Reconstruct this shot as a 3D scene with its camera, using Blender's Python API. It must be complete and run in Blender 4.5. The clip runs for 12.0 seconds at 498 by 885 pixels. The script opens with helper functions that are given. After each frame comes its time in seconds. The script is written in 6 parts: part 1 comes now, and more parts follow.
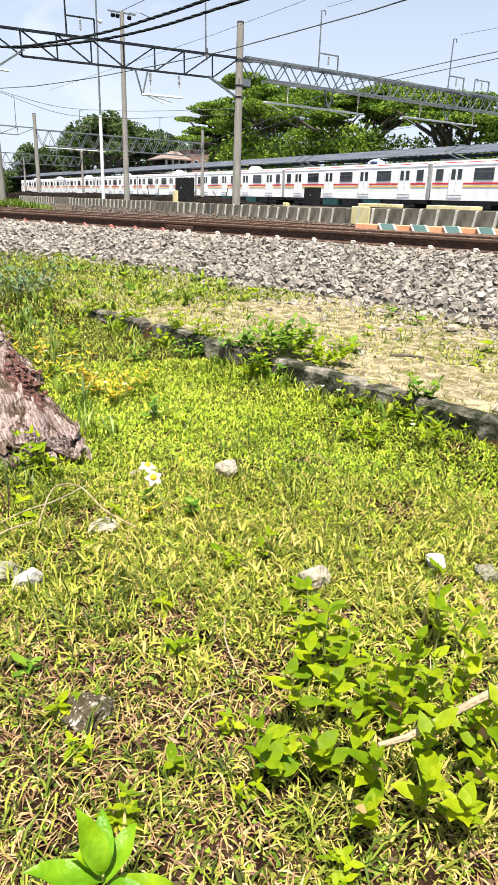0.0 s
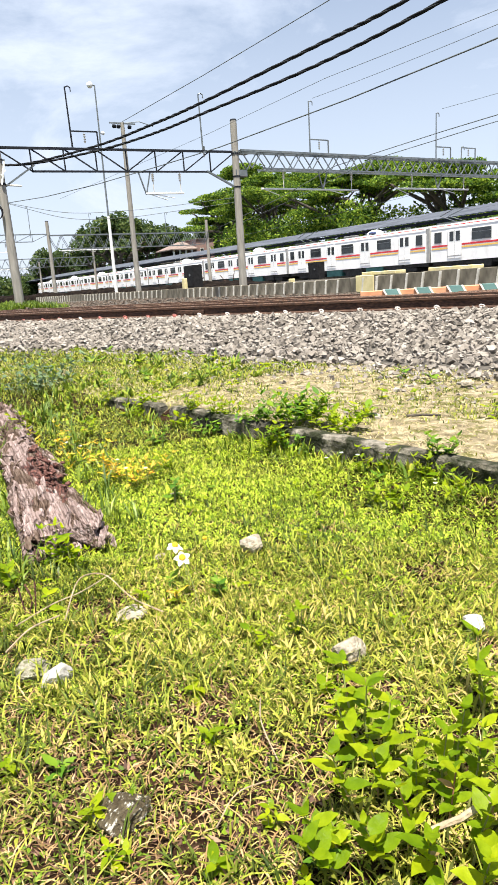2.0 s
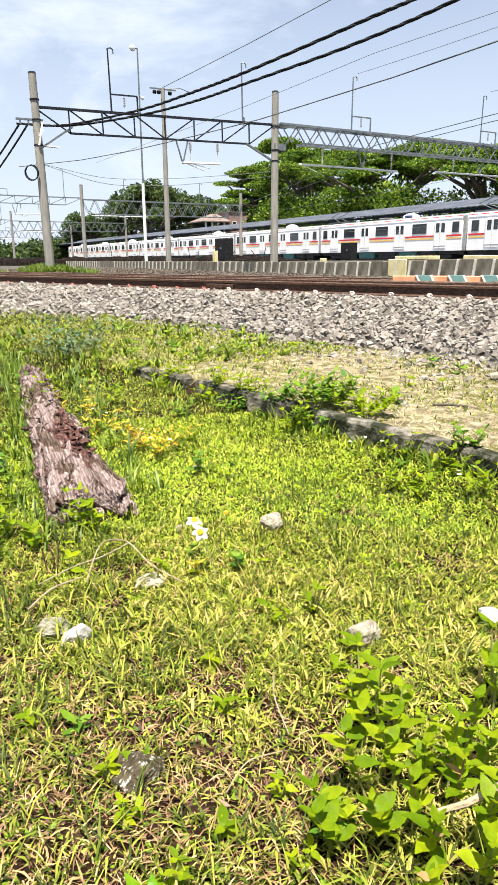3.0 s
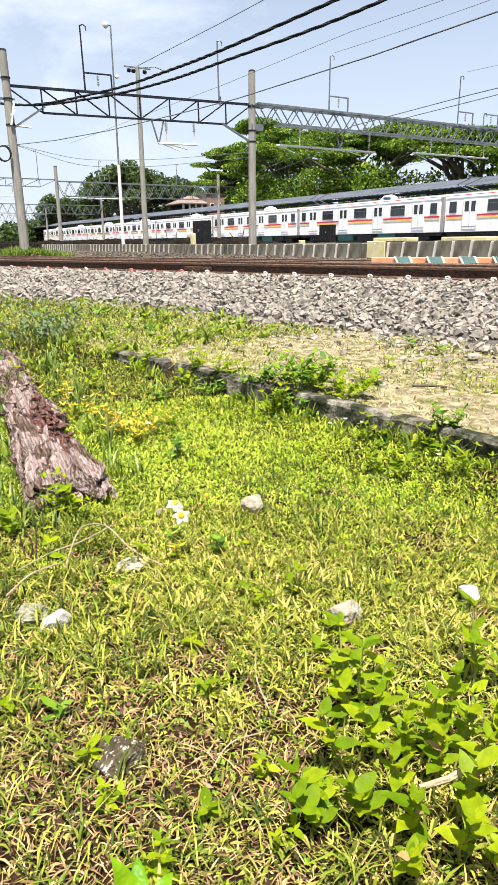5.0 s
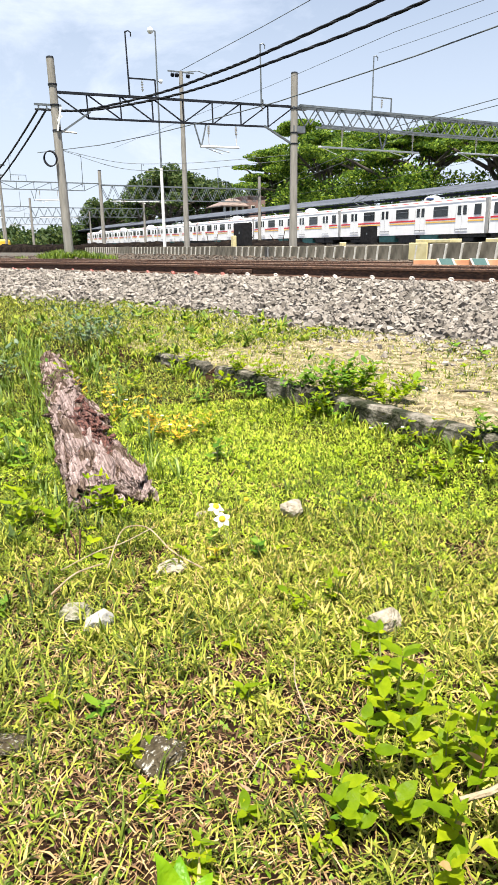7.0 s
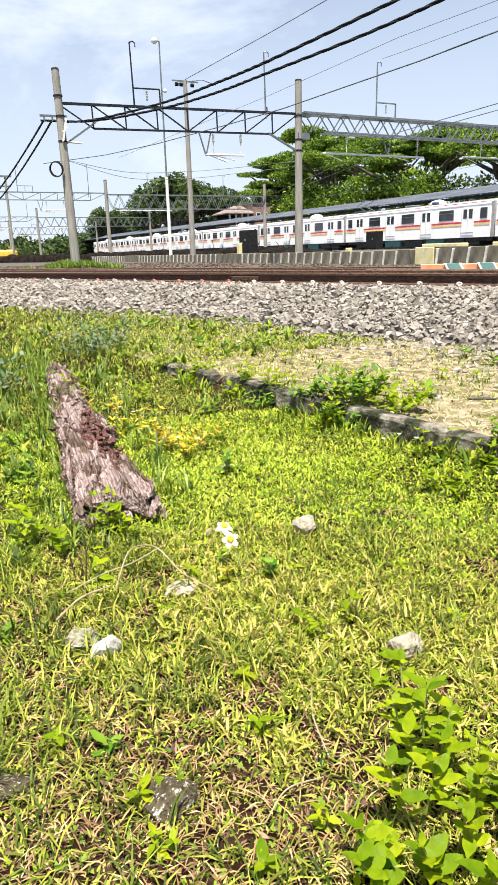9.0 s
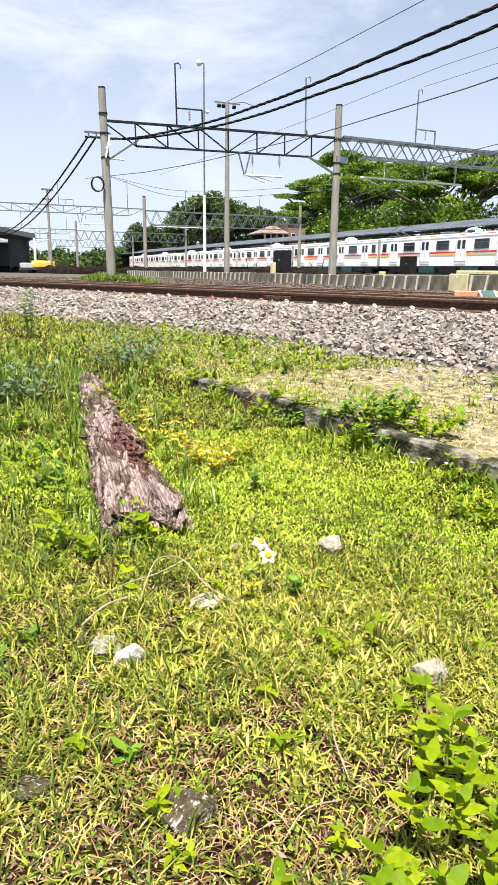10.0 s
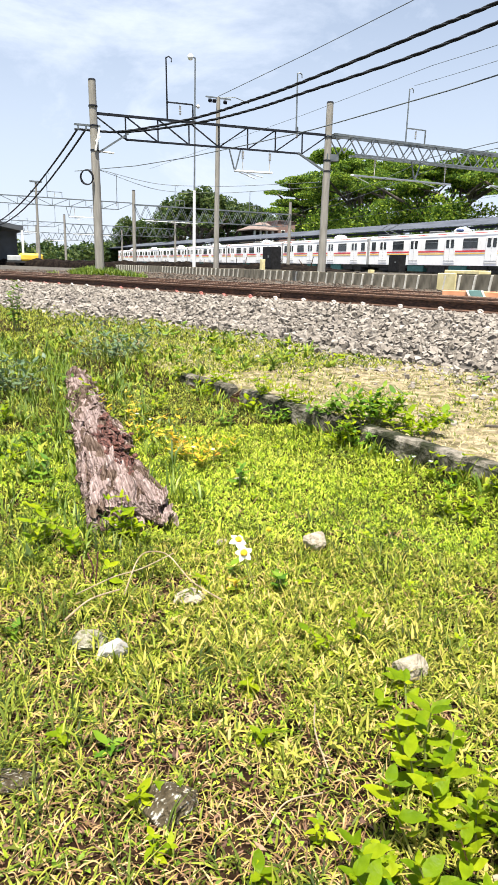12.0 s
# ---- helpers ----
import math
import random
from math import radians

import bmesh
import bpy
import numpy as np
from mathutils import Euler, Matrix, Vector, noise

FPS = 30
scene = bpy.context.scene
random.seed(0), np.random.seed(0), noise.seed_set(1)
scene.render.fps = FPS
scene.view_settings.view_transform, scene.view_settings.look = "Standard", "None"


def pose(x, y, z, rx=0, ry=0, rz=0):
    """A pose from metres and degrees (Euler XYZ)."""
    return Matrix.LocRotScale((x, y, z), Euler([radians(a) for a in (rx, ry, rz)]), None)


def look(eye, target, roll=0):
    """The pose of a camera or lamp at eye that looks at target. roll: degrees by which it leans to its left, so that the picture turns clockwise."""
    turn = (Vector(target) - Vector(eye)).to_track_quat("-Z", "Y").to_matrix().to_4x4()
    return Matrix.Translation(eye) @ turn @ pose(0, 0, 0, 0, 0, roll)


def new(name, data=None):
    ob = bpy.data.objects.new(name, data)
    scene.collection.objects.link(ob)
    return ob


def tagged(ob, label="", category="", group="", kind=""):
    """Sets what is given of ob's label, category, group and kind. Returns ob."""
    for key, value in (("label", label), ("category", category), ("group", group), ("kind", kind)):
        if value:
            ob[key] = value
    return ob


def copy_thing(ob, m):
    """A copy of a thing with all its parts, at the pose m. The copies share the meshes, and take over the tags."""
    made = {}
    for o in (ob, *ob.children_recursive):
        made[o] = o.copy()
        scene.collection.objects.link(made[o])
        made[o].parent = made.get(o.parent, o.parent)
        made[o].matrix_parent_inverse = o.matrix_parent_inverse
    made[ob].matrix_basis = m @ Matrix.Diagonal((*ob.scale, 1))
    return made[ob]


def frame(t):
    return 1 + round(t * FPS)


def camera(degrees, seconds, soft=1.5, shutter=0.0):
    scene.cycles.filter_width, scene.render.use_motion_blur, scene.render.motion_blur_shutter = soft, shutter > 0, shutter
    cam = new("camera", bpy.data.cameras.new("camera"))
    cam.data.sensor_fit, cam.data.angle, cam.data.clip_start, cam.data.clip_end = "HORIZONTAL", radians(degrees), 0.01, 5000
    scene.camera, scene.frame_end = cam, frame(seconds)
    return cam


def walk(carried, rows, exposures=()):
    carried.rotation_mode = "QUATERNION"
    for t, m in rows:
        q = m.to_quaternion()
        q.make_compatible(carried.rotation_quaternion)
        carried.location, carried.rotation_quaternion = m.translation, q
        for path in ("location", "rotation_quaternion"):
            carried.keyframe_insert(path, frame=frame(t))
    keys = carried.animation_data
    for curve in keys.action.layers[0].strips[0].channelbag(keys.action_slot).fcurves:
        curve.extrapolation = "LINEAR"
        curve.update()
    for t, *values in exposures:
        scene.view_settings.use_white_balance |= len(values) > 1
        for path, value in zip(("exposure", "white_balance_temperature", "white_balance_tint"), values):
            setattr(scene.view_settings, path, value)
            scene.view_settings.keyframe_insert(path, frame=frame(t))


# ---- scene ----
cam = camera(41.3, 12.0, soft=0.9)
PATH = [
    (0, (0.043, 0.04, 0.757), (1.031, 1.64, 0.074), 2.0),
    (0.5, (0.047, 0.05, 0.751), (0.937, 1.696, 0.045), 0.7),
    (1, (0.04, 0.054, 0.752), (0.928, 1.707, 0.058), 0.4),
    (1.5, (0.036, 0.051, 0.756), (0.885, 1.732, 0.085), 0.0),
    (2, (0.057, 0.032, 0.759), (1.016, 1.724, 0.289), -3.7),
    (2.5, (0.036, 0.032, 0.766), (0.902, 1.779, 0.32), -2.9),
    (3, (0.033, 0.035, 0.763), (0.932, 1.739, 0.229), -0.2),
    (4.8, (0.038, 0.05, 0.751), (0.955, 1.731, 0.173), -0.1),
    (5, (0.041, 0.044, 0.754), (0.985, 1.709, 0.173), -0.4),
    (5.5, (0.04, 0.042, 0.755), (1.019, 1.697, 0.204), 0.7),
    (6, (0.034, 0.037, 0.758), (0.9, 1.746, 0.184), -0.3),
    (6.5, (0.033, 0.038, 0.757), (0.846, 1.768, 0.169), -0.0),
    (6.7, (0.031, 0.034, 0.759), (0.858, 1.761, 0.181), -0.1),
    (8.3, (0.051, 0.111, 0.781), (0.91, 1.82, 0.199), -3.1),
    (8.5, (0.061, 0.108, 0.774), (0.887, 1.837, 0.201), -4.1),
    (9, (0.052, 0.099, 0.77), (0.877, 1.834, 0.214), -1.5),
    (9.5, (0.045, 0.095, 0.768), (0.812, 1.862, 0.23), -0.9),
    (10, (0.033, 0.097, 0.768), (0.797, 1.875, 0.265), 0.7),
    (10.5, (0.039, 0.095, 0.766), (0.801, 1.869, 0.244), 0.7),
    (11, (0.035, 0.093, 0.768), (0.796, 1.866, 0.242), 1.2),
    (11.5, (0.034, 0.096, 0.765), (0.8, 1.868, 0.242), 1.3),
    (12, (0.035, 0.091, 0.769), (0.833, 1.852, 0.256), 1.6),
]
walk(cam, [(t, look(eye, target, roll)) for t, eye, target, roll in PATH])

# ---- world, sun, exposure ----
SUN_EL, SUN_AZ = 73.0, 212.0     # degrees above the horizon; degrees from +y towards +x


def make_world():
    w = bpy.data.worlds.new("sky")
    scene.world = w
    w.use_nodes = True
    nt = w.node_tree
    nt.nodes.clear()
    out = nt.nodes.new("ShaderNodeOutputWorld")
    bg = nt.nodes.new("ShaderNodeBackground")
    sky = nt.nodes.new("ShaderNodeTexSky")
    sky.sky_type = "NISHITA"
    sky.sun_disc = False
    sky.sun_elevation = radians(SUN_EL)
    sky.sun_rotation = radians(SUN_AZ)
    sky.air_density, sky.dust_density, sky.ozone_density = 1.0, 0.9, 1.2
    tc = nt.nodes.new("ShaderNodeTexCoord")
    mp = nt.nodes.new("ShaderNodeMapping")
    mp.inputs["Scale"].default_value = (1.0, 1.0, 2.6)
    no = nt.nodes.new("ShaderNodeTexNoise")
    no.inputs["Scale"].default_value = 2.3
    no.inputs["Detail"].default_value = 9.0
    no.inputs["Roughness"].default_value = 0.62
    no.inputs["Distortion"].default_value = 0.5
    ramp = nt.nodes.new("ShaderNodeValToRGB")
    ramp.color_ramp.elements[0].position = 0.30
    ramp.color_ramp.elements[1].position = 0.62
    mix = nt.nodes.new("ShaderNodeMix")
    mix.data_type = "RGBA"
    mix.inputs["B"].default_value = CLOUD
    nt.links.new(tc.outputs["Generated"], mp.inputs["Vector"])
    nt.links.new(mp.outputs["Vector"], no.inputs["Vector"])
    nt.links.new(no.outputs["Fac"], ramp.inputs["Fac"])
    # haze and cloud thin out towards the zenith
    sep = nt.nodes.new("ShaderNodeSeparateXYZ")
    thin = nt.nodes.new("ShaderNodeMapRange")
    thin.interpolation_type = "SMOOTHSTEP"
    thin.inputs["From Min"].default_value, thin.inputs["From Max"].default_value = 0.42, 0.9
    thin.inputs["To Min"].default_value, thin.inputs["To Max"].default_value = 1.0, 0.35
    mul = nt.nodes.new("ShaderNodeMath")
    mul.operation = "MULTIPLY"
    nt.links.new(tc.outputs["Generated"], sep.inputs["Vector"])
    nt.links.new(sep.outputs["Z"], thin.inputs["Value"])
    nt.links.new(ramp.outputs["Color"], mul.inputs[0])
    nt.links.new(thin.outputs["Result"], mul.inputs[1])
    haze = nt.nodes.new("ShaderNodeMapRange")
    haze.interpolation_type = "SMOOTHSTEP"
    haze.inputs["From Min"].default_value, haze.inputs["From Max"].default_value = 0.0, 0.62
    haze.inputs["To Min"].default_value, haze.inputs["To Max"].default_value = 0.8, 0.08
    nt.links.new(sep.outputs["Z"], haze.inputs["Value"])
    top = nt.nodes.new("ShaderNodeMath")
    top.operation = "MAXIMUM"
    nt.links.new(mul.outputs[0], top.inputs[0])
    nt.links.new(haze.outputs["Result"], top.inputs[1])
    nt.links.new(top.outputs[0], mix.inputs["Factor"])
    nt.links.new(sky.outputs["Color"], mix.inputs["A"])
    nt.links.new(mix.outputs["Result"], bg.inputs["Color"])
    bg.inputs["Strength"].default_value = SKY_STRENGTH
    nt.links.new(bg.outputs["Background"], out.inputs["Surface"])


CLOUD = (6.25, 6.95, 8.2, 1.0)
SKY_STRENGTH = 0.0485
EXPOSURE = 1.54
make_world()
sun_data = bpy.data.lights.new("sun", "SUN")
sun_data.energy, sun_data.angle, sun_data.color = 5.0, radians(0.55), (1.0, 0.94, 0.82)
sun = new("sun", sun_data)
_el, _az = radians(SUN_EL), radians(SUN_AZ)
sun.matrix_world = look((math.sin(_az) * math.cos(_el) * 50, math.cos(_az) * math.cos(_el) * 50, math.sin(_el) * 50), (0, 0, 0))
scene.view_settings.exposure = EXPOSURE

# ---- materials ----
MATS = {}


def mat(name, colours, rough=0.8, metal=0.0, scale=8.0, detail=6.0, spread=(0.35, 0.65), bump=0.0, bump_scale=40.0,
        vary=None, stretch=(1, 1, 1), spots=None, spot_scale=3.0, spot_at=(0.55, 0.7), through_light=0.0, island=False, spec=0.5):
    """A procedural surface: noise between colours, a second, larger noise of spots, fine relief, and a tint by object or island."""
    if name in MATS:
        return MATS[name]
    m = bpy.data.materials.new(name)
    m.use_nodes = True
    nt = m.node_tree
    bsdf = nt.nodes["Principled BSDF"]
    bsdf.inputs["Roughness"].default_value = rough
    bsdf.inputs["Metallic"].default_value = metal
    bsdf.inputs["Specular IOR Level"].default_value = spec
    tc = nt.nodes.new("ShaderNodeTexCoord")
    mp = nt.nodes.new("ShaderNodeMapping")
    mp.inputs["Scale"].default_value = stretch
    nt.links.new(tc.outputs["Object"], mp.inputs["Vector"])
    no = nt.nodes.new("ShaderNodeTexNoise")
    no.inputs["Scale"].default_value, no.inputs["Detail"].default_value = scale, detail
    nt.links.new(mp.outputs["Vector"], no.inputs["Vector"])
    ramp = nt.nodes.new("ShaderNodeValToRGB")
    el = ramp.color_ramp.elements
    n = len(colours)
    for i, c in enumerate(colours):
        p = spread[0] + (spread[1] - spread[0]) * (i / max(1, n - 1))
        if i < 2:
            el[i].position, el[i].color = p, (*c, 1)
        else:
            el.new(p).color = (*c, 1)
    if n == 1:
        el[1].color = (*colours[0], 1)
    fac = no.outputs["Fac"]
    if island:
        geo = nt.nodes.new("ShaderNodeNewGeometry")
        add = nt.nodes.new("ShaderNodeMath")
        add.operation = "MULTIPLY_ADD"
        add.inputs[1].default_value = 0.6
        nt.links.new(geo.outputs["Random Per Island"], add.inputs[0])
        sc = nt.nodes.new("ShaderNodeMath")
        sc.operation = "MULTIPLY"
        sc.inputs[1].default_value = 0.42
        nt.links.new(fac, sc.inputs[0])
        nt.links.new(sc.outputs[0], add.inputs[2])
        fac = add.outputs[0]
    nt.links.new(fac, ramp.inputs["Fac"])
    col = ramp.outputs["Color"]
    if spots:
        n2 = nt.nodes.new("ShaderNodeTexNoise")
        n2.inputs["Scale"].default_value, n2.inputs["Detail"].default_value = spot_scale, 8.0
        n2.inputs["Roughness"].default_value = 0.65
        nt.links.new(mp.outputs["Vector"], n2.inputs["Vector"])
        r2 = nt.nodes.new("ShaderNodeMapRange")
        r2.inputs["From Min"].default_value, r2.inputs["From Max"].default_value = spot_at
        nt.links.new(n2.outputs["Fac"], r2.inputs["Value"])
        mx = nt.nodes.new("ShaderNodeMix")
        mx.data_type = "RGBA"
        mx.inputs["B"].default_value = (*spots, 1)
        nt.links.new(r2.outputs["Result"], mx.inputs["Factor"])
        nt.links.new(col, mx.inputs["A"])
        col = mx.outputs["Result"]
    if vary:
        inf = nt.nodes.new("ShaderNodeObjectInfo")
        hs = nt.nodes.new("ShaderNodeHueSaturation")
        mr = nt.nodes.new("ShaderNodeMapRange")
        mr.inputs["To Min"].default_value, mr.inputs["To Max"].default_value = 1 - vary, 1 + vary
        nt.links.new(inf.outputs["Random"], mr.inputs["Value"])
        nt.links.new(mr.outputs["Result"], hs.inputs["Value"])
        if through_light:
            hue = nt.nodes.new("ShaderNodeMapRange")
            hue.inputs["To Min"].default_value, hue.inputs["To Max"].default_value = 0.525, 0.48
            nt.links.new(inf.outputs["Random"], hue.inputs["Value"])
            nt.links.new(hue.outputs["Result"], hs.inputs["Hue"])
        nt.links.new(col, hs.inputs["Color"])
        col = hs.outputs["Color"]
    nt.links.new(col, bsdf.inputs["Base Color"])
    if bump:
        nb = nt.nodes.new("ShaderNodeTexNoise")
        nb.inputs["Scale"].default_value, nb.inputs["Detail"].default_value = bump_scale, 5.0
        nt.links.new(mp.outputs["Vector"], nb.inputs["Vector"])
        bp = nt.nodes.new("ShaderNodeBump")
        bp.inputs["Strength"].default_value = bump
        bp.inputs["Distance"].default_value = 0.02
        nt.links.new(nb.outputs["Fac"], bp.inputs["Height"])
        nt.links.new(bp.outputs["Normal"], bsdf.inputs["Normal"])
    if through_light:
        tr = nt.nodes.new("ShaderNodeBsdfTranslucent")
        nt.links.new(col, tr.inputs["Color"])
        ms = nt.nodes.new("ShaderNodeMixShader")
        ms.inputs["Fac"].default_value = through_light
        nt.links.new(bsdf.outputs["BSDF"], ms.inputs[1])
        nt.links.new(tr.outputs["BSDF"], ms.inputs[2])
        nt.links.new(ms.outputs["Shader"], nt.nodes["Material Output"].inputs["Surface"])
    MATS[name] = m
    return m


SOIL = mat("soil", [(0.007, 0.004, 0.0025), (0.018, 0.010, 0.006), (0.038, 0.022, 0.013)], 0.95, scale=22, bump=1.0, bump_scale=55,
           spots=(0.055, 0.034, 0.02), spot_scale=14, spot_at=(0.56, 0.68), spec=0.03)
TURF = mat("rough_turf", [(0.013, 0.02, 0.006), (0.042, 0.058, 0.011), (0.10, 0.115, 0.018), (0.18, 0.17, 0.04)], 0.9, scale=38, detail=9, spread=(0.34, 0.66), bump=1.0, bump_scale=60,
           spots=(0.09, 0.07, 0.03), spot_scale=2.2, spot_at=(0.54, 0.66), spec=0.05)
DRY_SOIL = mat("dry_strip_soil", [(0.095, 0.076, 0.047), (0.20, 0.167, 0.108), (0.31, 0.27, 0.185)], 0.95, scale=14, bump=0.8, bump_scale=70,
               spots=(0.10, 0.095, 0.03), spot_scale=11, spot_at=(0.5, 0.6), spec=0.1)
GRASS = mat("grass_blade", [(0.03, 0.05, 0.010), (0.10, 0.14, 0.018), (0.21, 0.255, 0.03), (0.36, 0.36, 0.06), (0.46, 0.38, 0.17)], 0.55,
            scale=2.2, spread=(0.26, 0.98), through_light=0.3, island=True, spec=0.12)
GRASS_TALL = mat("tall_grass_blade", [(0.04, 0.08, 0.008), (0.10, 0.165, 0.012), (0.20, 0.26, 0.018)], 0.5, scale=2.0, spread=(0.2, 0.85),
                 through_light=0.3, island=True, spec=0.4)
LIME = mat("lime_lawn_blade", [(0.04, 0.085, 0.010), (0.17, 0.26, 0.018), (0.35, 0.455, 0.028), (0.54, 0.60, 0.09)], 0.6, scale=2.0, spread=(0.14, 0.78),
           through_light=0.36, island=True, spec=0.12)
WORN = mat("worn_grass_blade", [(0.035, 0.042, 0.010), (0.12, 0.14, 0.02), (0.25, 0.265, 0.035), (0.42, 0.36, 0.10), (0.52, 0.38, 0.18)], 0.7, scale=2.2, spread=(0.20, 0.88),
           through_light=0.28, island=True, spec=0.1)
LAWN_FAR = mat("further_lawn_blade", [(0.035, 0.055, 0.010), (0.12, 0.16, 0.018), (0.26, 0.29, 0.028), (0.44, 0.42, 0.08)], 0.6, scale=0.9, spread=(0.22, 0.88),
               through_light=0.3, island=True, spec=0.25)
WEED_DARK = mat("ground_weed_leaf", [(0.03, 0.06, 0.010), (0.09, 0.15, 0.018), (0.20, 0.28, 0.025), (0.34, 0.33, 0.05)], 0.6, scale=3.0, spread=(0.2, 0.85),
                through_light=0.3, island=True, spec=0.2)
STRAW = mat("dry_straw", [(0.07, 0.034, 0.016), (0.21, 0.12, 0.05), (0.37, 0.25, 0.11), (0.50, 0.385, 0.20)], 0.8, scale=2, spread=(0.15, 0.85), island=True,
            through_light=0.15)
STRAW_PALE = mat("bleached_straw", [(0.18, 0.13, 0.065), (0.36, 0.30, 0.165), (0.50, 0.445, 0.28)], 0.8, scale=2, spread=(0.15, 0.85), island=True, through_light=0.2)
LITTER = mat("leaf_litter", [(0.035, 0.016, 0.010), (0.12, 0.06, 0.038), (0.26, 0.165, 0.105)], 0.8, scale=3, spread=(0.2, 0.85), island=True, through_light=0.1)
CLOVER = mat("clover_leaf", [(0.06, 0.12, 0.006), (0.13, 0.22, 0.01), (0.22, 0.32, 0.018)], 0.6, scale=3, spread=(0.2, 0.85), island=True, through_light=0.25, spec=0.25)
LEAF = mat("weed_leaf", [(0.16, 0.235, 0.005), (0.30, 0.395, 0.008), (0.48, 0.52, 0.015)], 0.45, scale=14, vary=0.3, through_light=0.56, bump=0.15,
           bump_scale=160, spec=0.15)
LEAF_FRESH = mat("fresh_glossy_leaf", [(0.10, 0.22, 0.006), (0.20, 0.36, 0.008), (0.32, 0.46, 0.012)], 0.35, scale=18, vary=0.2, through_light=0.5, bump=0.2, bump_scale=120, spec=0.3)
LEAF_YELLOW = mat("yellow_leaf", [(0.58, 0.34, 0.02), (0.74, 0.50, 0.03)], 0.5, scale=10, vary=0.2, through_light=0.3)
LEAF_BROWN = mat("withered_leaf", [(0.30, 0.17, 0.07), (0.42, 0.28, 0.13)], 0.6, scale=10, vary=0.2, through_light=0.2)
LEAF_GREY = mat("grey_green_leaf", [(0.07, 0.12, 0.055), (0.14, 0.195, 0.105)], 0.55, scale=10, vary=0.2, through_light=0.25)
LEAF_DARK = mat("deep_green_leaf", [(0.08, 0.16, 0.008), (0.15, 0.27, 0.012)], 0.6, scale=10, vary=0.3, through_light=0.32, spec=0.25)
STEM = mat("green_stem", [(0.13, 0.16, 0.04), (0.22, 0.22, 0.07)], 0.6, scale=30)
STEM_RED = mat("reddish_stem", [(0.20, 0.09, 0.05), (0.30, 0.17, 0.09)], 0.6, scale=30)
TWIG = mat("dead_twig", [(0.20, 0.15, 0.095), (0.33, 0.265, 0.18)], 0.85, scale=40, bump=0.4, bump_scale=120)
PETAL = mat("white_petal", [(0.80, 0.80, 0.78), (0.86, 0.86, 0.84)], 0.5, scale=40, through_light=0.25)
POLLEN = mat("yellow_floret", [(0.70, 0.42, 0.01), (0.80, 0.55, 0.02)], 0.6, scale=200, bump=0.6, bump_scale=600)
WOOD = mat("rotten_wood", [(0.05, 0.033, 0.029), (0.175, 0.128, 0.118), (0.31, 0.24, 0.23), (0.42, 0.35, 0.345)], 0.95, scale=7, stretch=(17, 0.3, 12), detail=10,
           spread=(0.3, 0.72), bump=1.0, bump_scale=11, spots=(0.10, 0.062, 0.05), spot_scale=1.7, spot_at=(0.54, 0.64), spec=0.1)
WOOD_DARK = mat("rotten_wood_dark_tone", [(0.028, 0.018, 0.013), (0.085, 0.058, 0.045), (0.16, 0.12, 0.10)], 0.95, scale=12, stretch=(10, 0.6, 8), detail=8, bump=0.9, bump_scale=16, spec=0.05)
WOOD_RED = mat("red_heartwood", [(0.028, 0.010, 0.008), (0.085, 0.03, 0.023), (0.16, 0.068, 0.054)], 0.95, scale=30, stretch=(4, 1, 4), bump=0.9, bump_scale=40)
STONE_MOSSY = mat("mossy_grey_stone", [(0.15, 0.14, 0.095), (0.24, 0.225, 0.17), (0.32, 0.305, 0.245)], 0.95, scale=3.4, bump=0.9, bump_scale=6,
                  spots=(0.11, 0.12, 0.05), spot_scale=2.4, spot_at=(0.5, 0.62), spec=0.2)
STONE_PALE = mat("pale_stone", [(0.20, 0.172, 0.13), (0.285, 0.25, 0.20), (0.35, 0.315, 0.26)], 0.9, scale=2.6, bump=0.5, bump_scale=4, vary=0.08,
                 spots=(0.20, 0.175, 0.12), spot_scale=1.8, spot_at=(0.56, 0.72), spec=0.2)
STONE_WHITE = mat("white_stone", [(0.24, 0.23, 0.215), (0.40, 0.39, 0.38)], 0.9, scale=2.4, bump=0.25, bump_scale=4, spec=0.2)
STONE_DARK = mat("lichened_dark_stone", [(0.04, 0.03, 0.016), (0.095, 0.078, 0.05)], 0.95, scale=3, bump=0.9, bump_scale=6,
                 spots=(0.42, 0.41, 0.37), spot_scale=5.5, spot_at=(0.55, 0.62), spec=0.2)
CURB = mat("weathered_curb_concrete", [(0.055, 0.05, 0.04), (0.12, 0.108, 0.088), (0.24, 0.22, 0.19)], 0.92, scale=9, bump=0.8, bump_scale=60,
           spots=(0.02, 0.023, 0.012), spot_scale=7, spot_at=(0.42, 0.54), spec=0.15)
BALLAST = mat("ballast_stone", [(0.09, 0.078, 0.066), (0.16, 0.14, 0.122), (0.215, 0.192, 0.17), (0.29, 0.265, 0.24)], 0.9, scale=5, spread=(0.12, 0.88), island=True,
              bump=0.3, bump_scale=90)
BALLAST_RUSTY = mat("rust_stained_ballast", [(0.035, 0.024, 0.017), (0.075, 0.055, 0.042), (0.12, 0.095, 0.075)], 0.9, scale=5, spread=(0.12, 0.88), island=True, bump=0.3, bump_scale=90)
BALLAST_BED = mat("ballast_bed", [(0.03, 0.026, 0.022), (0.08, 0.07, 0.06)], 0.95, scale=26, bump=0.8, bump_scale=60)
RUST = mat("rusty_rail_steel", [(0.022, 0.011, 0.007), (0.055, 0.026, 0.016), (0.10, 0.05, 0.03)], 0.75, 0.3, scale=9, stretch=(2, 2, 6), bump=0.3, bump_scale=80)
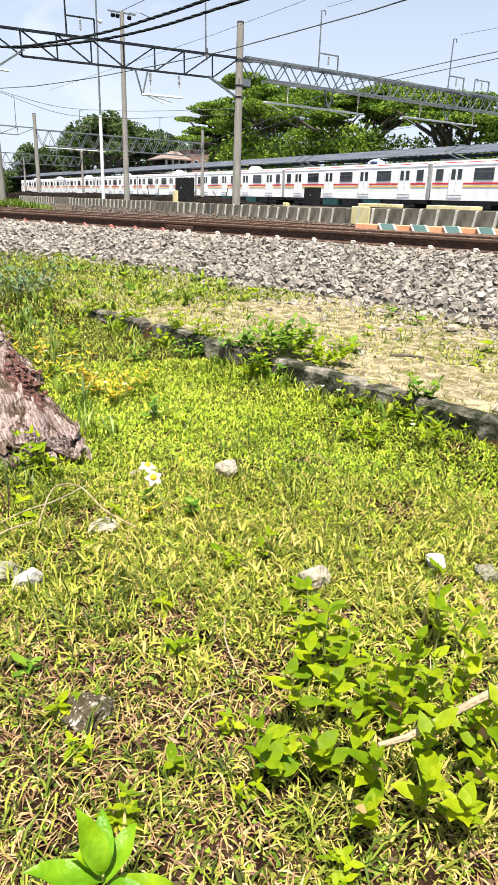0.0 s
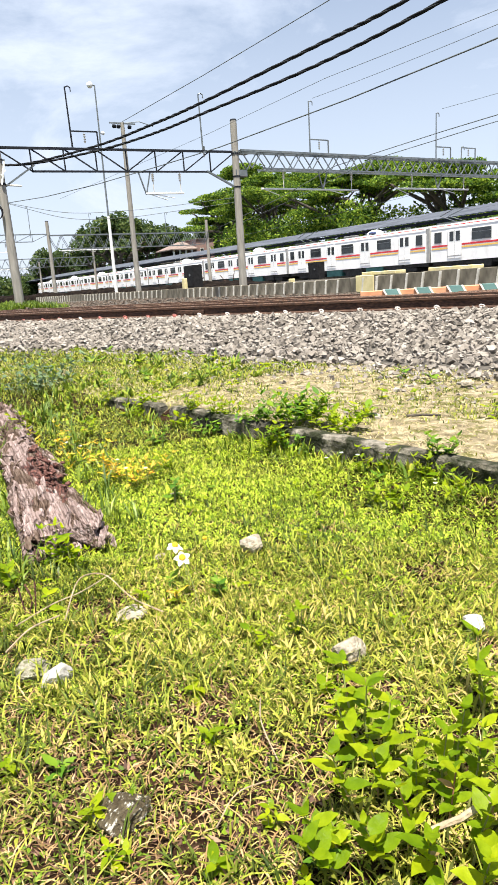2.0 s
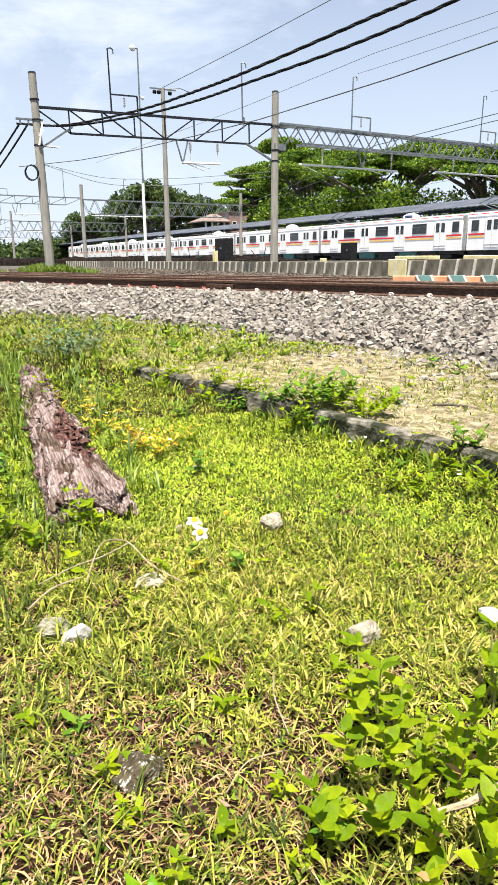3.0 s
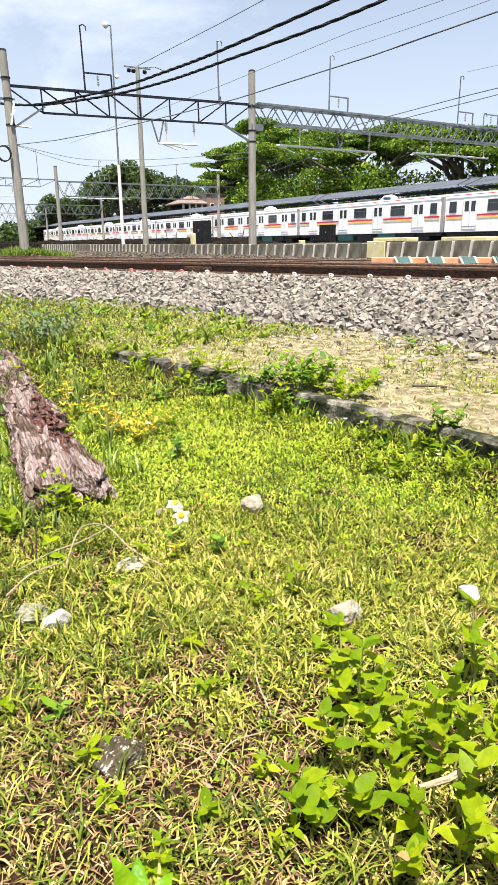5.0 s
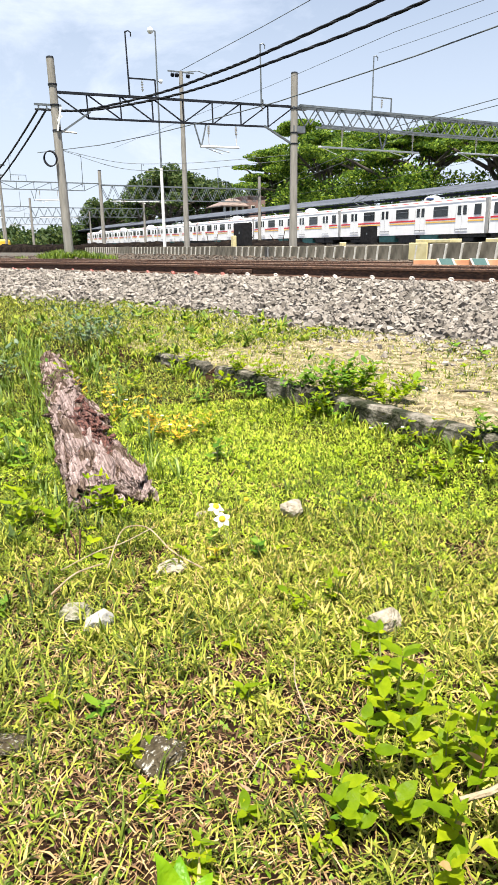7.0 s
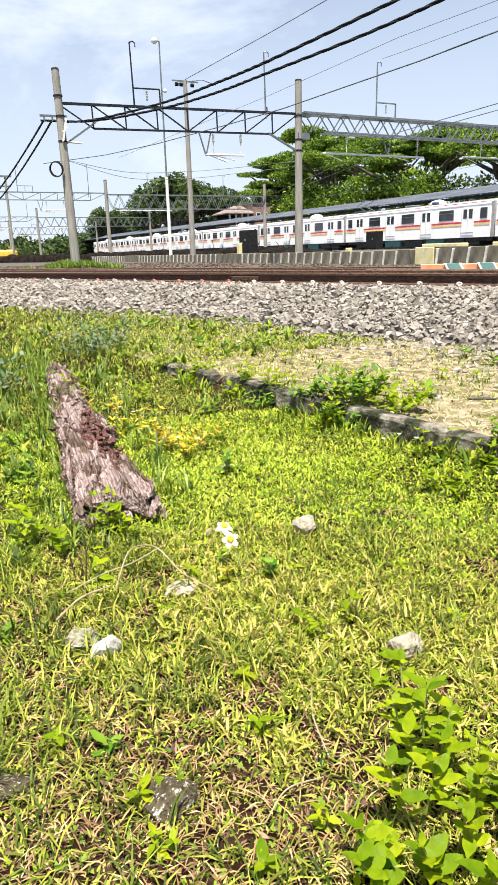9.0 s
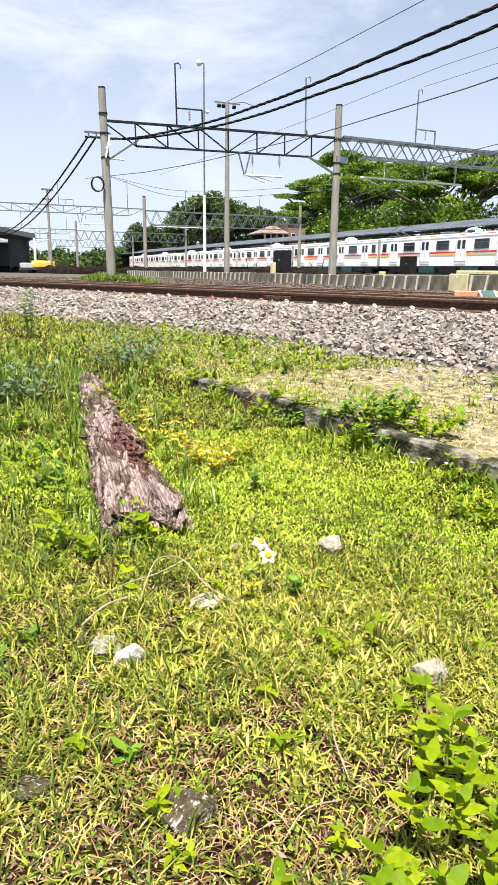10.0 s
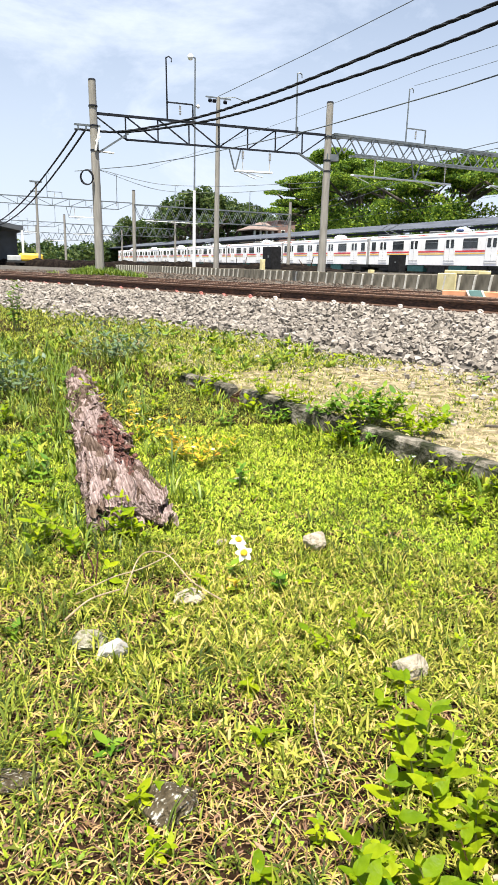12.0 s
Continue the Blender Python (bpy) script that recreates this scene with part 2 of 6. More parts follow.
RAIL_HEAD = mat("worn_rail_head", [(0.32, 0.19, 0.11), (0.46, 0.31, 0.21)], 0.45, 0.6, scale=8)
SLEEPER = mat("concrete_sleeper", [(0.24, 0.22, 0.2), (0.36, 0.34, 0.31)], 0.9, scale=14, bump=0.3)
CLIP_WHITE = mat("pale_rail_clip", [(0.50, 0.47, 0.45), (0.66, 0.63, 0.6)], 0.6, scale=40)
CLIP_RED = mat("red_rail_clip", [(0.36, 0.10, 0.09), (0.5, 0.22, 0.19)], 0.6, scale=40)
WALL_CONC = mat("stained_wall_concrete", [(0.07, 0.062, 0.045), (0.135, 0.12, 0.092), (0.21, 0.19, 0.15)], 0.92, scale=2.6, vary=0.16, bump=0.4, bump_scale=40,
                stretch=(1, 1, 0.5), spots=(0.08, 0.075, 0.055), spot_scale=2.0, spot_at=(0.58, 0.8))
# bright tone that paints the sun on the wall panels' edges
LIT_EDGE = mat("lit_panel_edge_paint", [(0.493, 0.476, 0.425), (0.629, 0.612, 0.561)], 0.9, scale=8, vary=0.12)
POLE_CONC = mat("pole_concrete", [(0.19, 0.18, 0.162), (0.285, 0.27, 0.245)], 0.9, scale=2.2, stretch=(3, 3, 0.6), bump=0.2, bump_scale=40,
                spots=(0.17, 0.16, 0.14), spot_scale=1.6, spot_at=(0.55, 0.75))
STEEL_DARK = mat("dark_painted_steel", [(0.012, 0.014, 0.02), (0.022, 0.025, 0.032)], 0.8, 0.0, scale=6, spec=0.1)
STEEL_GREY = mat("galvanised_steel", [(0.10, 0.118, 0.13), (0.17, 0.19, 0.205)], 0.5, 0.35, scale=5, vary=0.08)
STEEL_WHITE = mat("white_painted_steel", [(0.62, 0.64, 0.64), (0.74, 0.75, 0.75)], 0.5, scale=5)
INSUL = mat("porcelain_insulator", [(0.5, 0.48, 0.45), (0.62, 0.6, 0.57)], 0.3, scale=10)
CABLE = mat("black_cable", [(0.012, 0.013, 0.016), (0.022, 0.024, 0.028)], 0.8, scale=20, spec=0.1)
WIRE = mat("dull_wire", [(0.07, 0.085, 0.09), (0.11, 0.125, 0.13)], 0.6, 0.4, scale=20)
CAR_WHITE = mat("white_train_paint", [(0.84, 0.845, 0.87), (0.90, 0.90, 0.91)], 0.35, scale=0.8, stretch=(1, 1, 0.5), spots=(0.68, 0.67, 0.68), spot_scale=1.1,
                spot_at=(0.56, 0.8))
CAR_RED = mat("red_train_stripe", [(0.52, 0.02, 0.035), (0.6, 0.035, 0.05)], 0.4, scale=2)
CAR_YELLOW = mat("yellow_train_stripe", [(0.80, 0.50, 0.10), (0.86, 0.58, 0.15)], 0.4, scale=2)
CAR_ROOF = mat("grey_train_roof", [(0.09, 0.093, 0.10), (0.14, 0.145, 0.155)], 0.7, scale=1.5)
CAR_GEAR = mat("dark_underframe", [(0.015, 0.016, 0.018), (0.04, 0.04, 0.042)], 0.8, scale=4)
CAR_TEAL = mat("teal_equipment_box", [(0.03, 0.13, 0.13), (0.05, 0.19, 0.18)], 0.6, scale=4)
AC_WHITE = mat("white_roof_unit", [(0.528, 0.536, 0.544), (0.608, 0.616, 0.624)], 0.5, scale=2)
GLASS_DARK = mat("dark_window_glass", [(0.012, 0.015, 0.018), (0.03, 0.035, 0.04)], 0.08, scale=2, vary=0.3, spec=0.6)
GANGWAY = mat("grey_gangway", [(0.24, 0.245, 0.25), (0.33, 0.33, 0.335)], 0.7, scale=3)
ROOF_SHEET = mat("weathered_roof_sheet", [(0.045, 0.052, 0.07), (0.08, 0.09, 0.115)], 0.85, 0.0, scale=1.2, stretch=(1, 0.3, 1), spec=0.2)
# near-black for the added bank that imitates shadow beneath the train
SHADE_BANK = mat("shade_bank_black", [(0.004, 0.003, 0.003), (0.009, 0.007, 0.006), (0.02, 0.015, 0.012)], 0.95, scale=3, bump=0.8, bump_scale=12, spec=0.03)
BLACK_BOX = mat("black_signal_box", [(0.008, 0.008, 0.009), (0.018, 0.018, 0.02)], 0.7, scale=6, spec=0.15)
YELLOW_CONC = mat("faded_yellow_concrete", [(0.527, 0.459, 0.23), (0.629, 0.561, 0.323)], 0.85, scale=4, vary=0.08, spots=(0.4, 0.36, 0.24), spot_scale=3)
ORANGE = mat("faded_orange_paint", [(0.50, 0.22, 0.11), (0.6, 0.3, 0.17)], 0.7, scale=4)
TEAL = mat("teal_paint", [(0.09, 0.19, 0.18), (0.14, 0.26, 0.25)], 0.7, scale=4)
WHITE_EDGE = mat("white_edge_paint", [(0.66, 0.64, 0.6), (0.76, 0.74, 0.7)], 0.7, scale=6)
TREE_LEAF = mat("tree_foliage", [(0.016, 0.045, 0.009), (0.05, 0.11, 0.014), (0.12, 0.205, 0.02), (0.26, 0.35, 0.035)], 0.6, scale=0.3,
                spread=(0.18, 0.78), island=True, through_light=0.42, spec=0.2)
TREE_LEAF_DARK = mat("far_tree_foliage", [(0.018, 0.042, 0.014), (0.045, 0.08, 0.022), (0.12, 0.155, 0.035)], 0.6, scale=0.15, spread=(0.2, 0.85), island=True,
                     through_light=0.35, spec=0.25)
BARK = mat("tree_bark", [(0.05, 0.042, 0.035), (0.10, 0.085, 0.07)], 0.9, scale=2, bump=0.4)
HOUSE_WALL = mat("pink_plaster", [(0.22, 0.14, 0.125), (0.29, 0.19, 0.17)], 0.85, scale=1.0)
HOUSE_ROOF = mat("pale_tile_roof", [(0.13, 0.095, 0.085), (0.19, 0.145, 0.13)], 0.8, scale=2.0)
SHED_DARK = mat("dark_shed_sheet", [(0.035, 0.04, 0.05), (0.06, 0.07, 0.085)], 0.7, scale=0.6)
YELLOW_TARP = mat("yellow_tarpaulin", [(0.72, 0.42, 0.03), (0.8, 0.52, 0.06)], 0.6, scale=1.5, bump=0.4, bump_scale=4)
GREY_BOX = mat("pale_grey_sheet", [(0.40, 0.42, 0.42), (0.5, 0.52, 0.52)], 0.6, scale=2)
BLUE_SHEET = mat("blue_tarpaulin", [(0.03, 0.05, 0.14), (0.05, 0.08, 0.2)], 0.6, scale=3)
LAMP_GLASS = mat("white_lamp_globe", [(0.72, 0.73, 0.74), (0.8, 0.81, 0.82)], 0.3, scale=3)


# ---- shape helpers ----
def mesh_of(name, bm, material, smooth=False):
    me = bpy.data.meshes.new(name)
    bm.to_mesh(me)
    bm.free()
    me.materials.append(material)
    if smooth:
        me.shade_smooth()
    return me


def part(name, bm, material, parent, label="", smooth=False):
    """Links a bmesh as one mesh object under a thing or a part."""
    ob = new(name, mesh_of(name, bm, material, smooth))
    ob.parent = parent
    if label:
        ob["label"] = label
    return ob


def share(name, me, parent, m):
    ob = new(name, me)
    ob.parent = parent
    ob.matrix_basis = m
    return ob


def thing(name, label, category, at=(0, 0, 0), group="", kind=""):
    ob = new(name)
    ob.empty_display_size = 0.2
    ob.location = at
    return tagged(ob, label, category, group, kind)


def solid(name, bm, material, label, category="", group="", kind="", smooth=False, m=None):
    ob = new(name, mesh_of(name, bm, material, smooth))
    if m is not None:
        ob.matrix_basis = m
    return tagged(ob, label, category, group, kind)


def box(bm, c, s, m=None, bevel=0.0):
    """A box round c of size s, added to bm."""
    r = bmesh.ops.create_cube(bm, size=1.0, matrix=(m or Matrix.Identity(4)) @ Matrix.Translation(c) @ Matrix.Diagonal((*s, 1)))
    if bevel:
        es = {e for v in r["verts"] for e in v.link_edges}
        bmesh.ops.bevel(bm, geom=list(es), offset=bevel, segments=1, affect="EDGES")
    return bm


def rod(bm, a, b, r0, r1=None, n=8):
    """A tapered round rod from a to b."""
    a, b = Vector(a), Vector(b)
    d = b - a
    if d.length < 1e-6:
        return bm
    m = Matrix.Translation((a + b) / 2) @ d.to_track_quat("Z", "Y").to_matrix().to_4x4()
    bmesh.ops.create_cone(bm, cap_ends=True, segments=n, radius1=r0, radius2=r0 if r1 is None else r1, depth=d.length, matrix=m)
    return bm


def bar(bm, a, b, w, h=None):
    """A square-section bar from a to b."""
    a, b = Vector(a), Vector(b)
    d = b - a
    m = Matrix.Translation((a + b) / 2) @ d.to_track_quat("Z", "Y").to_matrix().to_4x4()
    bmesh.ops.create_cube(bm, size=1.0, matrix=m @ Matrix.Diagonal((w, h or w, d.length, 1)))
    return bm


def tube(bm, pts, r, n=6):
    """A round tube along a line of points."""
    pts = [Vector(p) for p in pts]
    rings = []
    for i, p in enumerate(pts):
        d = (pts[min(i + 1, len(pts) - 1)] - pts[max(i - 1, 0)]).normalized()
        side = d.cross(Vector((0, 0, 1)))
        side = side.normalized() if side.length > 1e-4 else Vector((1, 0, 0))
        up = side.cross(d)
        rr = r(i / (len(pts) - 1)) if callable(r) else r
        rings.append([bm.verts.new(p + rr * (math.cos(a) * side + math.sin(a) * up)) for a in [2 * math.pi * k / n for k in range(n)]])
    for u, v in zip(rings, rings[1:]):
        for k in range(n):
            bm.faces.new((u[k], u[(k + 1) % n], v[(k + 1) % n], v[k]))
    bm.faces.new(rings[0][::-1])
    bm.faces.new(rings[-1])
    return bm


def sag(a, b, drop, n=24):
    a, b = Vector(a), Vector(b)
    return [a.lerp(b, i / n) - Vector((0, 0, drop * 4 * (i / n) * (1 - i / n))) for i in range(n + 1)]


def raw_mesh(name, verts, faces, material):
    """A mesh from numpy arrays of equal-sided faces."""
    me = bpy.data.meshes.new(name)
    n, k = faces.shape
    me.vertices.add(len(verts))
    me.vertices.foreach_set("co", np.ascontiguousarray(verts, dtype=np.float32).ravel())
    me.loops.add(n * k)
    me.loops.foreach_set("vertex_index", np.ascontiguousarray(faces, dtype=np.int32).ravel())
    me.polygons.add(n)
    me.polygons.foreach_set("loop_start", np.arange(0, n * k, k, dtype=np.int32))
    me.update(calc_edges=True)
    me.materials.append(material)
    return me


# ---- the lie of the land ----
def smooth(a, b, v):
    t = np.clip((v - a) / (b - a), 0, 1)
    return t * t * (3 - 2 * t)


def rail_x(y):
    """The foot of the nearest rail: it runs straight, then bends away beside the curb."""
    d = np.minimum(y, 60.0) - 6.3
    return 6.74 - 0.43 * d + 0.0138 * np.minimum(d, 0) ** 2


def curb_x(y):
    d = y - 1.87
    e = np.clip(d, -5.0, 2.5)
    return 1.70 - 0.135 * e + 0.008 * e * e - 0.03 * np.minimum(d, 0.0) - 0.15 * np.maximum(d - 2.5, 0.0)


def curb_top(y):
    return np.interp(y, [2.0, 3.3, 3.6, 3.92, 4.3], [0.130, 0.116, 0.104, 0.090, 0.078])


def toe_x(y):
    return np.interp(y, [-6, 2.83, 4.17, 5.24, 6.84, 7.15, 8.39, 9.5, 11.5, 16, 60], [6.1, 3.55, 3.31, 2.95, 2.80, 2.6, 2.2, 1.55, 0.65, -1.2, -19.5])


def land(x, y):
    """Height of the ground."""
    x, y = np.asarray(x, float), np.asarray(y, float)
    lumps = 0.012 * np.sin(3.1 * x + 1.3 * y) * np.sin(2.3 * y - 0.8 * x + 1) + 0.006 * np.sin(8.3 * x) * np.sin(7.1 * y + 2)
    lawn = lumps * smooth(0.0, 1.2, y) - 0.004 + 0.055 * smooth(-0.30, -0.03, x - curb_x(y)) * (1 - 0.7 * smooth(2.3, 3.1, y))
    step = smooth(-0.03, 0.03, x - curb_x(y))
    soft = smooth(-0.5, 0.4, x - curb_x(y))
    k = smooth(4.0, 4.6, y)
    step = step * (1 - k) + soft * k
    strip = 0.062 + (curb_top(y) - 0.084) * (1 - smooth(0.15, 1.2, x - curb_x(y))) + 0.5 * lumps
    t = toe_x(y)
    r = rail_x(y)
    bed = smooth(0, 1, (x - t) / np.maximum(r - 0.5 - t, 0.5))
    z = lawn * (1 - step) + strip * step
    z = z + (0.235 - z) * bed
    beyond = smooth(r + 5.5, r + 7.5, x)
    z = z + (0.16 - z) * beyond
    mound = np.exp(-((x - 5.9) / 1.3) ** 2 - ((y - 29) / 2.6) ** 2) * 0.24
    z = z + mound
    yard = smooth(15.7, 15.8, x)
    return z + (0.62 - z) * yard


def grid(x0, x1, nx, y0, y1, ny):
    xs, ys = np.meshgrid(np.linspace(x0, x1, nx), np.linspace(y0, y1, ny))
    return xs, ys


def on_lawn(x, y):
    """Spread of the things lying on the lawn."""
    return x * 1.035, y * 1.047


# ---- ground ----
def value_noise(x, y, scale, seed):
    r = np.random.default_rng(seed).random((64, 64))
    u, v = x * scale + 1000, y * scale + 1000
    i, j = np.floor(u).astype(int), np.floor(v).astype(int)
    a, b = u - i, v - j
    a, b = a * a * (3 - 2 * a), b * b * (3 - 2 * b)
    g = lambda p, q: r[p % 64, q % 64]
    return (g(i, j) * (1 - a) + g(i + 1, j) * a) * (1 - b) + (g(i, j + 1) * (1 - a) + g(i + 1, j + 1) * a) * b


def build_ground():
    xs = np.unique(np.concatenate([[-3000, -900, -300, -120, -60, -30, -18, -12, -8, -5, -3.5], np.arange(-2.5, 4.2, 0.05), np.arange(4.2, 12, 0.2),
                                   np.arange(12, 15.5, 0.5), [15.62, 15.7, 15.75, 15.8, 15.9, 17, 20, 26, 34, 44, 60, 90, 150, 300, 900, 3000]]))
    ys = np.unique(np.concatenate([[-3000, -900, -300, -100, -40, -20, -14, -10, -8], np.arange(-6.5, -0.8, 0.15), np.arange(-0.8, 8, 0.05), np.arange(8, 24, 0.25),
                                   np.arange(24, 50, 1.0), [55, 60, 70, 80, 100, 130, 170, 220, 300, 500, 900, 3000]]))
    gx, gy = np.meshgrid(xs, ys)
    v = np.stack([gx, gy, land(gx, gy)], -1).reshape(-1, 3)
    w = len(xs)
    i = (np.arange(len(ys) - 1)[:, None] * w + np.arange(w - 1)[None]).ravel()
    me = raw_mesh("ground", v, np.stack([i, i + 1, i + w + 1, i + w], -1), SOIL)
    me.materials.append(BALLAST_BED)
    me.materials.append(DRY_SOIL)
    me.materials.append(TURF)
    c = v[i] + 0.01
    r = rail_x(c[:, 1])
    stony = ((c[:, 0] > toe_x(c[:, 1]) + 0.1) & (c[:, 0] < 15.6) & (c[:, 1] < 200) & (c[:, 1] > -40)).astype(np.int32)
    dry = (c[:, 0] > curb_x(c[:, 1]) + 0.01) & (c[:, 1] > -12) & (c[:, 1] < 5.0 + 1.5 * value_noise(c[:, 0], c[:, 1], 1.2, 61)) & (stony == 0) & (c[:, 0] < 8)
    stony[dry] = 2
    az = np.degrees(np.arctan2(c[:, 0] - 0.04, c[:, 1] + 0.05))
    away = (az < -13) | (az > 65) | (np.hypot(c[:, 0], c[:, 1]) > 14)
    stony[(stony == 0) & away] = 3
    stony[(c[:, 0] > 15.6) & (np.abs(c[:, 1]) < 400) & (c[:, 0] < 90)] = 1
    me.polygons.foreach_set("material_index", stony)
    me.shade_smooth()
    tagged(new("ground", me), "brown soil under lawn, gravel bed and rail yard", "ground", kind="structure")


build_ground()


# ---- track ----
def rail_section():
    """Half outline of a flat-bottomed rail: foot, web, head."""
    return [(-0.07, 0.0), (0.07, 0.0), (0.07, 0.013), (0.013, 0.03), (0.01, 0.112), (0.036, 0.126), (0.036, 0.154), (0.027, 0.163),
            (-0.027, 0.163), (-0.036, 0.154), (-0.036, 0.126), (-0.01, 0.112), (-0.013, 0.03), (-0.07, 0.013)]


def build_rail(parent, name, off, y0, y1, z, head=True, label=""):
    ys = np.concatenate([np.arange(y0, min(y1, 26), 0.5), np.arange(26, y1, 6.0)]) if y1 > 26 else np.arange(y0, y1, 0.5)
    sec = rail_section()
    bm = bmesh.new()
    rings = []
    for y in ys:
        x = float(rail_x(y))
        d = Vector((float(rail_x(y + 0.05)) - x, 0.05, 0)).normalized()
        side = Vector((d.y, -d.x, 0))
        o = Vector((x, y, z)) + side * off
        rings.append([bm.verts.new(o + side * u + Vector((0, 0, w))) for u, w in sec])
    for a, b in zip(rings, rings[1:]):
        for k in range(len(sec)):
            f = bm.faces.new((a[k], b[k], b[(k + 1) % len(sec)], a[(k + 1) % len(sec)]))
            f.material_index = 1 if k == 7 else 0
    me = mesh_of(name, bm, RUST)
    me.materials.append(RAIL_HEAD)
    ob = new(name, me)
    ob.parent = parent
    if label:
        ob["label"] = label


def along(s_y, off=0.0):
    """Pose on the near track at a given y, turned along it."""
    x = float(rail_x(s_y))
    d = Vector((float(rail_x(s_y + 0.05)) - x, 0.05, 0)).normalized()
    side = Vector((d.y, -d.x, 0))
    return Matrix.Translation(Vector((x, s_y, 0)) + side * off) @ Matrix.Rotation(math.atan2(-d.x, d.y), 4, "Z")


RAIL_Z = 0.262


def build_track():
    tr = thing("railway_track", "rusty brown railway track on a grey ballast bed", "railway track", kind="structure")
    build_rail(tr, "rail", 0.0, -14, 150, RAIL_Z)
    build_rail(tr, "rail", 1.10, -14, 150, RAIL_Z)
    build_rail(tr, "rail", 1.30, 2.0, 9.2, RAIL_Z + 0.004, label="pale worn check rail")
    tr2 = thing("railway_track", "rusty brown second track beside the near one", "railway track", kind="structure")
    build_rail(tr2, "rail", 2.75, -14, 150, RAIL_Z - 0.03)
    build_rail(tr2, "rail", 3.85, -14, 150, RAIL_Z - 0.03)
    # sleepers, half sunk in the stones, and their clips
    sl = box(bmesh.new(), (0.55, 0, 0), (2.0, 0.24, 0.2), bevel=0.02)
    me = mesh_of("sleeper", sl, SLEEPER)
    bm = bmesh.new()
    loop = [(-0.1 - 0.022 * math.cos(a), 0.034 * math.sin(a) * (1 + 0.2 * math.cos(a)), 0.03 + 0.022 * math.cos(a) * 0.9) for a in
            [k * math.pi * 2 / 9 for k in range(10)]]
    tube(bm, loop, 0.0085, 5)
    tube(bm, [(-0.1, 0.02, 0.012), (-0.075, 0.03, 0.018), (-0.045, 0.02, 0.02)], 0.009, 5)
    box(bm, (-0.095, 0, -0.012), (0.09, 0.13, 0.03))
    clip_a = mesh_of("clip", bm, CLIP_WHITE)
    clip_b = clip_a.copy()
    clip_b.materials[0] = CLIP_RED
    rnd = random.Random(4)
    y, n = -1.0, 0
    while y < 40:
        m = along(y)
        o = share("sleeper", me, tr, m @ Matrix.Translation((0, 0, RAIL_Z - 0.1)))
        red = y > 10.6 and rnd.random() < 0.75
        share("clip", clip_b if red else clip_a, tr, m @ Matrix.Translation((0, rnd.uniform(-0.03, 0.03), RAIL_Z)) @ Matrix.Rotation(rnd.uniform(-0.2, 0.2), 4, "Z"))
        slope = 0.43 - 0.0276 * min(y - 6.3, 0.0)
        y += 0.6 / math.sqrt(1 + slope * slope) + rnd.uniform(-0.03, 0.03)
        n += 1
    # fish plate at a joint
    bm = bmesh.new()
    box(bm, (-0.035, 0, 0.068), (0.022, 0.6, 0.075), bevel=0.008)
    for k in (-0.22, -0.08, 0.08, 0.22):
        rod(bm, (-0.065, k, 0.068), (-0.03, k, 0.068), 0.016, n=6)
    o = part("fish_plate", bm, RUST, tr)
    o.matrix_basis = along(10.4) @ Matrix.Translation((0, 0, RAIL_Z))


build_track()


# ---- ballast ----
def scatter_stones(name, pts, sizes, material, label, rng, lumpy=0.36, flat=0.7):
    """Angular broken stones: skewed, chipped blocks."""
    bv = np.array([(x, y, z) for x in (-1, 1) for y in (-1, 1) for z in (-1, 1)], float) * 0.78
    bf = np.array([(0, 1, 3), (0, 3, 2), (4, 6, 7), (4, 7, 5), (0, 4, 5), (0, 5, 1), (2, 3, 7), (2, 7, 6), (0, 2, 6), (0, 6, 4), (1, 5, 7), (1, 7, 3)])
    n = len(pts)
    v = np.repeat(bv[None], n, 0) * (1 + rng.uniform(-lumpy * 1.3, lumpy * 0.9, (n, 8, 3)))
    v *= np.stack([rng.uniform(0.85, 1.3, n), rng.uniform(0.75, 1.15, n), rng.uniform(flat - 0.3, flat + 0.1, n)], -1)[:, None]
    a, b, c = rng.uniform(0, 6.28, n), rng.normal(0, 0.5, n), rng.normal(0, 0.5, n)
    ca, sa, cb, sb, cc, sc = (f(t)[:, None] for t in (a, b, c) for f in (np.cos, np.sin))
    x, y, z = v[..., 0], v[..., 1] * cb - v[..., 2] * sb, v[..., 1] * sb + v[..., 2] * cb
    x, z = x * cc + z * sc, -x * sc + z * cc
    v = np.stack([x * ca - y * sa, x * sa + y * ca, z], -1) * sizes[:, None, None] + pts[:, None]
    f = (bf[None] + (np.arange(n) * 8)[:, None, None]).reshape(-1, 3)
    me = raw_mesh(name, v.reshape(-1, 3), f, material)
    me.shade_flat()
    return tagged(new(name, me), label, "gravel", kind="stuff")


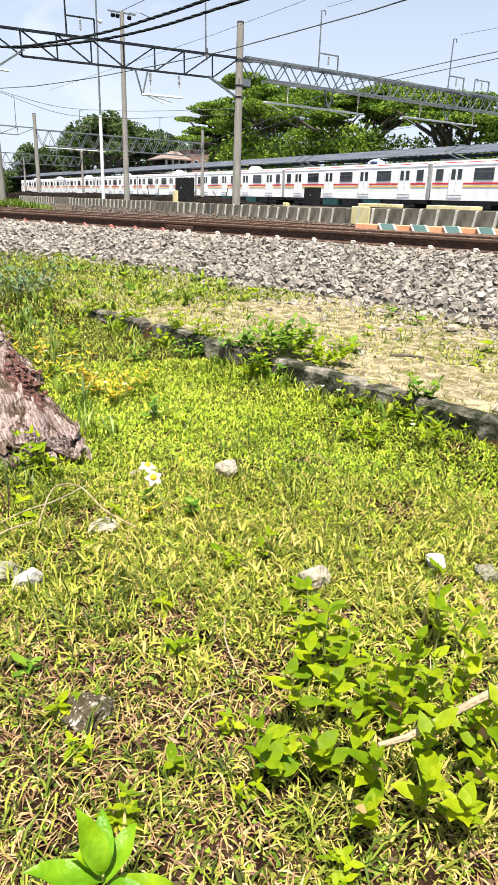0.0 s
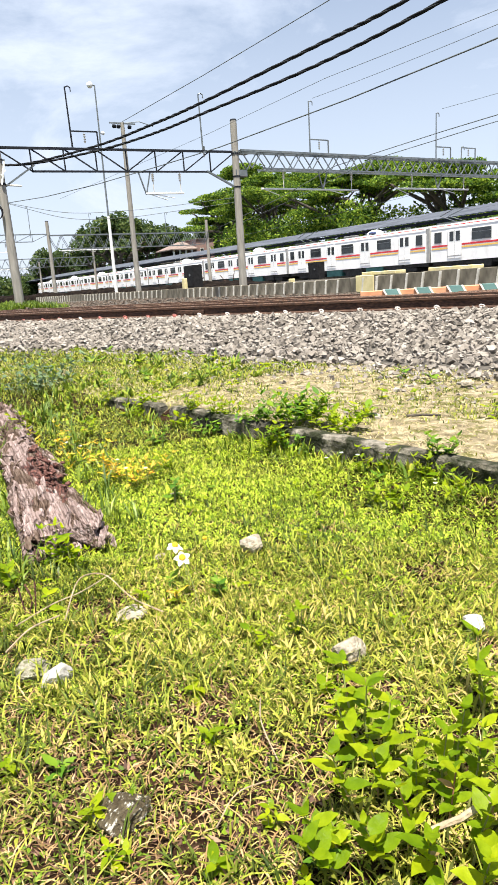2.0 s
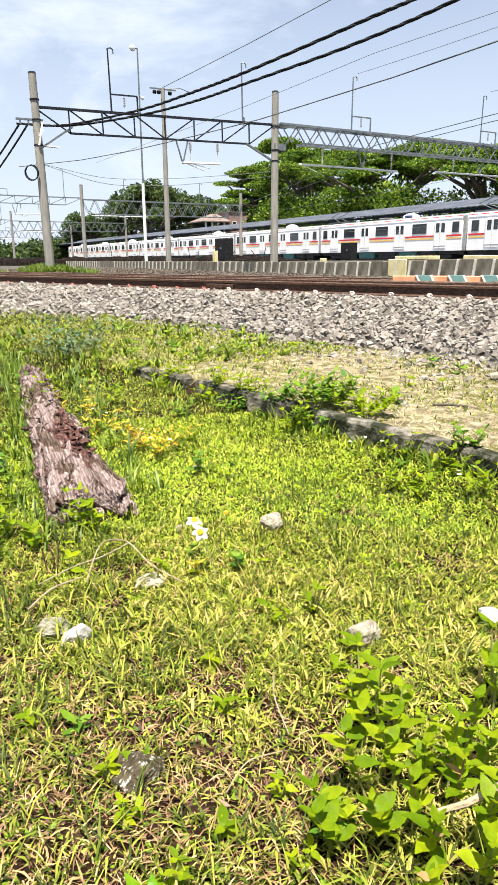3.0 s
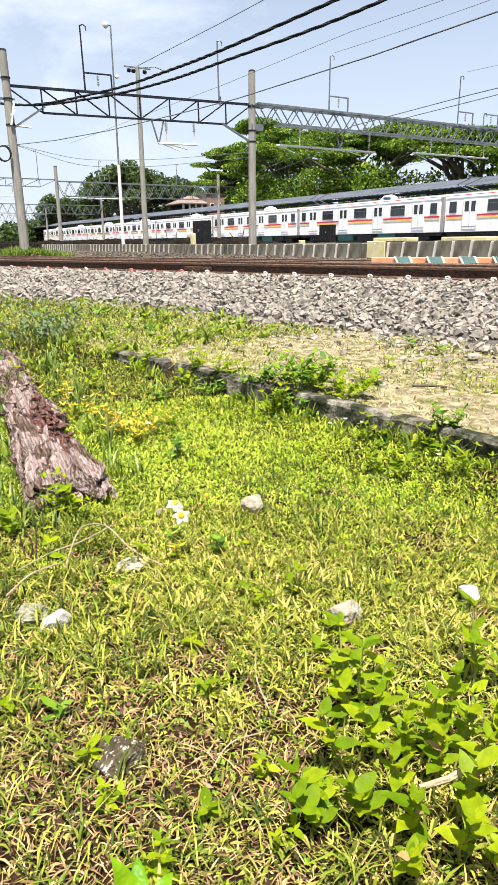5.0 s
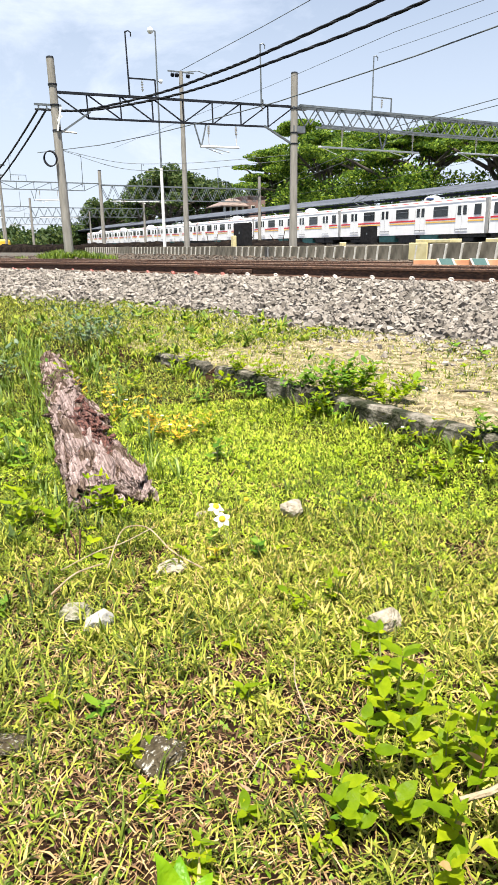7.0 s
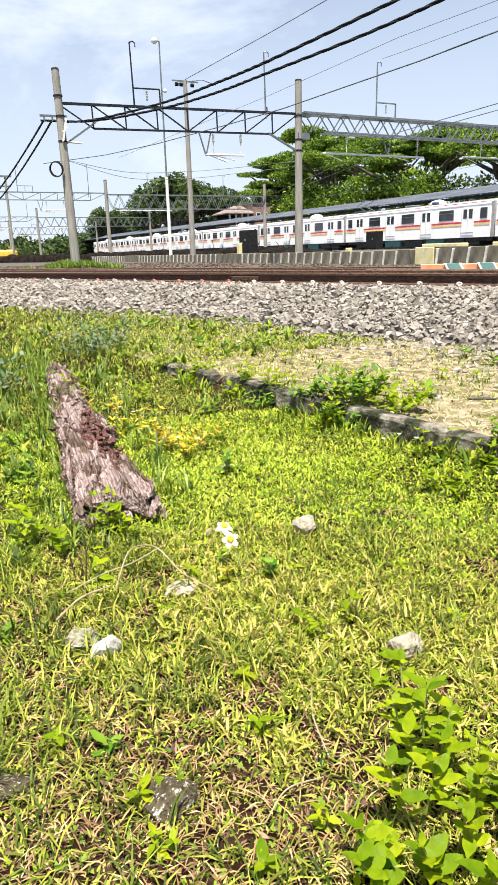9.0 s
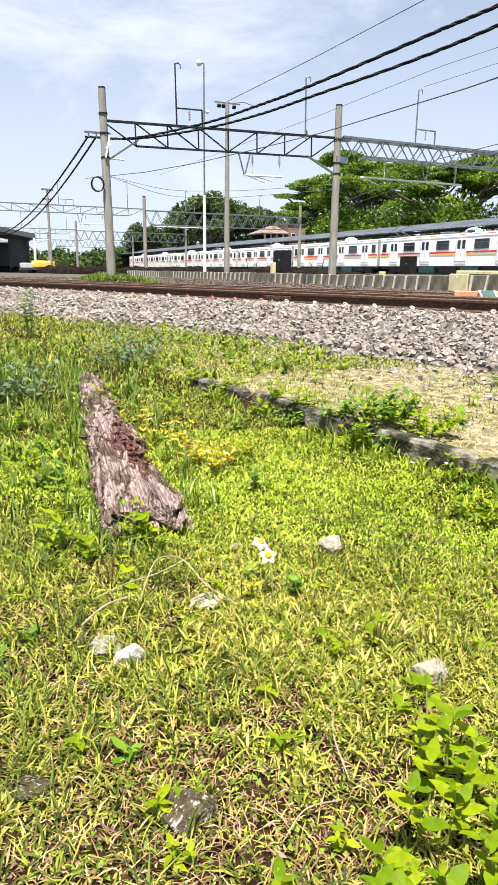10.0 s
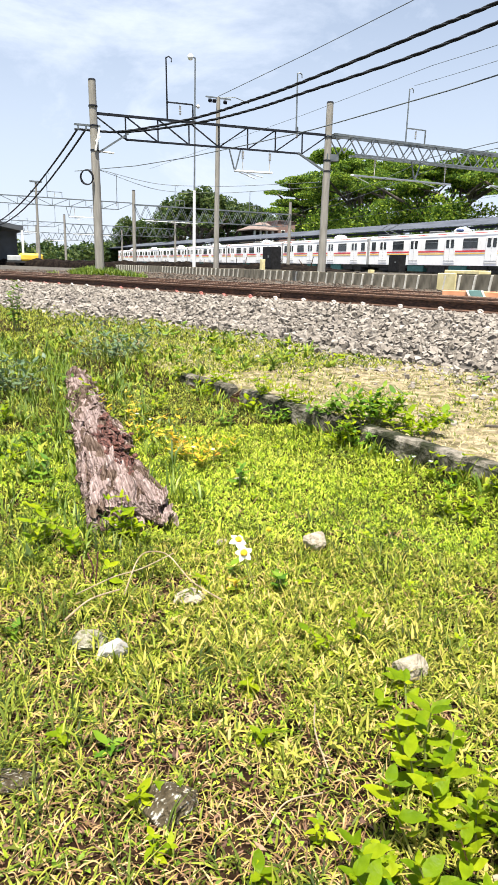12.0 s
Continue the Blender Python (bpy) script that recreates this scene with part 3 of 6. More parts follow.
def build_ballast():
    rng = np.random.default_rng(7)
    n = 38000
    y = 1.6 + 20 * rng.random(n) ** 1.5
    t, r = toe_x(y), rail_x(y)
    u = rng.random(n)
    x = t - 0.12 + u * (r + 0.55 - t + 0.12)
    edge = (u < 0.10) & (rng.random(n) < 0.72)
    ok = ~edge
    x, y = x[ok], y[ok]
    s = (0.016 + 0.024 * rng.random(len(x)) ** 1.7) * (0.9 + 0.018 * np.minimum(y, 16))
    z = land(x, y) + 0.25 * s + rng.uniform(-0.02, 0.03, len(x))
    z -= 0.05 * np.exp(-((x - rail_x(y) + 0.02) / 0.2) ** 2)
    scatter_stones("ballast", np.stack([x, y, z], -1), s, BALLAST, "pale grey crushed stone ballast beside the rails", rng, 0.42, 0.72)
    n = 7000
    y = 3 + 45 * rng.random(n) ** 1.4
    x = rail_x(y) + (15.4 - rail_x(y)) * rng.random(n)
    ok = x > rail_x(y) + 0.2
    x, y = x[ok], y[ok]
    s = rng.uniform(0.03, 0.05, len(x)) * (1 + 0.012 * y)
    z = land(x, y) + 0.3 * s
    scatter_stones("ballast", np.stack([x, y, z], -1), s, BALLAST_RUSTY, "rust-stained crushed stone between the tracks", rng)
    n = 3000
    y = rng.uniform(-7.0, 1.9, n)
    x = toe_x(y) + rng.random(n) * (rail_x(y) + 0.5 - toe_x(y))
    s = rng.uniform(0.02, 0.045, n)
    scatter_stones("ballast", np.stack([x, y, land(x, y) + 0.3 * s], -1), s, BALLAST, "grey crushed stone beside the rails", rng, 0.5, 0.62)
    n = 900
    y = rng.uniform(1.5, 9.5, n)
    x = toe_x(y) - rng.exponential(0.28, n)
    ok = x > curb_x(y) + 0.1
    x, y = x[ok], y[ok]
    s = rng.uniform(0.008, 0.024, len(x))
    scatter_stones("gravel", np.stack([x, y, land(x, y) + 0.2 * s], -1), s, BALLAST, "stray pale stones in the dry grass", rng)


build_ballast()


# ---- grass ----
def blades(x, y, z, h, w, lean, az, bend, rng):
    """Tapered, bent leaf ribbons. Returns vertices and triangles."""
    n = len(x)
    d = np.stack([np.cos(az), np.sin(az), np.zeros(n)], -1)
    s = np.stack([-np.sin(az), np.cos(az), np.zeros(n)], -1)
    up = np.array([0, 0, 1.0])
    p0 = np.stack([x, y, z], -1)
    a1, a2 = lean, np.minimum(lean + bend, 1.75)
    p1 = p0 + (h * 0.5)[:, None] * (np.sin(a1)[:, None] * d + np.cos(a1)[:, None] * up)
    p2 = p1 + (h * 0.5)[:, None] * (np.sin(a2)[:, None] * d + np.cos(a2)[:, None] * up)
    tw = rng.uniform(-0.5, 0.5, n)
    s1 = s * np.cos(tw)[:, None] + up * np.sin(tw)[:, None]
    hw = (w / 2)[:, None]
    v = np.stack([p0 - 0.6 * hw * s, p0 + 0.6 * hw * s, p1 - hw * s1, p1 + hw * s1, p2], 1)
    f = np.array([[0, 1, 3], [0, 3, 2], [2, 3, 4]])
    f = (f[None] + (np.arange(n) * 5)[:, None, None]).reshape(-1, 3)
    return v.reshape(-1, 3), f


def clear_of_log(x, y):
    u = np.array([0.125, 0.992])
    p = (x - 0.468) * u[0] + (y - 1.90) * u[1]
    q = (x - 0.468) * u[1] - (y - 1.90) * u[0]
    return ~((p > -0.02) & (p < 2.62) & (np.abs(q) < 0.115 - 0.06 * smooth(0.6, 2.0, p)))


def sow(name, n, y0, y1, power, size, width, lean, bend, material, label, seed, keep=None, zone="lawn", category="grass", tuft=1):
    """Sows blades over a zone; tuft is the number of blades that spring from one root."""
    rng = np.random.default_rng(seed)
    k = n // tuft
    n = k * tuft
    r = np.repeat(y0 + (y1 - y0) * rng.random(k) ** power, tuft)
    a = np.repeat(np.radians(rng.uniform(-14, 66, k)), tuft)
    x, y = 0.04 + r * np.sin(a), -0.05 + r * np.cos(a)
    lift = np.repeat(rng.uniform(0.55, 1.25, k), tuft)
    if tuft > 1:
        x += rng.normal(0, 0.007, n) * (0.8 + 0.16 * r)
        y += rng.normal(0, 0.007, n) * (0.8 + 0.16 * r)
    ok = clear_of_log(x, y) & (y > 0.1)
    if zone == "lawn":
        ok &= (x < curb_x(y) - 0.02) | ((y > 4.3) & (x < toe_x(y) + 0.1 + 0.9 * smooth(6.0, 9.0, y) * value_noise(x, y, 1.3, 71)))
    if zone == "strip":
        ok &= (x > curb_x(y) + 0.05) & (x < toe_x(y) + 0.25)
    if keep is not None:
        ok &= np.repeat(rng.random(k), tuft) < keep(x, y)
    x, y, r, lift = x[ok], y[ok], r[ok], lift[ok]
    m = len(x)
    grow = lift * (0.8 + 0.16 * np.minimum(r, 9))
    h = rng.uniform(*size, m) * grow
    w = rng.uniform(*width, m) * grow / lift
    v, f = blades(x, y, land(x, y) - 0.003, h, w, rng.uniform(*lean, m), rng.uniform(0, 6.28, m), rng.uniform(*bend, m), rng)
    return tagged(new(name, raw_mesh(name, v, f, material)), label, category, kind="stuff")


def bare(x, y):
    """Trodden hollows where litter lies and little grass stands: in the foreground, mostly before the sleeper."""
    spot = 0.6 * value_noise(x, y, 6.5, 3) + 0.4 * value_noise(x, y, 15.0, 6)
    side = 0.22 * smooth(0.75, 0.2, x) - 0.10 * smooth(0.6, 0.9, x) - 0.22 * smooth(1.05, 1.6, y + 0.35 * x) + 0.20 * smooth(0.55, 0.3, x) * smooth(1.9, 1.6, y) * smooth(1.1, 1.4, y)
    return smooth(0.44, 0.60, spot + side)


def lush(x, y):
    """Where the lawn is dense: beyond the trodden foreground."""
    return np.clip((0.55 + 0.5 * smooth(0.8, 1.45, y + 0.3 * x) + 0.7 * (value_noise(x, y, 22.0, 4) - 0.5)) * (1 - 0.85 * bare(x, y)), 0.04, 1)


def worn(x, y):
    return np.clip(0.22 + 0.75 * bare(x, y) - 0.2 * smooth(1.3, 2.0, y + 0.3 * x) + 0.3 * (value_noise(x, y, 5.5, 8) - 0.5), 0.05, 1)


def build_grass():
    sow("lawn_grass", 70000, 0.25, 1.9, 0.7, (0.014, 0.042), (0.0020, 0.0042), (0.4, 1.35), (0.0, 0.8), WORN,
        "short yellow-green carpet grass of the trampled lawn", 11, lush, tuft=6)
    sow("broad_grass", 12000, 0.25, 1.6, 0.7, (0.025, 0.055), (0.0038, 0.007), (0.3, 1.25), (0.1, 0.9), WORN, "broader pale grass blades in the worn lawn", 24, lush, tuft=5)
    sow("lawn_grass", 22000, 0.25, 1.05, 0.75, (0.010, 0.026), (0.002, 0.0042), (0.5, 1.4), (0.0, 0.9), WORN, "short olive and tan grass of the trodden foreground", 34, lambda x, y: 0.75 - 0.35 * bare(x, y), tuft=4)
    full = lambda x, y: np.clip(smooth(0.75, 1.45, y + 0.5 * x) * (0.8 + 0.5 * (value_noise(x, y, 7.0, 31) - 0.4)) * (1 - 0.8 * bare(x, y)), 0.02, 1)
    sow("lawn_grass", 225000, 0.8, 3.3, 0.8, (0.011, 0.023), (0.0034, 0.0058), (0.4, 1.35), (0.0, 0.7), LIME, "dense bright lime-green carpet grass of the lawn", 10, full, tuft=3)
    sow("lawn_grass", 76000, 0.8, 4.2, 0.8, (0.014, 0.028), (0.003, 0.005), (0.4, 1.4), (0.0, 0.7), GRASS, "darker green blades mixed into the lawn", 25, full, tuft=2)
    sow("lawn_grass", 150000, 2.6, 15, 1.25, (0.014, 0.032), (0.0036, 0.0062), (0.3, 1.35), (0.0, 0.7), LAWN_FAR, "short bright green grass further along the lawn", 12, tuft=2)
    sow("lawn_grass", 55000, 3.2, 8.0, 0.9, (0.012, 0.026), (0.0026, 0.005), (0.3, 1.35), (0.0, 0.7), LAWN_FAR, "short green grass round the end of the curb", 26, tuft=2)
    sow("clover", 80000, 0.9, 3.2, 0.8, (0.007, 0.013), (0.005, 0.0085), (0.5, 1.5), (0.0, 0.5), LIME, "tiny bright leaves filling the lawn between the blades", 29, full, category="clover", tuft=4)
    sow("upright_grass", 5000, 0.3, 3.2, 0.8, (0.022, 0.05), (0.0024, 0.0042), (0.1, 0.9), (0.2, 0.9), LAWN_FAR, "longer green blades standing in the lawn", 13, tuft=4)
    sow("clover", 34000, 0.25, 2.2, 0.7, (0.009, 0.016), (0.006, 0.011), (0.7, 1.5), (0.0, 0.4), CLOVER, "tiny round clover leaves between the grass blades", 20,
        lambda x, y: np.clip(1.2 - 0.8 * smooth(0.9, 1.8, y) + (value_noise(x, y, 5.0, 44) - 0.6), 0.03, 1), category="clover", tuft=3)
    sow("dead_leaves", 34000, 0.25, 1.9, 0.7, (0.012, 0.030), (0.004, 0.009), (1.25, 1.55), (0.0, 0.2), LITTER, "small withered brown leaves lying in the worn grass", 23, worn, category="leaf litter")
    near_log = lambda x, y: 0.9 * np.exp(-((x - (0.33 + 0.125 * (y - 1.8))) / 0.06) ** 2) * smooth(1.7, 2.0, y) + 0.4 * np.exp(
        -((x - (0.68 + 0.125 * (y - 1.8))) / 0.07) ** 2) * smooth(1.7, 2.1, y) + 0.07 * smooth(2.4, 3.4, y) * (x < 1.5)
    sow("tall_grass", 40000, 1.2, 6.0, 0.9, (0.045, 0.10), (0.004, 0.007), (0.05, 0.7), (0.2, 0.9), GRASS_TALL, "taller green grass round the old sleeper", 14, near_log, tuft=5)
    by_curb = lambda x, y: np.exp(-((x - curb_x(y) + 0.07) / 0.07) ** 2) * (0.22 + 0.7 * (value_noise(x, y, 3.0, 33) > 0.5)) * (1 - 0.75 * smooth(2.3, 3.2, y))
    sow("tall_grass", 70000, 1.2, 5.2, 0.9, (0.03, 0.065), (0.0032, 0.006), (0.05, 0.9), (0.2, 0.9), LIME, "unmown grass along the low concrete curb", 15, by_curb, tuft=5)
    lank = lambda x, y: np.clip((0.75 * smooth(0.75, 0.35, x) * smooth(0.9, 1.2, y) + 0.14) * (0.35 + 0.9 * (value_noise(x, y, 8.0, 66) > 0.45)), 0, 1)
    sow("lank_grass", 36000, 0.3, 2.3, 0.8, (0.035, 0.085), (0.0022, 0.0046), (0.2, 1.15), (0.3, 1.1), GRASS, "lank olive grass straggling over the worn ground", 67, lank, tuft=7)
    rough = lambda x, y: np.clip((smooth(0.42, 0.2, x - 0.125 * (y - 1.9)) * smooth(1.5, 1.9, y) + 0.8 * smooth(3.2, 4.4, y)) * (value_noise(x, y, 4.0, 57) > 0.46), 0, 1)
    sow("ground_weeds", 26000, 1.3, 7.5, 0.9, (0.03, 0.06), (0.010, 0.018), (0.3, 1.2), (0.0, 0.6), WEED_DARK, "low dark leafy weeds crowding the rough grass", 58, rough, category="weeds", tuft=9)
    sow("tall_grass", 22000, 1.4, 6.5, 0.9, (0.05, 0.10), (0.003, 0.006), (0.05, 0.6), (0.2, 0.9), GRASS_TALL, "rank dark grass beside the old sleeper", 59,
        lambda x, y: 0.8 * smooth(0.36, 0.24, x - 0.125 * (y - 1.9)) * smooth(1.7, 2.2, y), tuft=6)
    foot = lambda x, y: np.exp(-((x - curb_x(y) + 0.055) / 0.035) ** 2) * (1 - smooth(2.6, 3.4, y)) * (value_noise(x, y, 6.0, 72) > 0.35)
    sow("curb_foot_weeds", 30000, 1.3, 4.0, 0.9, (0.035, 0.075), (0.004, 0.012), (0.1, 0.9), (0.2, 0.9), WEED_DARK, "mixed leafy growth at the foot of the curb", 73, foot, category="weeds", tuft=6)
    sow("dry_straw", 40000, 0.25, 2.2, 0.7, (0.016, 0.05), (0.0014, 0.0034), (0.7, 1.45), (0.0, 1.0), STRAW, "dead straw lying in the worn foreground", 16, worn,
        category="straw")
    sow("dry_straw", 150000, 1.6, 8.0, 0.9, (0.012, 0.030), (0.0018, 0.004), (0.9, 1.5), (0.0, 0.4), STRAW_PALE, "bleached dry grass of the strip behind the curb", 17,
        lambda x, y: 0.5 + 0.5 * (value_noise(x, y, 3.6, 5) > 0.42), zone="strip", category="straw", tuft=3)
    green = lambda x, y: (value_noise(x, y, 1.5, 21) > 0.5) * 0.7 + 0.12 + 0.5 * smooth(4.5, 6.0, y) + 0.7 * np.exp(-((x - toe_x(y) + 0.35) / 0.25) ** 2) * (value_noise(x, y, 3.0, 22) > 0.42)
    sow("strip_grass", 125000, 1.6, 13, 0.9, (0.012, 0.03), (0.003, 0.006), (0.2, 1.3), (0.1, 0.7), LAWN_FAR, "green tufts in the dry strip behind the curb", 18, green,
        zone="strip", tuft=3)
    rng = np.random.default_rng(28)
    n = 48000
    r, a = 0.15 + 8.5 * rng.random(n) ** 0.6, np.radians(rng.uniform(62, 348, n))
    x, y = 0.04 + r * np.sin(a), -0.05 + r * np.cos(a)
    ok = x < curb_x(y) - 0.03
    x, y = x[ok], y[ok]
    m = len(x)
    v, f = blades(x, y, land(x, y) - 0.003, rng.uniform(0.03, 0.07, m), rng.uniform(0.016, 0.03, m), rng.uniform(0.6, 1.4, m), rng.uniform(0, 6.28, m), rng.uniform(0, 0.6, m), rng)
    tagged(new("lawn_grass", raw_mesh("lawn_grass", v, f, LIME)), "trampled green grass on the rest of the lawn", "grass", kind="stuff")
    feet = [on_lawn(*p) for p in ((0.243, 1.285), (0.274, 1.232), (0.257, 0.831), (0.062, 0.955), (0.474, 1.368), (0.783, 0.955), (0.894, 1.515), (1.059, 0.888), (0.668, 1.64), (0.955, 2.155))]
    by_stone = lambda x, y: sum(np.exp(-((np.hypot(x - a, y - b) - 0.035) / 0.014) ** 2) for a, b in feet)
    sow("upright_grass", 60000, 0.6, 2.6, 0.9, (0.022, 0.05), (0.0018, 0.0038), (0.2, 1.0), (0.1, 0.8), LAWN_FAR, "green blades grown up round the stones", 27, by_stone)
    rng = np.random.default_rng(19)
    n = 7000
    x, y = 5.7 + rng.uniform(-1.9, 1.9, n), 28.2 + rng.uniform(-1.2, 1.2, n)
    ok = (rng.random(n) < 1.1 - np.abs(x - 5.7) / 1.9) & (np.abs(x - 4.4) > 0.35)
    x, y = x[ok], y[ok]
    m = len(x)
    v, f = blades(x, y, land(x, y), rng.uniform(0.1, 0.34, m), rng.uniform(0.02, 0.045, m), rng.uniform(0.1, 0.9, m), rng.uniform(0, 6.28, m), rng.uniform(0, 0.6, m), rng)
    tagged(new("trackside_grass", raw_mesh("trackside_grass", v, f, GRASS_TALL)), "rank green grass round the foot of the mast", "grass", kind="stuff")


build_grass()


# ---- curb ----
def build_curb():
    cb = thing("low_curb", "low stained grey concrete curb, broken and overgrown", "curb", kind="structure")
    rng = random.Random(5)
    for y0, y1 in ((4.25, 3.56), (3.43, 2.63), (2.62, 1.885), (1.87, 1.31), (1.30, 0.5), (0.49, -0.3), (-0.31, -1.3), (-1.31, -2.6)):
        bm = bmesh.new()
        n = max(4, int((y0 - y1) / 0.02))
        rows = []
        for i in range(n + 1):
            y = y0 + (y1 - y0) * i / n
            x = float(curb_x(y))
            j = [rng.uniform(-0.003, 0.003) for _ in range(8)]
            chip = 0.018 * max(0.0, noise.noise((y * 9, 4.0, 1.0)) - 0.2)
            t = float(curb_top(y)) + 0.005 * noise.noise((y * 7, 3.0, 2.0)) - (0.012 if i in (0, n) else 0)
            hole = 0.012 * noise.noise((y * 14, 8.0, 3.0))
            rows.append([bm.verts.new(p) for p in ((x - 0.030, y, -0.05), (x - 0.028 + j[0], y, 0.02), (x - 0.024 + j[1] + hole, y, t * 0.55), (x - 0.026 + j[2], y, t - 0.014 - chip),
                                                   (x - 0.016 + j[3] + chip, y, t + j[4] * 0.4), (x + 0.030 + j[5], y, t + 0.002 + j[6] * 0.4), (x + 0.036, y, t - 0.008), (x + 0.036, y, -0.05))])
        for a, b in zip(rows, rows[1:]):
            for k in range(7):
                bm.faces.new((a[k], a[k + 1], b[k + 1], b[k]))
        bm.faces.new(rows[0])
        bm.faces.new(rows[-1][::-1])
        bmesh.ops.recalc_face_normals(bm, faces=bm.faces)
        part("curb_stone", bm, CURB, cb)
    x = float(curb_x(1.878))
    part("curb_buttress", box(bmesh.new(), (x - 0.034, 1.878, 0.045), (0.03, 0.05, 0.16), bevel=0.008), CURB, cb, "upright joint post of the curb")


build_curb()


# ---- old sleeper ----
def build_log():
    lg = thing("old_sleeper", "rotten pinkish grey wooden railway sleeper lying in the grass", "wood")
    lg.matrix_basis = Matrix.Translation((0.480, 1.895, 0)) @ Matrix.Rotation(-0.118, 4, "Z")
    rng = random.Random(9)
    L, N, M = 2.75, 460, 64

    def edges(y):
        rot = 0.020 * noise.noise((y * 3.1, 1.0, 0)) + 0.014 * noise.noise((y * 9.0, 5.0, 0)) + 0.008 * noise.noise((y * 27, 6.0, 0))
        rot2 = 0.022 * noise.noise((y * 3.7, 11.0, 0)) + 0.020 * noise.noise((y * 10.0, 15.0, 0)) + 0.009 * noise.noise((y * 31, 16.0, 0))
        k = min(1.0, y / L)
        bite = 0.05 * math.exp(-((y - 0.78) / 0.10) ** 2) + 0.045 * math.exp(-((y - 1.55) / 0.14) ** 2)
        return -0.120 + 0.045 * k + rot, 0.125 - 0.058 * k + rot2 - bite

    def top(x, y, q):
        """Height of the rotten top: layers broken off in steps along the grain."""
        grain = noise.noise((x * 30, y * 1.4, 0.0))
        layer = noise.noise((x * 8 + 4, y * 1.7, 2.0)) + 0.3 * noise.noise((x * 22, y * 4.0, 5.0))
        h = 0.108 - 0.030 * q * q - 0.022 * max(0.0, q) - 0.010 * y / L
        h -= 0.009 * math.floor(max(0.0, layer + 0.2) * 3.2)
        crack = max(0.0, 0.09 - abs(noise.noise((x * 17 + 2, y * 1.1, 31.0)))) / 0.09
        across = max(0.0, 0.05 - abs(noise.noise((x * 5, y * 3.3, 41.0)))) / 0.05
        h -= 0.022 * crack + 0.012 * across
        h -= 0.010 * abs(grain) + 0.005 * abs(noise.noise((x * 85, y * 3.5, 7.0)))
        heart = math.exp(-((y - 0.72) / 0.26) ** 2) * math.exp(-((x - 0.03) / 0.075) ** 2)
        h -= 0.026 * heart * (0.7 + 0.6 * noise.noise((x * 20, y * 12, 3.0)))
        h -= 0.09 * max(0.0, noise.noise((x * 15, y * 6.5, 9.0)) - 0.22)
        if y > 1.35:
            h -= 0.05 * max(0.0, noise.noise((x * 7, y * 4.1, 12.0)) + 0.1) * min(1.0, (y - 1.35) * 2)
        h -= 0.05 * max(0.0, 0.2 - y) / 0.2 * max(0.0, 0.3 + noise.noise((x * 24, y * 5, 14.0)))
        return max(0.022, h)

    bm = bmesh.new()
    rows = []
    for i in range(N + 1):
        y = L * i / N
        a, b = edges(y)
        near = max(0.0, 0.22 - y) / 0.22
        ring = []
        for k in range(M + 1):
            q = -1 + 2 * k / M
            x = (a + b) / 2 + (b - a) / 2 * q
            push = near * 0.20 * (0.15 + abs(noise.noise((x * 24, 2.0, 1.0))) + 0.35 * max(0.0, -x) / 0.12)
            z = top(x, y, q)
            ring.append(bm.verts.new((x + 0.006 * noise.noise((x * 40, y * 20, 1.0)), y + push, z)))
        low = [bm.verts.new((b + 0.012 + 0.014 * noise.noise((y * 12, 3.0, 0)), y, 0.03)), bm.verts.new((b + 0.006, y, -0.02)),
               bm.verts.new((a - 0.006, y, -0.02)), bm.verts.new((a - 0.012 + 0.012 * noise.noise((y * 13, 7.0, 0)), y, 0.045))]
        rows.append(ring + low)
    W = M + 5
    for p, q in zip(rows, rows[1:]):
        for k in range(W):
            bm.faces.new((p[k], p[(k + 1) % W], q[(k + 1) % W], q[k]))
    bm.faces.new(rows[0])
    bm.faces.new(rows[-1][::-1])
    bmesh.ops.recalc_face_normals(bm, faces=bm.faces)
    for f in bm.faces:
        c = f.calc_center_median()
        red = 1.1 * math.exp(-((c.y - 0.76) / 0.24) ** 2) * math.exp(-((c.x - 0.035) / 0.07) ** 2) + 0.5 * noise.noise((c.x * 22, c.y * 9, 1.0)) + 0.35 * noise.noise((c.x * 60, c.y * 26, 6.0))
        # darker tone in noise patches and splits, more often low down and farther along
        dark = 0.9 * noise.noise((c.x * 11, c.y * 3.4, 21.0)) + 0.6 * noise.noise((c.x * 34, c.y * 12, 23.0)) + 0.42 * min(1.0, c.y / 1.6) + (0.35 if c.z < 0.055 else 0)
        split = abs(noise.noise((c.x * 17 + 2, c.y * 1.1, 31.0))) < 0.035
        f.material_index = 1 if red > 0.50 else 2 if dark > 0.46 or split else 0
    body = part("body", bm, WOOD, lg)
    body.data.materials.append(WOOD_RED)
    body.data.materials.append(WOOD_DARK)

    def chunk(x, y, z, size, material, label="", lift=0.3):
        bm = bmesh.new()
        bmesh.ops.create_icosphere(bm, subdivisions=2, radius=1.0)
        o = rng.uniform(0, 50)
        for v in bm.verts:
            k = 1 + 0.5 * noise.noise(v.co * 1.6 + Vector((o, 0, 0))) + 0.3 * noise.noise(v.co * 4 + Vector((0, o, 0)))
            v.co = Vector((v.co.x * size[0], v.co.y * size[1], v.co.z * size[2])) * k
        m = Matrix.Translation((x, y, z)) @ Matrix.Rotation(rng.uniform(-0.5, 0.5), 4, "Z") @ Matrix.Rotation(rng.uniform(-lift, lift), 4, "Y") @ Matrix.Rotation(rng.uniform(-lift, lift), 4, "X")
        bmesh.ops.transform(bm, matrix=m, verts=bm.verts)
        part("splinter", bm, material, lg, label)

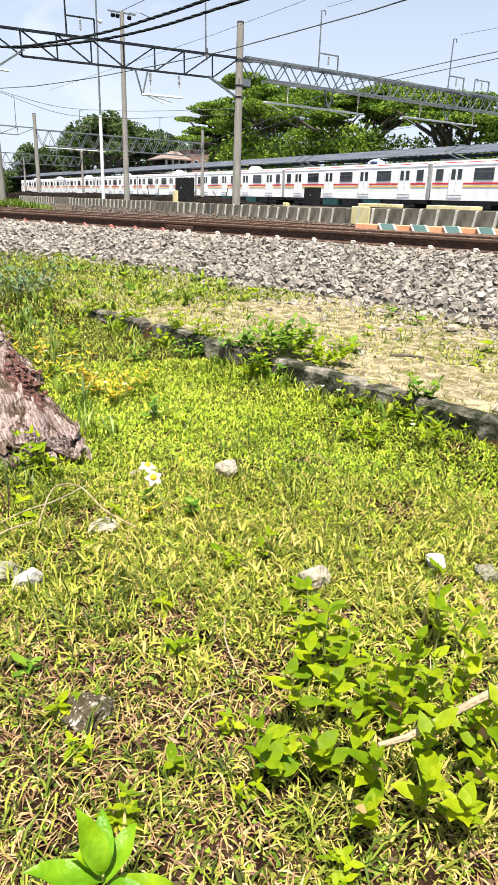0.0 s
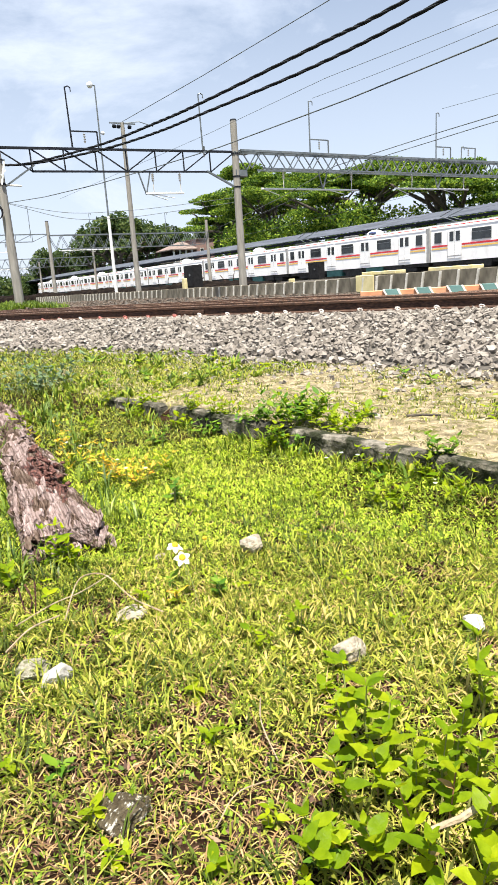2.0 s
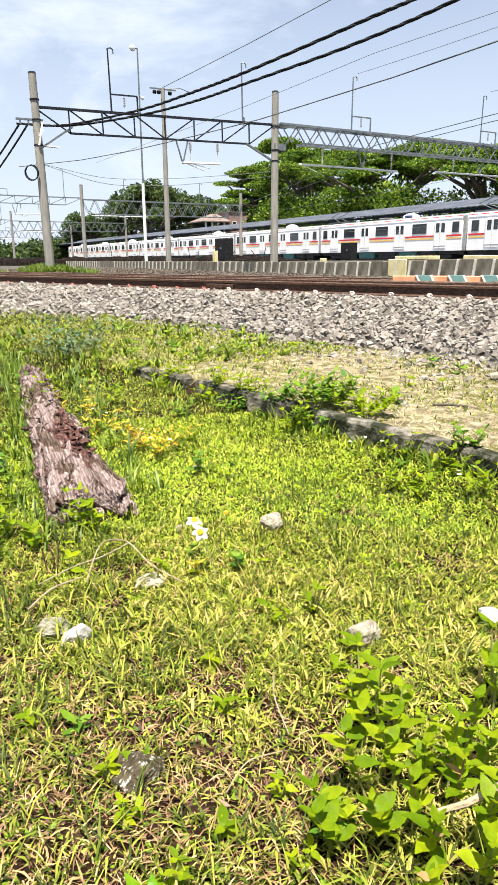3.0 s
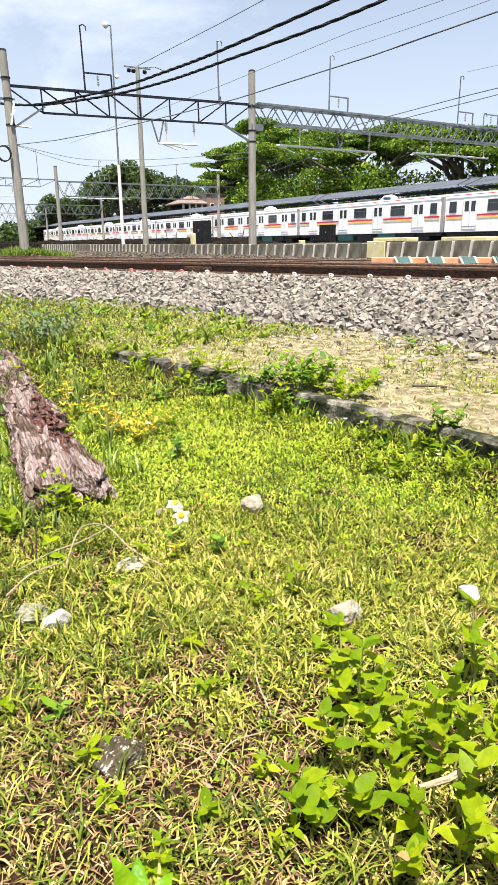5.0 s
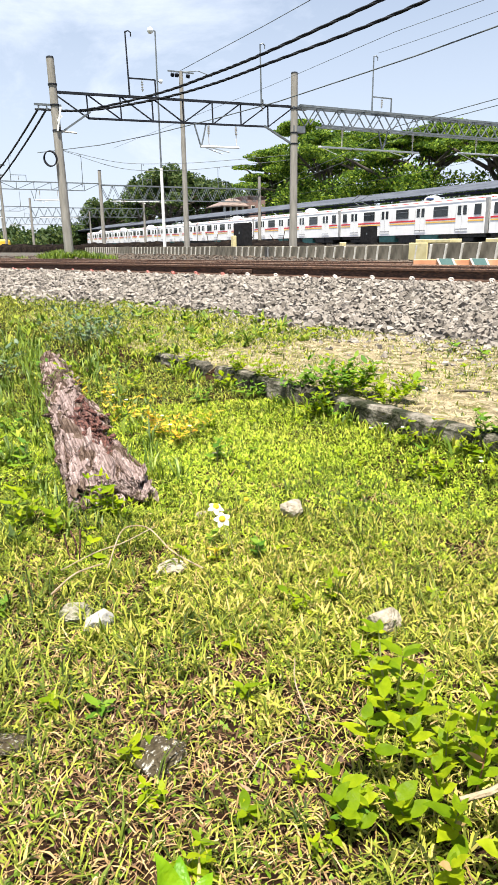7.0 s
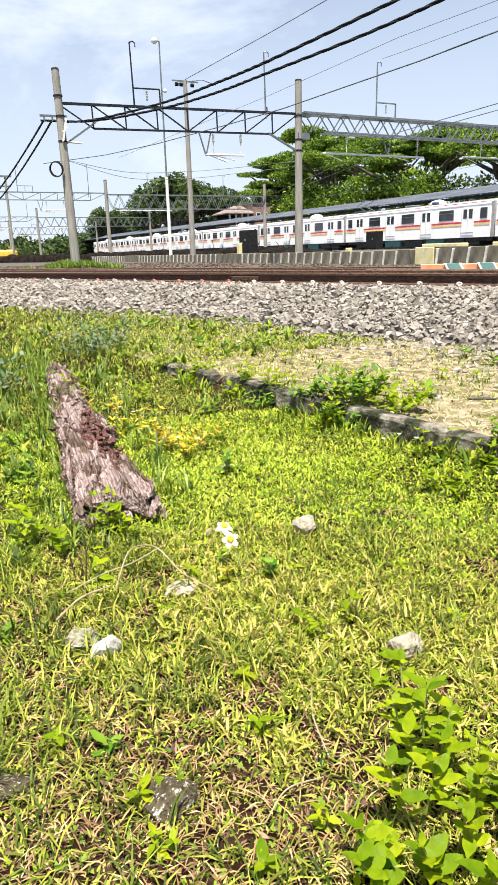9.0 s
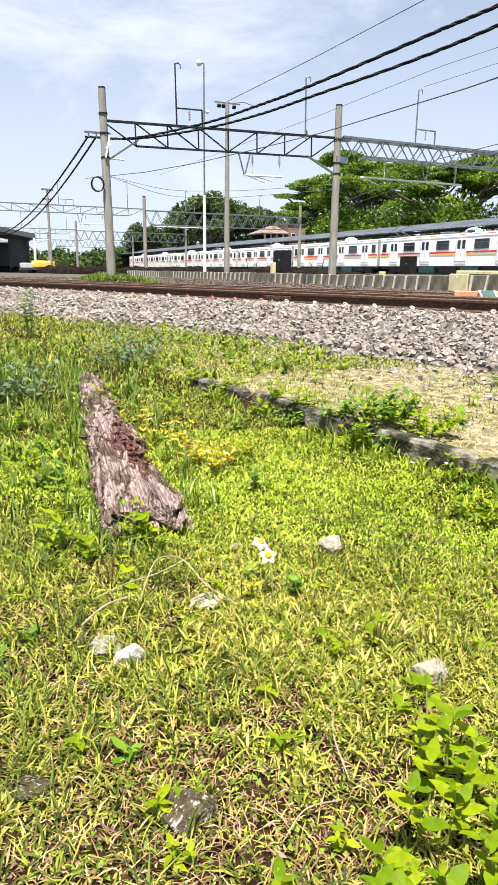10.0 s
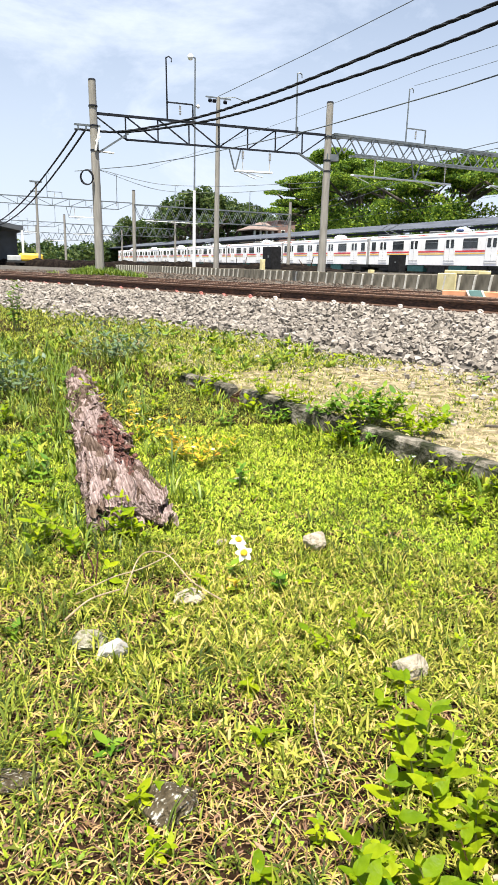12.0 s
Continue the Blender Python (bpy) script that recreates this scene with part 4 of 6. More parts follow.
    for n in range(60):
        y, x = rng.gauss(0.80, 0.17), rng.gauss(0.03, 0.045)
        chunk(x, y, top(x, y, x / 0.12) + rng.uniform(-0.004, 0.006), (rng.uniform(0.005, 0.016), rng.uniform(0.01, 0.035), rng.uniform(0.004, 0.011)), WOOD_RED,
              "crumbling red heartwood")
    for n in range(70):
        y = rng.uniform(0.05, 2.7)
        a, b = edges(y)
        x = rng.choice((a, b, rng.uniform(a, b)))
        chunk(x, y, top(x, y, (2 * x - a - b) / (b - a)) + rng.uniform(-0.006, 0.004), (rng.uniform(0.004, 0.013), rng.uniform(0.02, 0.09), rng.uniform(0.003, 0.010)),
              rng.choice((WOOD, WOOD, WOOD_DARK)))
    for n in range(40):
        x, y = rng.uniform(-0.10, 0.125), rng.uniform(-0.03, 0.13)
        chunk(x, y, rng.uniform(0.01, 0.07), (rng.uniform(0.004, 0.012), rng.uniform(0.015, 0.045), rng.uniform(0.004, 0.012)), rng.choice((WOOD, WOOD, WOOD_DARK)), "", 0.6)


build_log()


# ---- stones in the lawn ----
def stone(name, at, size, material, label, seed, squash=0.6, rot=0.0, sink=0.25):
    bm = bmesh.new()
    bmesh.ops.create_icosphere(bm, subdivisions=4, radius=1.0)
    rng = random.Random(int(seed * 10))
    planes = [(Vector((rng.gauss(0, 1), rng.gauss(0, 1), rng.gauss(0.2, 0.8))).normalized(), rng.uniform(0.55, 0.85)) for _ in range(11)]
    for v in bm.verts:
        p = v.co.copy()
        k = 1 + 0.22 * noise.noise(p * 1.2 + Vector((seed, 0, 0))) + 0.10 * noise.noise(p * 3.1 + Vector((0, seed, 0))) + 0.03 * noise.noise(p * 9)
        p = p * k
        for d, lim in planes:
            over = p.dot(d) - lim
            if over > 0:
                p -= d * over * 0.9
        v.co = p * (1 + 0.02 * noise.noise(p * 14))
        v.co.z *= squash
    at = on_lawn(*at)
    z = float(land(at[0], at[1]))
    return solid(name, bm, material, label, "stone",
                 m=Matrix.Translation((at[0], at[1], z + size[1] * (1 - 2 * sink) * squash)) @ Matrix.Rotation(rot, 4, "Z") @ Matrix.Diagonal((size[0], size[1], size[1], 1)))


stone("stone", (0.894, 1.515), (0.042, 0.036), STONE_PALE, "rounded pale grey stone lying in the lawn", 1.0, 0.75, sink=0.08)
stone("stone", (0.955, 2.155), (0.036, 0.018), STONE_PALE, "flat pale stone in the grass", 2.0, 0.5)
stone("stone", (0.48, 1.375), (0.042, 0.036), STONE_PALE, "mossy pale stone sunk in the grass", 3.0, 0.5, sink=0.2)
stone("rock", (0.243, 1.285), (0.042, 0.036), STONE_MOSSY, "grey-green mossy rock lying beside a white stone", 4.0, 0.8, -0.75, sink=0.3)
stone("rock", (0.274, 1.232), (0.033, 0.034), STONE_WHITE, "chalk-white stone on the worn lawn", 5.0, 0.85, -0.75, sink=0.3)
stone("rock", (0.257, 0.831), (0.054, 0.046), STONE_DARK, "dark rock with white lichen sunk in the grass", 6.3, 0.6, 0.3, sink=0.46)
stone("rock", (0.062, 0.955), (0.044, 0.036), STONE_DARK, "grey-brown weathered rock half hidden in grass", 7.0, 0.5, sink=0.42)
stone("stone", (0.783, 0.955), (0.034, 0.032), STONE_PALE, "pale stone behind the green shrub", 8.0, 0.85, sink=0.0)
stone("stone", (0.668, 1.640), (0.024, 0.016), STONE_PALE, "small pale stone behind the flowers", 9.0, 0.6)
stone("stone", (1.059, 0.888), (0.03, 0.027), STONE_WHITE, "small chalk-white stone on the lawn", 13.7, 0.8, 0.6, sink=-0.05)
stone("stone", (1.137, 0.814), (0.036, 0.03), STONE_MOSSY, "pale grey stone on the lawn", 11.0, 0.7, sink=0.1)
stone("stone", (3.08, 2.70), (0.06, 0.04), STONE_PALE, "flat pale stone slab on the dry strip", 12.0, 0.6, 0.4, sink=0.0)
stone("stone", (2.21, 4.72), (0.035, 0.03), STONE_WHITE, "white stone in the grass below the ballast", 13.0, 0.7)
stone("stone", (1.87, 1.38), (0.05, 0.035), STONE_PALE, "pale stone lying on the curb's end", 14.0, 0.6)


# ---- leaves, weeds and shrubs ----
def leaf_mesh(name, length, width, material, curl=0.25, fold=0.18, n=6):
    """A pointed oval leaf along +y, folded along its rib and curling down."""
    bm = bmesh.new()
    rows = []
    for i in range(n + 1):
        t = i / n
        w = width / 2 * math.sin(math.pi * (t ** 0.8)) ** 0.85 if 0 < t < 1 else 0.0004
        y = length * t
        z = -curl * length * t * t + 0.04 * length * math.sin(t * 9)
        rows.append([bm.verts.new((-w, y, z + fold * w)), bm.verts.new((0, y, z)), bm.verts.new((w, y, z + fold * w))])
    for a, b in zip(rows, rows[1:]):
        for k in range(2):
            bm.faces.new((a[k], a[k + 1], b[k + 1], b[k]))
    me = mesh_of(name, bm, material, True)
    return me


LEAVES = {}


def leaf_set(material, length, width, curl=0.25):
    key = (material.name, length, width, curl)
    if key not in LEAVES:
        LEAVES[key] = [leaf_mesh("leaf", length * k, width * k * q, material, curl * c) for k, q, c in ((1, 1, 1), (0.8, 1.05, 0.4), (1.15, 0.95, 1.4), (0.62, 1.0, -0.3))]
    return LEAVES[key]


def sprig(plant, base, tip, leaves, rng, count, stem_mat=None, stem_r=0.002, up=0.5, odd=None, odd_share=0.0, crown=True):
    """One stem from base to tip with leaves spiralling up it, as parts of a plant."""
    base, tip = Vector(base), Vector(tip)
    mid = base.lerp(tip, 0.5) + Vector((rng.uniform(-1, 1), rng.uniform(-1, 1), 0)) * (tip - base).length * 0.06
    pts = [base, mid, tip]
    part("stem", tube(bmesh.new(), pts, lambda t: stem_r * (1.2 - 0.7 * t), 5), stem_mat or STEM, plant)
    a = rng.uniform(0, 6.28)
    for i in range(count):
        t = 0.25 + 0.75 * (i + 0.5) / count
        p = base.lerp(mid, t * 2) if t < 0.5 else mid.lerp(tip, t * 2 - 1)
        if crown and i >= count - 3:
            p = tip
        a += 2.4 + rng.uniform(-0.4, 0.4)
        pitch = up + rng.uniform(-0.35, 0.35) + 0.35 * t
        k = rng.uniform(0.75, 1.15) * (0.8 if i >= count - 2 else 1)
        ms = leaves if not (odd and rng.random() < odd_share) else odd
        m = Matrix.Translation(p) @ Matrix.Rotation(a, 4, "Z") @ Matrix.Rotation(pitch, 4, "X") @ Matrix.Rotation(rng.uniform(-0.4, 0.4), 4, "Y") @ Matrix.Scale(k, 4)
        share("leaf", rng.choice(ms), plant, m)


def build_shrub():
    rng = random.Random(31)
    big = leaf_set(LEAF, 0.034, 0.019)
    brown = leaf_set(LEAF_BROWN, 0.026, 0.015)
    sh = thing("shrub", "bright green leafy shrub sprouting from the worn lawn", "shrub", (0.64, 0.605, 0))
    o = Vector((0.62, 0.56, 0))
    tips = [(0.43, 0.60), (0.50, 0.63), (0.57, 0.63), (0.62, 0.59), (0.635, 0.53), (0.66, 0.475), (0.745, 0.465), (0.40, 0.555), (0.47, 0.525), (0.53, 0.47), (0.535, 0.535),
            (0.47, 0.42), (0.55, 0.40), (0.58, 0.36), (0.65, 0.375), (0.73, 0.60), (0.80, 0.535), (0.70, 0.54), (0.60, 0.44), (0.70, 0.42), (0.78, 0.44), (0.66, 0.57), (0.76, 0.52)]
    for x, y in tips:
        z = rng.uniform(0.07, 0.13)
        t = Vector((x, y, z)) - o
        b = Vector((t.x * 0.72, t.y * 0.72, -0.003))
        sprig(sh, b, t, big, rng, rng.randint(13, 16), STEM_RED if rng.random() < 0.4 else STEM, 0.0018, 0.5, brown, 0.02)
    tw = solid("dead_twig", tube(bmesh.new(), [(0.575, 0.54, 0.07), (0.61, 0.525, 0.08), (0.67, 0.505, 0.11), (0.73, 0.485, 0.14), (0.90, 0.43, 0.235)], lambda t: 0.004 + 0.003 * t, 7), TWIG,
               "dead bare twig lying across the shrub", "twig")
    sh2 = thing("shrub", "upright bright green sapling in front of a white stone", "shrub", (0.66, 0.755, 0))
    for x, y, z, n in ((0.66, 0.80, 0.11, 9), (0.60, 0.74, 0.09, 8), (0.64, 0.71, 0.12, 9), (0.68, 0.70, 0.08, 8), (0.59, 0.69, 0.07, 7), (0.635, 0.665, 0.06, 7)):
        t = Vector((x - 0.64, y - 0.70, z))
        sprig(sh2, (t.x * 0.5, t.y * 0.5, -0.003), t, leaf_set(LEAF, 0.046, 0.024), rng, n, STEM, 0.0024, 0.3)
    sh3 = thing("shrub", "thin green sapling with a few upright leaves", "shrub", (0.885, 0.715, 0))
    for x, y, z, n in ((0.88, 0.70, 0.13, 7), (0.84, 0.66, 0.09, 6), (0.90, 0.63, 0.08, 6)):
        t = Vector((x - 0.86, y - 0.66, z))
        sprig(sh3, (t.x * 0.5, t.y * 0.5, -0.003), t, leaf_set(LEAF, 0.046, 0.024), rng, n, STEM, 0.0024, 0.5)
    return sh, sh2, sh3


SHRUBS = build_shrub()


def build_near_plant():
    rng = random.Random(12)
    pl = thing("broad_leaf_weed", "young plant with large glossy bright green leaves", "weed", (0.185, 0.53, 0))
    big = [leaf_mesh("leaf", 0.078, 0.031, LEAF_FRESH, 0.16, 0.45, 10), leaf_mesh("leaf", 0.068, 0.027, LEAF_FRESH, 0.4, 0.45, 10)]
    part("stem", tube(bmesh.new(), [(0, 0, -0.003), (0.003, 0.004, 0.05), (0, 0, 0.095)], lambda t: 0.0035 - 0.0015 * t, 6), STEM, pl)
    for az, el, z, k, b in ((0.35, 1.15, 0.095, 0.95, 0), (1.15, 0.42, 0.085, 1.05, 0), (1.75, 0.2, 0.07, 1.15, 1), (-0.9, 0.3, 0.08, 0.9, 0), (-1.7, 0.12, 0.06, 1.1, 1), (2.7, 0.25, 0.08, 1.0, 1),
                            (3.8, 0.3, 0.07, 1.0, 0), (0.1, 0.75, 0.1, 0.6, 1), (-0.35, 0.6, 0.095, 0.8, 0), (0.9, 0.85, 0.1, 0.55, 1)):
        share("leaf", big[b], pl, Matrix.Translation((0, 0, z)) @ Matrix.Rotation(az, 4, "Z") @ Matrix.Rotation(el, 4, "X") @ Matrix.Scale(k, 4))
    return pl


NEAR_PLANT = build_near_plant()


def weed(name, at, leaves, label, n_stems, spread, height, count, seed, up=0.35, stem=None, group="", r=0.0016, odd=None, odd_share=0.0):
    rng = random.Random(seed)
    at = on_lawn(*at)
    z = float(land(*at))
    w = thing(name, label, "weed", (at[0], at[1], z), group)
    for _ in range(n_stems):
        a, q = rng.uniform(0, 6.28), spread * math.sqrt(rng.random())
        h = height * rng.uniform(0.6, 1.1)
        sprig(w, (q * 0.4 * math.cos(a), q * 0.4 * math.sin(a), -0.006), (q * math.cos(a), q * math.sin(a), h), leaves, rng, count, stem, r, up, odd, odd_share)
    return w


def build_weeds():
    small = leaf_set(LEAF, 0.026, 0.014)
    mid = leaf_set(LEAF, 0.038, 0.016)
    dark = leaf_set(LEAF_DARK, 0.032, 0.016)
    yellow = leaf_set(LEAF_YELLOW, 0.036, 0.012)
    grey = leaf_set(LEAF_GREY, 0.06, 0.028)
    weed("leafy_weed", (0.70, 1.33), leaf_set(LEAF_DARK, 0.034, 0.017), "dark green leafy weed in the lawn", 3, 0.03, 0.05, 6, 41)
    weed("leafy_weed", (0.60, 1.37), leaf_set(LEAF, 0.024, 0.014), "small weed with yellowing leaves below the flowers", 2, 0.02, 0.035, 6, 42, odd=yellow, odd_share=0.4)
    weed("leafy_weed", (0.515, 1.40), small, "slender green seedling in the lawn", 1, 0.01, 0.055, 6, 43)
    weed("leafy_weed", (0.43, 1.77), mid, "bright green weed growing against the sleeper's end", 6, 0.06, 0.11, 8, 44)
    weed("leafy_weed", (0.455, 1.72), mid, "bright green weed growing against the sleeper's end", 4, 0.05, 0.07, 8, 45)
    weed("leafy_weed", (0.20, 1.80), leaf_set(LEAF, 0.055, 0.02), "light green weed with long leaves beside the sleeper", 4, 0.05, 0.10, 6, 46)
    weed("leafy_weed", (0.30, 1.70), leaf_set(LEAF, 0.045, 0.02), "light green broad-leaved weed on the lawn", 3, 0.05, 0.06, 6, 47)
    weed("leafy_weed", (0.335, 1.52), leaf_set(LEAF, 0.04, 0.018), "pale green single weed on the worn lawn", 1, 0.01, 0.05, 4, 48)
    weed("yellow_weed", (0.86, 2.42), yellow, "orange-yellow flowering weed in the grass", 24, 0.2, 0.10, 9, 49, odd=small, odd_share=0.3)
    weed("yellow_weed", (0.80, 2.75), yellow, "orange-yellow flowering weed in the grass", 14, 0.16, 0.12, 8, 50, odd=small, odd_share=0.5)
    weed("yellow_weed", (0.76, 3.1), yellow, "orange-yellow flowering weed in the grass", 10, 0.14, 0.14, 8, 64, odd=small, odd_share=0.6)
    weed("grey_shrub", (1.14, 5.05), grey, "grey-green low shrub at the edge of the lawn", 40, 0.40, 0.24, 7, 51)
    weed("grey_shrub", (0.33, 4.0), grey, "grey-green low shrub beside the sleeper", 28, 0.24, 0.2, 7, 52)
    weed("curb_bush", (1.66, 2.40), leaf_set(LEAF_DARK, 0.06, 0.026), "dense green bush growing over the curb", 30, 0.17, 0.15, 10, 53, odd=mid, odd_share=0.4)
    weed("curb_bush", (1.74, 2.20), leaf_set(LEAF, 0.05, 0.022), "green bush growing over the curb", 16, 0.14, 0.09, 9, 54, odd=mid, odd_share=0.4)
    weed("leafy_weed", (1.58, 1.80), mid, "yellow-green weed rooted beside the curb", 5, 0.07, 0.10, 8, 55)
    weed("leafy_weed", (1.62, 1.60), mid, "yellow-green weed rooted beside the curb", 5, 0.07, 0.09, 8, 56)
    weed("leafy_weed", (1.44, 1.57), mid, "yellow-green weed clump in the lawn", 7, 0.09, 0.07, 8, 57)
    weed("leafy_weed", (1.60, 1.40), mid, "yellow-green weed clump in the lawn", 6, 0.09, 0.07, 8, 58)
    rc = random.Random(91)
    for i in range(16):
        y = rc.uniform(1.35, 4.1)
        x = curb_x(y * 1.047) / 1.035 + rc.uniform(-0.10, 0.05)
        weed("leafy_weed", (x, y), (mid, leaf_set(LEAF_DARK, 0.04, 0.018), leaf_set(LEAF, 0.045, 0.02))[i % 3], "leafy weed growing along the curb", rc.randint(5, 9), 0.08, rc.uniform(0.05, 0.1), 7, 200 + i,
             group="weeds along the curb")
    weed("tall_weed", (0.67, 7.4), leaf_set(LEAF_DARK, 0.08, 0.035), "tall dark green weed standing by the ballast", 5, 0.07, 0.5, 18, 59, up=0.1, r=0.004)
    weed("leafy_weed", (0.50, 0.62), leaf_set(LEAF, 0.02, 0.011), "tiny yellow-green weed in dry grass", 4, 0.03, 0.03, 7, 60)
    weed("leafy_weed", (0.245, 0.62), leaf_set(LEAF, 0.022, 0.012), "tiny yellow-green weed in dry grass", 3, 0.025, 0.035, 7, 61)
    weed("leafy_weed", (0.755, 1.10), leaf_set(LEAF, 0.03, 0.012), "upright yellow-green weed on the lawn", 3, 0.02, 0.055, 6, 62)
    weed("leafy_weed", (0.665, 1.09), leaf_set(LEAF, 0.028, 0.013), "yellow-green weed on the lawn", 4, 0.03, 0.035, 6, 63)
    for i, (x, y) in enumerate(((0.60, 3.45), (0.74, 3.75), (0.64, 4.1), (0.22, 2.05), (0.28, 2.35), (0.20, 2.6), (0.33, 2.9), (0.26, 3.3), (0.90, 2.05), (1.05, 2.5), (1.2, 2.9), (0.98, 3.3))):
        weed("leafy_weed", (x, y), leaf_set((LEAF_DARK, LEAF)[i % 2], 0.042, 0.018), "leafy green weed in the grass round the sleeper", 4, 0.07, 0.07 + 0.03 * (y > 3), 7, 300 + i, group="weeds round the sleeper")
    rng = random.Random(77)
    kinds = [small, leaf_set(LEAF, 0.018, 0.010), dark, leaf_set(LEAF, 0.016, 0.011)]
    protos = [weed("lawn_weed", (0.9 + 0.08 * i, 1.9 + 0.1 * i), kinds[i], "small green weed among the lawn grass", 2 + i % 2, 0.02, 0.02 + 0.008 * (i % 2), 5, 80 + i, 0.15, group="lawn weeds", r=0.001)
              for i in range(4)]
    for i in range(70):
        r = 0.55 + 2.9 * rng.random() ** 1.1
        a = math.radians(rng.uniform(-4, 44))
        x, y = 0.04 + r * math.sin(a), r * math.cos(a)
        if x > curb_x(y) - 0.05 or not clear_of_log(np.array([x]), np.array([y]))[0]:
            continue
        copy_thing(rng.choice(protos), Matrix.Translation((x, y, float(land(x, y)))) @ Matrix.Rotation(rng.uniform(0, 6.28), 4, "Z"))
    for i in range(46):
        y = rng.uniform(2.0, 8.0)
        x = rng.uniform(curb_x(y) + 0.1, toe_x(y) + 0.1)
        if value_noise(np.array([x]), np.array([y]), 1.5, 21)[0] < 0.5:
            continue
        c = copy_thing(rng.choice(protos), Matrix.Translation((x, y, float(land(x, y)))) @ Matrix.Rotation(rng.uniform(0, 6.28), 4, "Z"))
        c.scale = (2.2, 2.2, 2.2)
        tagged(c, "green weed tuft on the dry strip", group="strip weeds")


build_weeds()


def curved(pts, n=6):
    """A smooth line through the points."""
    p = [Vector(q) for q in pts]
    p = [p[0] * 2 - p[1]] + p + [p[-1] * 2 - p[-2]]
    out = []
    for a, b, c, d in zip(p, p[1:], p[2:], p[3:]):
        for i in range(n):
            t = i / n
            out.append(0.5 * ((2 * b) + (c - a) * t + (2 * a - 5 * b + 4 * c - d) * t * t + (3 * b - a - 3 * c + d) * t ** 3))
    return out + [p[-2]]


def build_straws():
    for pts, r, lab in (([(0.34, 1.40, 0.03), (0.40, 1.50, 0.065), (0.44, 1.517, 0.07), (0.473, 1.487, 0.065), (0.49, 1.372, 0.05), (0.535, 1.30, 0.03)], 0.0017, "bent dry stalk lying on the lawn"),
                        ([(0.24, 1.43, 0.035), (0.33, 1.455, 0.05), (0.40, 1.475, 0.05), (0.50, 1.54, 0.045)], 0.0015, "dry stalk lying on the lawn"),
                        ([(0.20, 1.33, 0.035), (0.26, 1.37, 0.05), (0.33, 1.40, 0.045)], 0.002, "dry stalk lying on the lawn"),
                        ([(2.154, 2.233, 0.095), (2.21, 2.18, 0.1), (2.274, 2.133, 0.095)], 0.006, "dark stick lying on dry grass"),
                        ([(0.80, 1.0, 0.0), (0.83, 1.12, 0.09), (0.86, 1.30, 0.14)], 0.0007, "thin seed stalk above the lawn"),
                        ([(0.93, 0.95, 0.0), (0.98, 1.1, 0.10), (1.0, 1.25, 0.16)], 0.0007, "thin seed stalk above the lawn"),
                        ([(0.36, 0.72, 0.012), (0.41, 0.75, 0.02), (0.47, 0.75, 0.015)], 0.0012, "dry stalk lying on the lawn"),
                        ([(0.50, 0.78, 0.012), (0.52, 0.86, 0.022), (0.56, 0.93, 0.012)], 0.0013, "dry stalk lying on the lawn"),
                        ([(0.29, 1.54, 0.0), (0.298, 1.53, 0.04), (0.29, 1.55, 0.075)], 0.0022, "dead brown stem of a weed"),
                        ([(0.302, 1.53, 0.0), (0.308, 1.535, 0.04), (0.312, 1.54, 0.08)], 0.0022, "dead brown stem of a weed"),
                        ([(0.283, 1.55, 0.0), (0.280, 1.56, 0.03), (0.276, 1.56, 0.065)], 0.0022, "dead brown stem of a weed")):
        solid("dry_stalk", tube(bmesh.new(), [(*on_lawn(p[0], p[1]), p[2]) for p in curved(pts)], r, 6), BARK if r == 0.006 else WOOD_RED if r == 0.0022 else STEM if r == 0.0007 else TWIG, lab, "stalk")


build_straws()


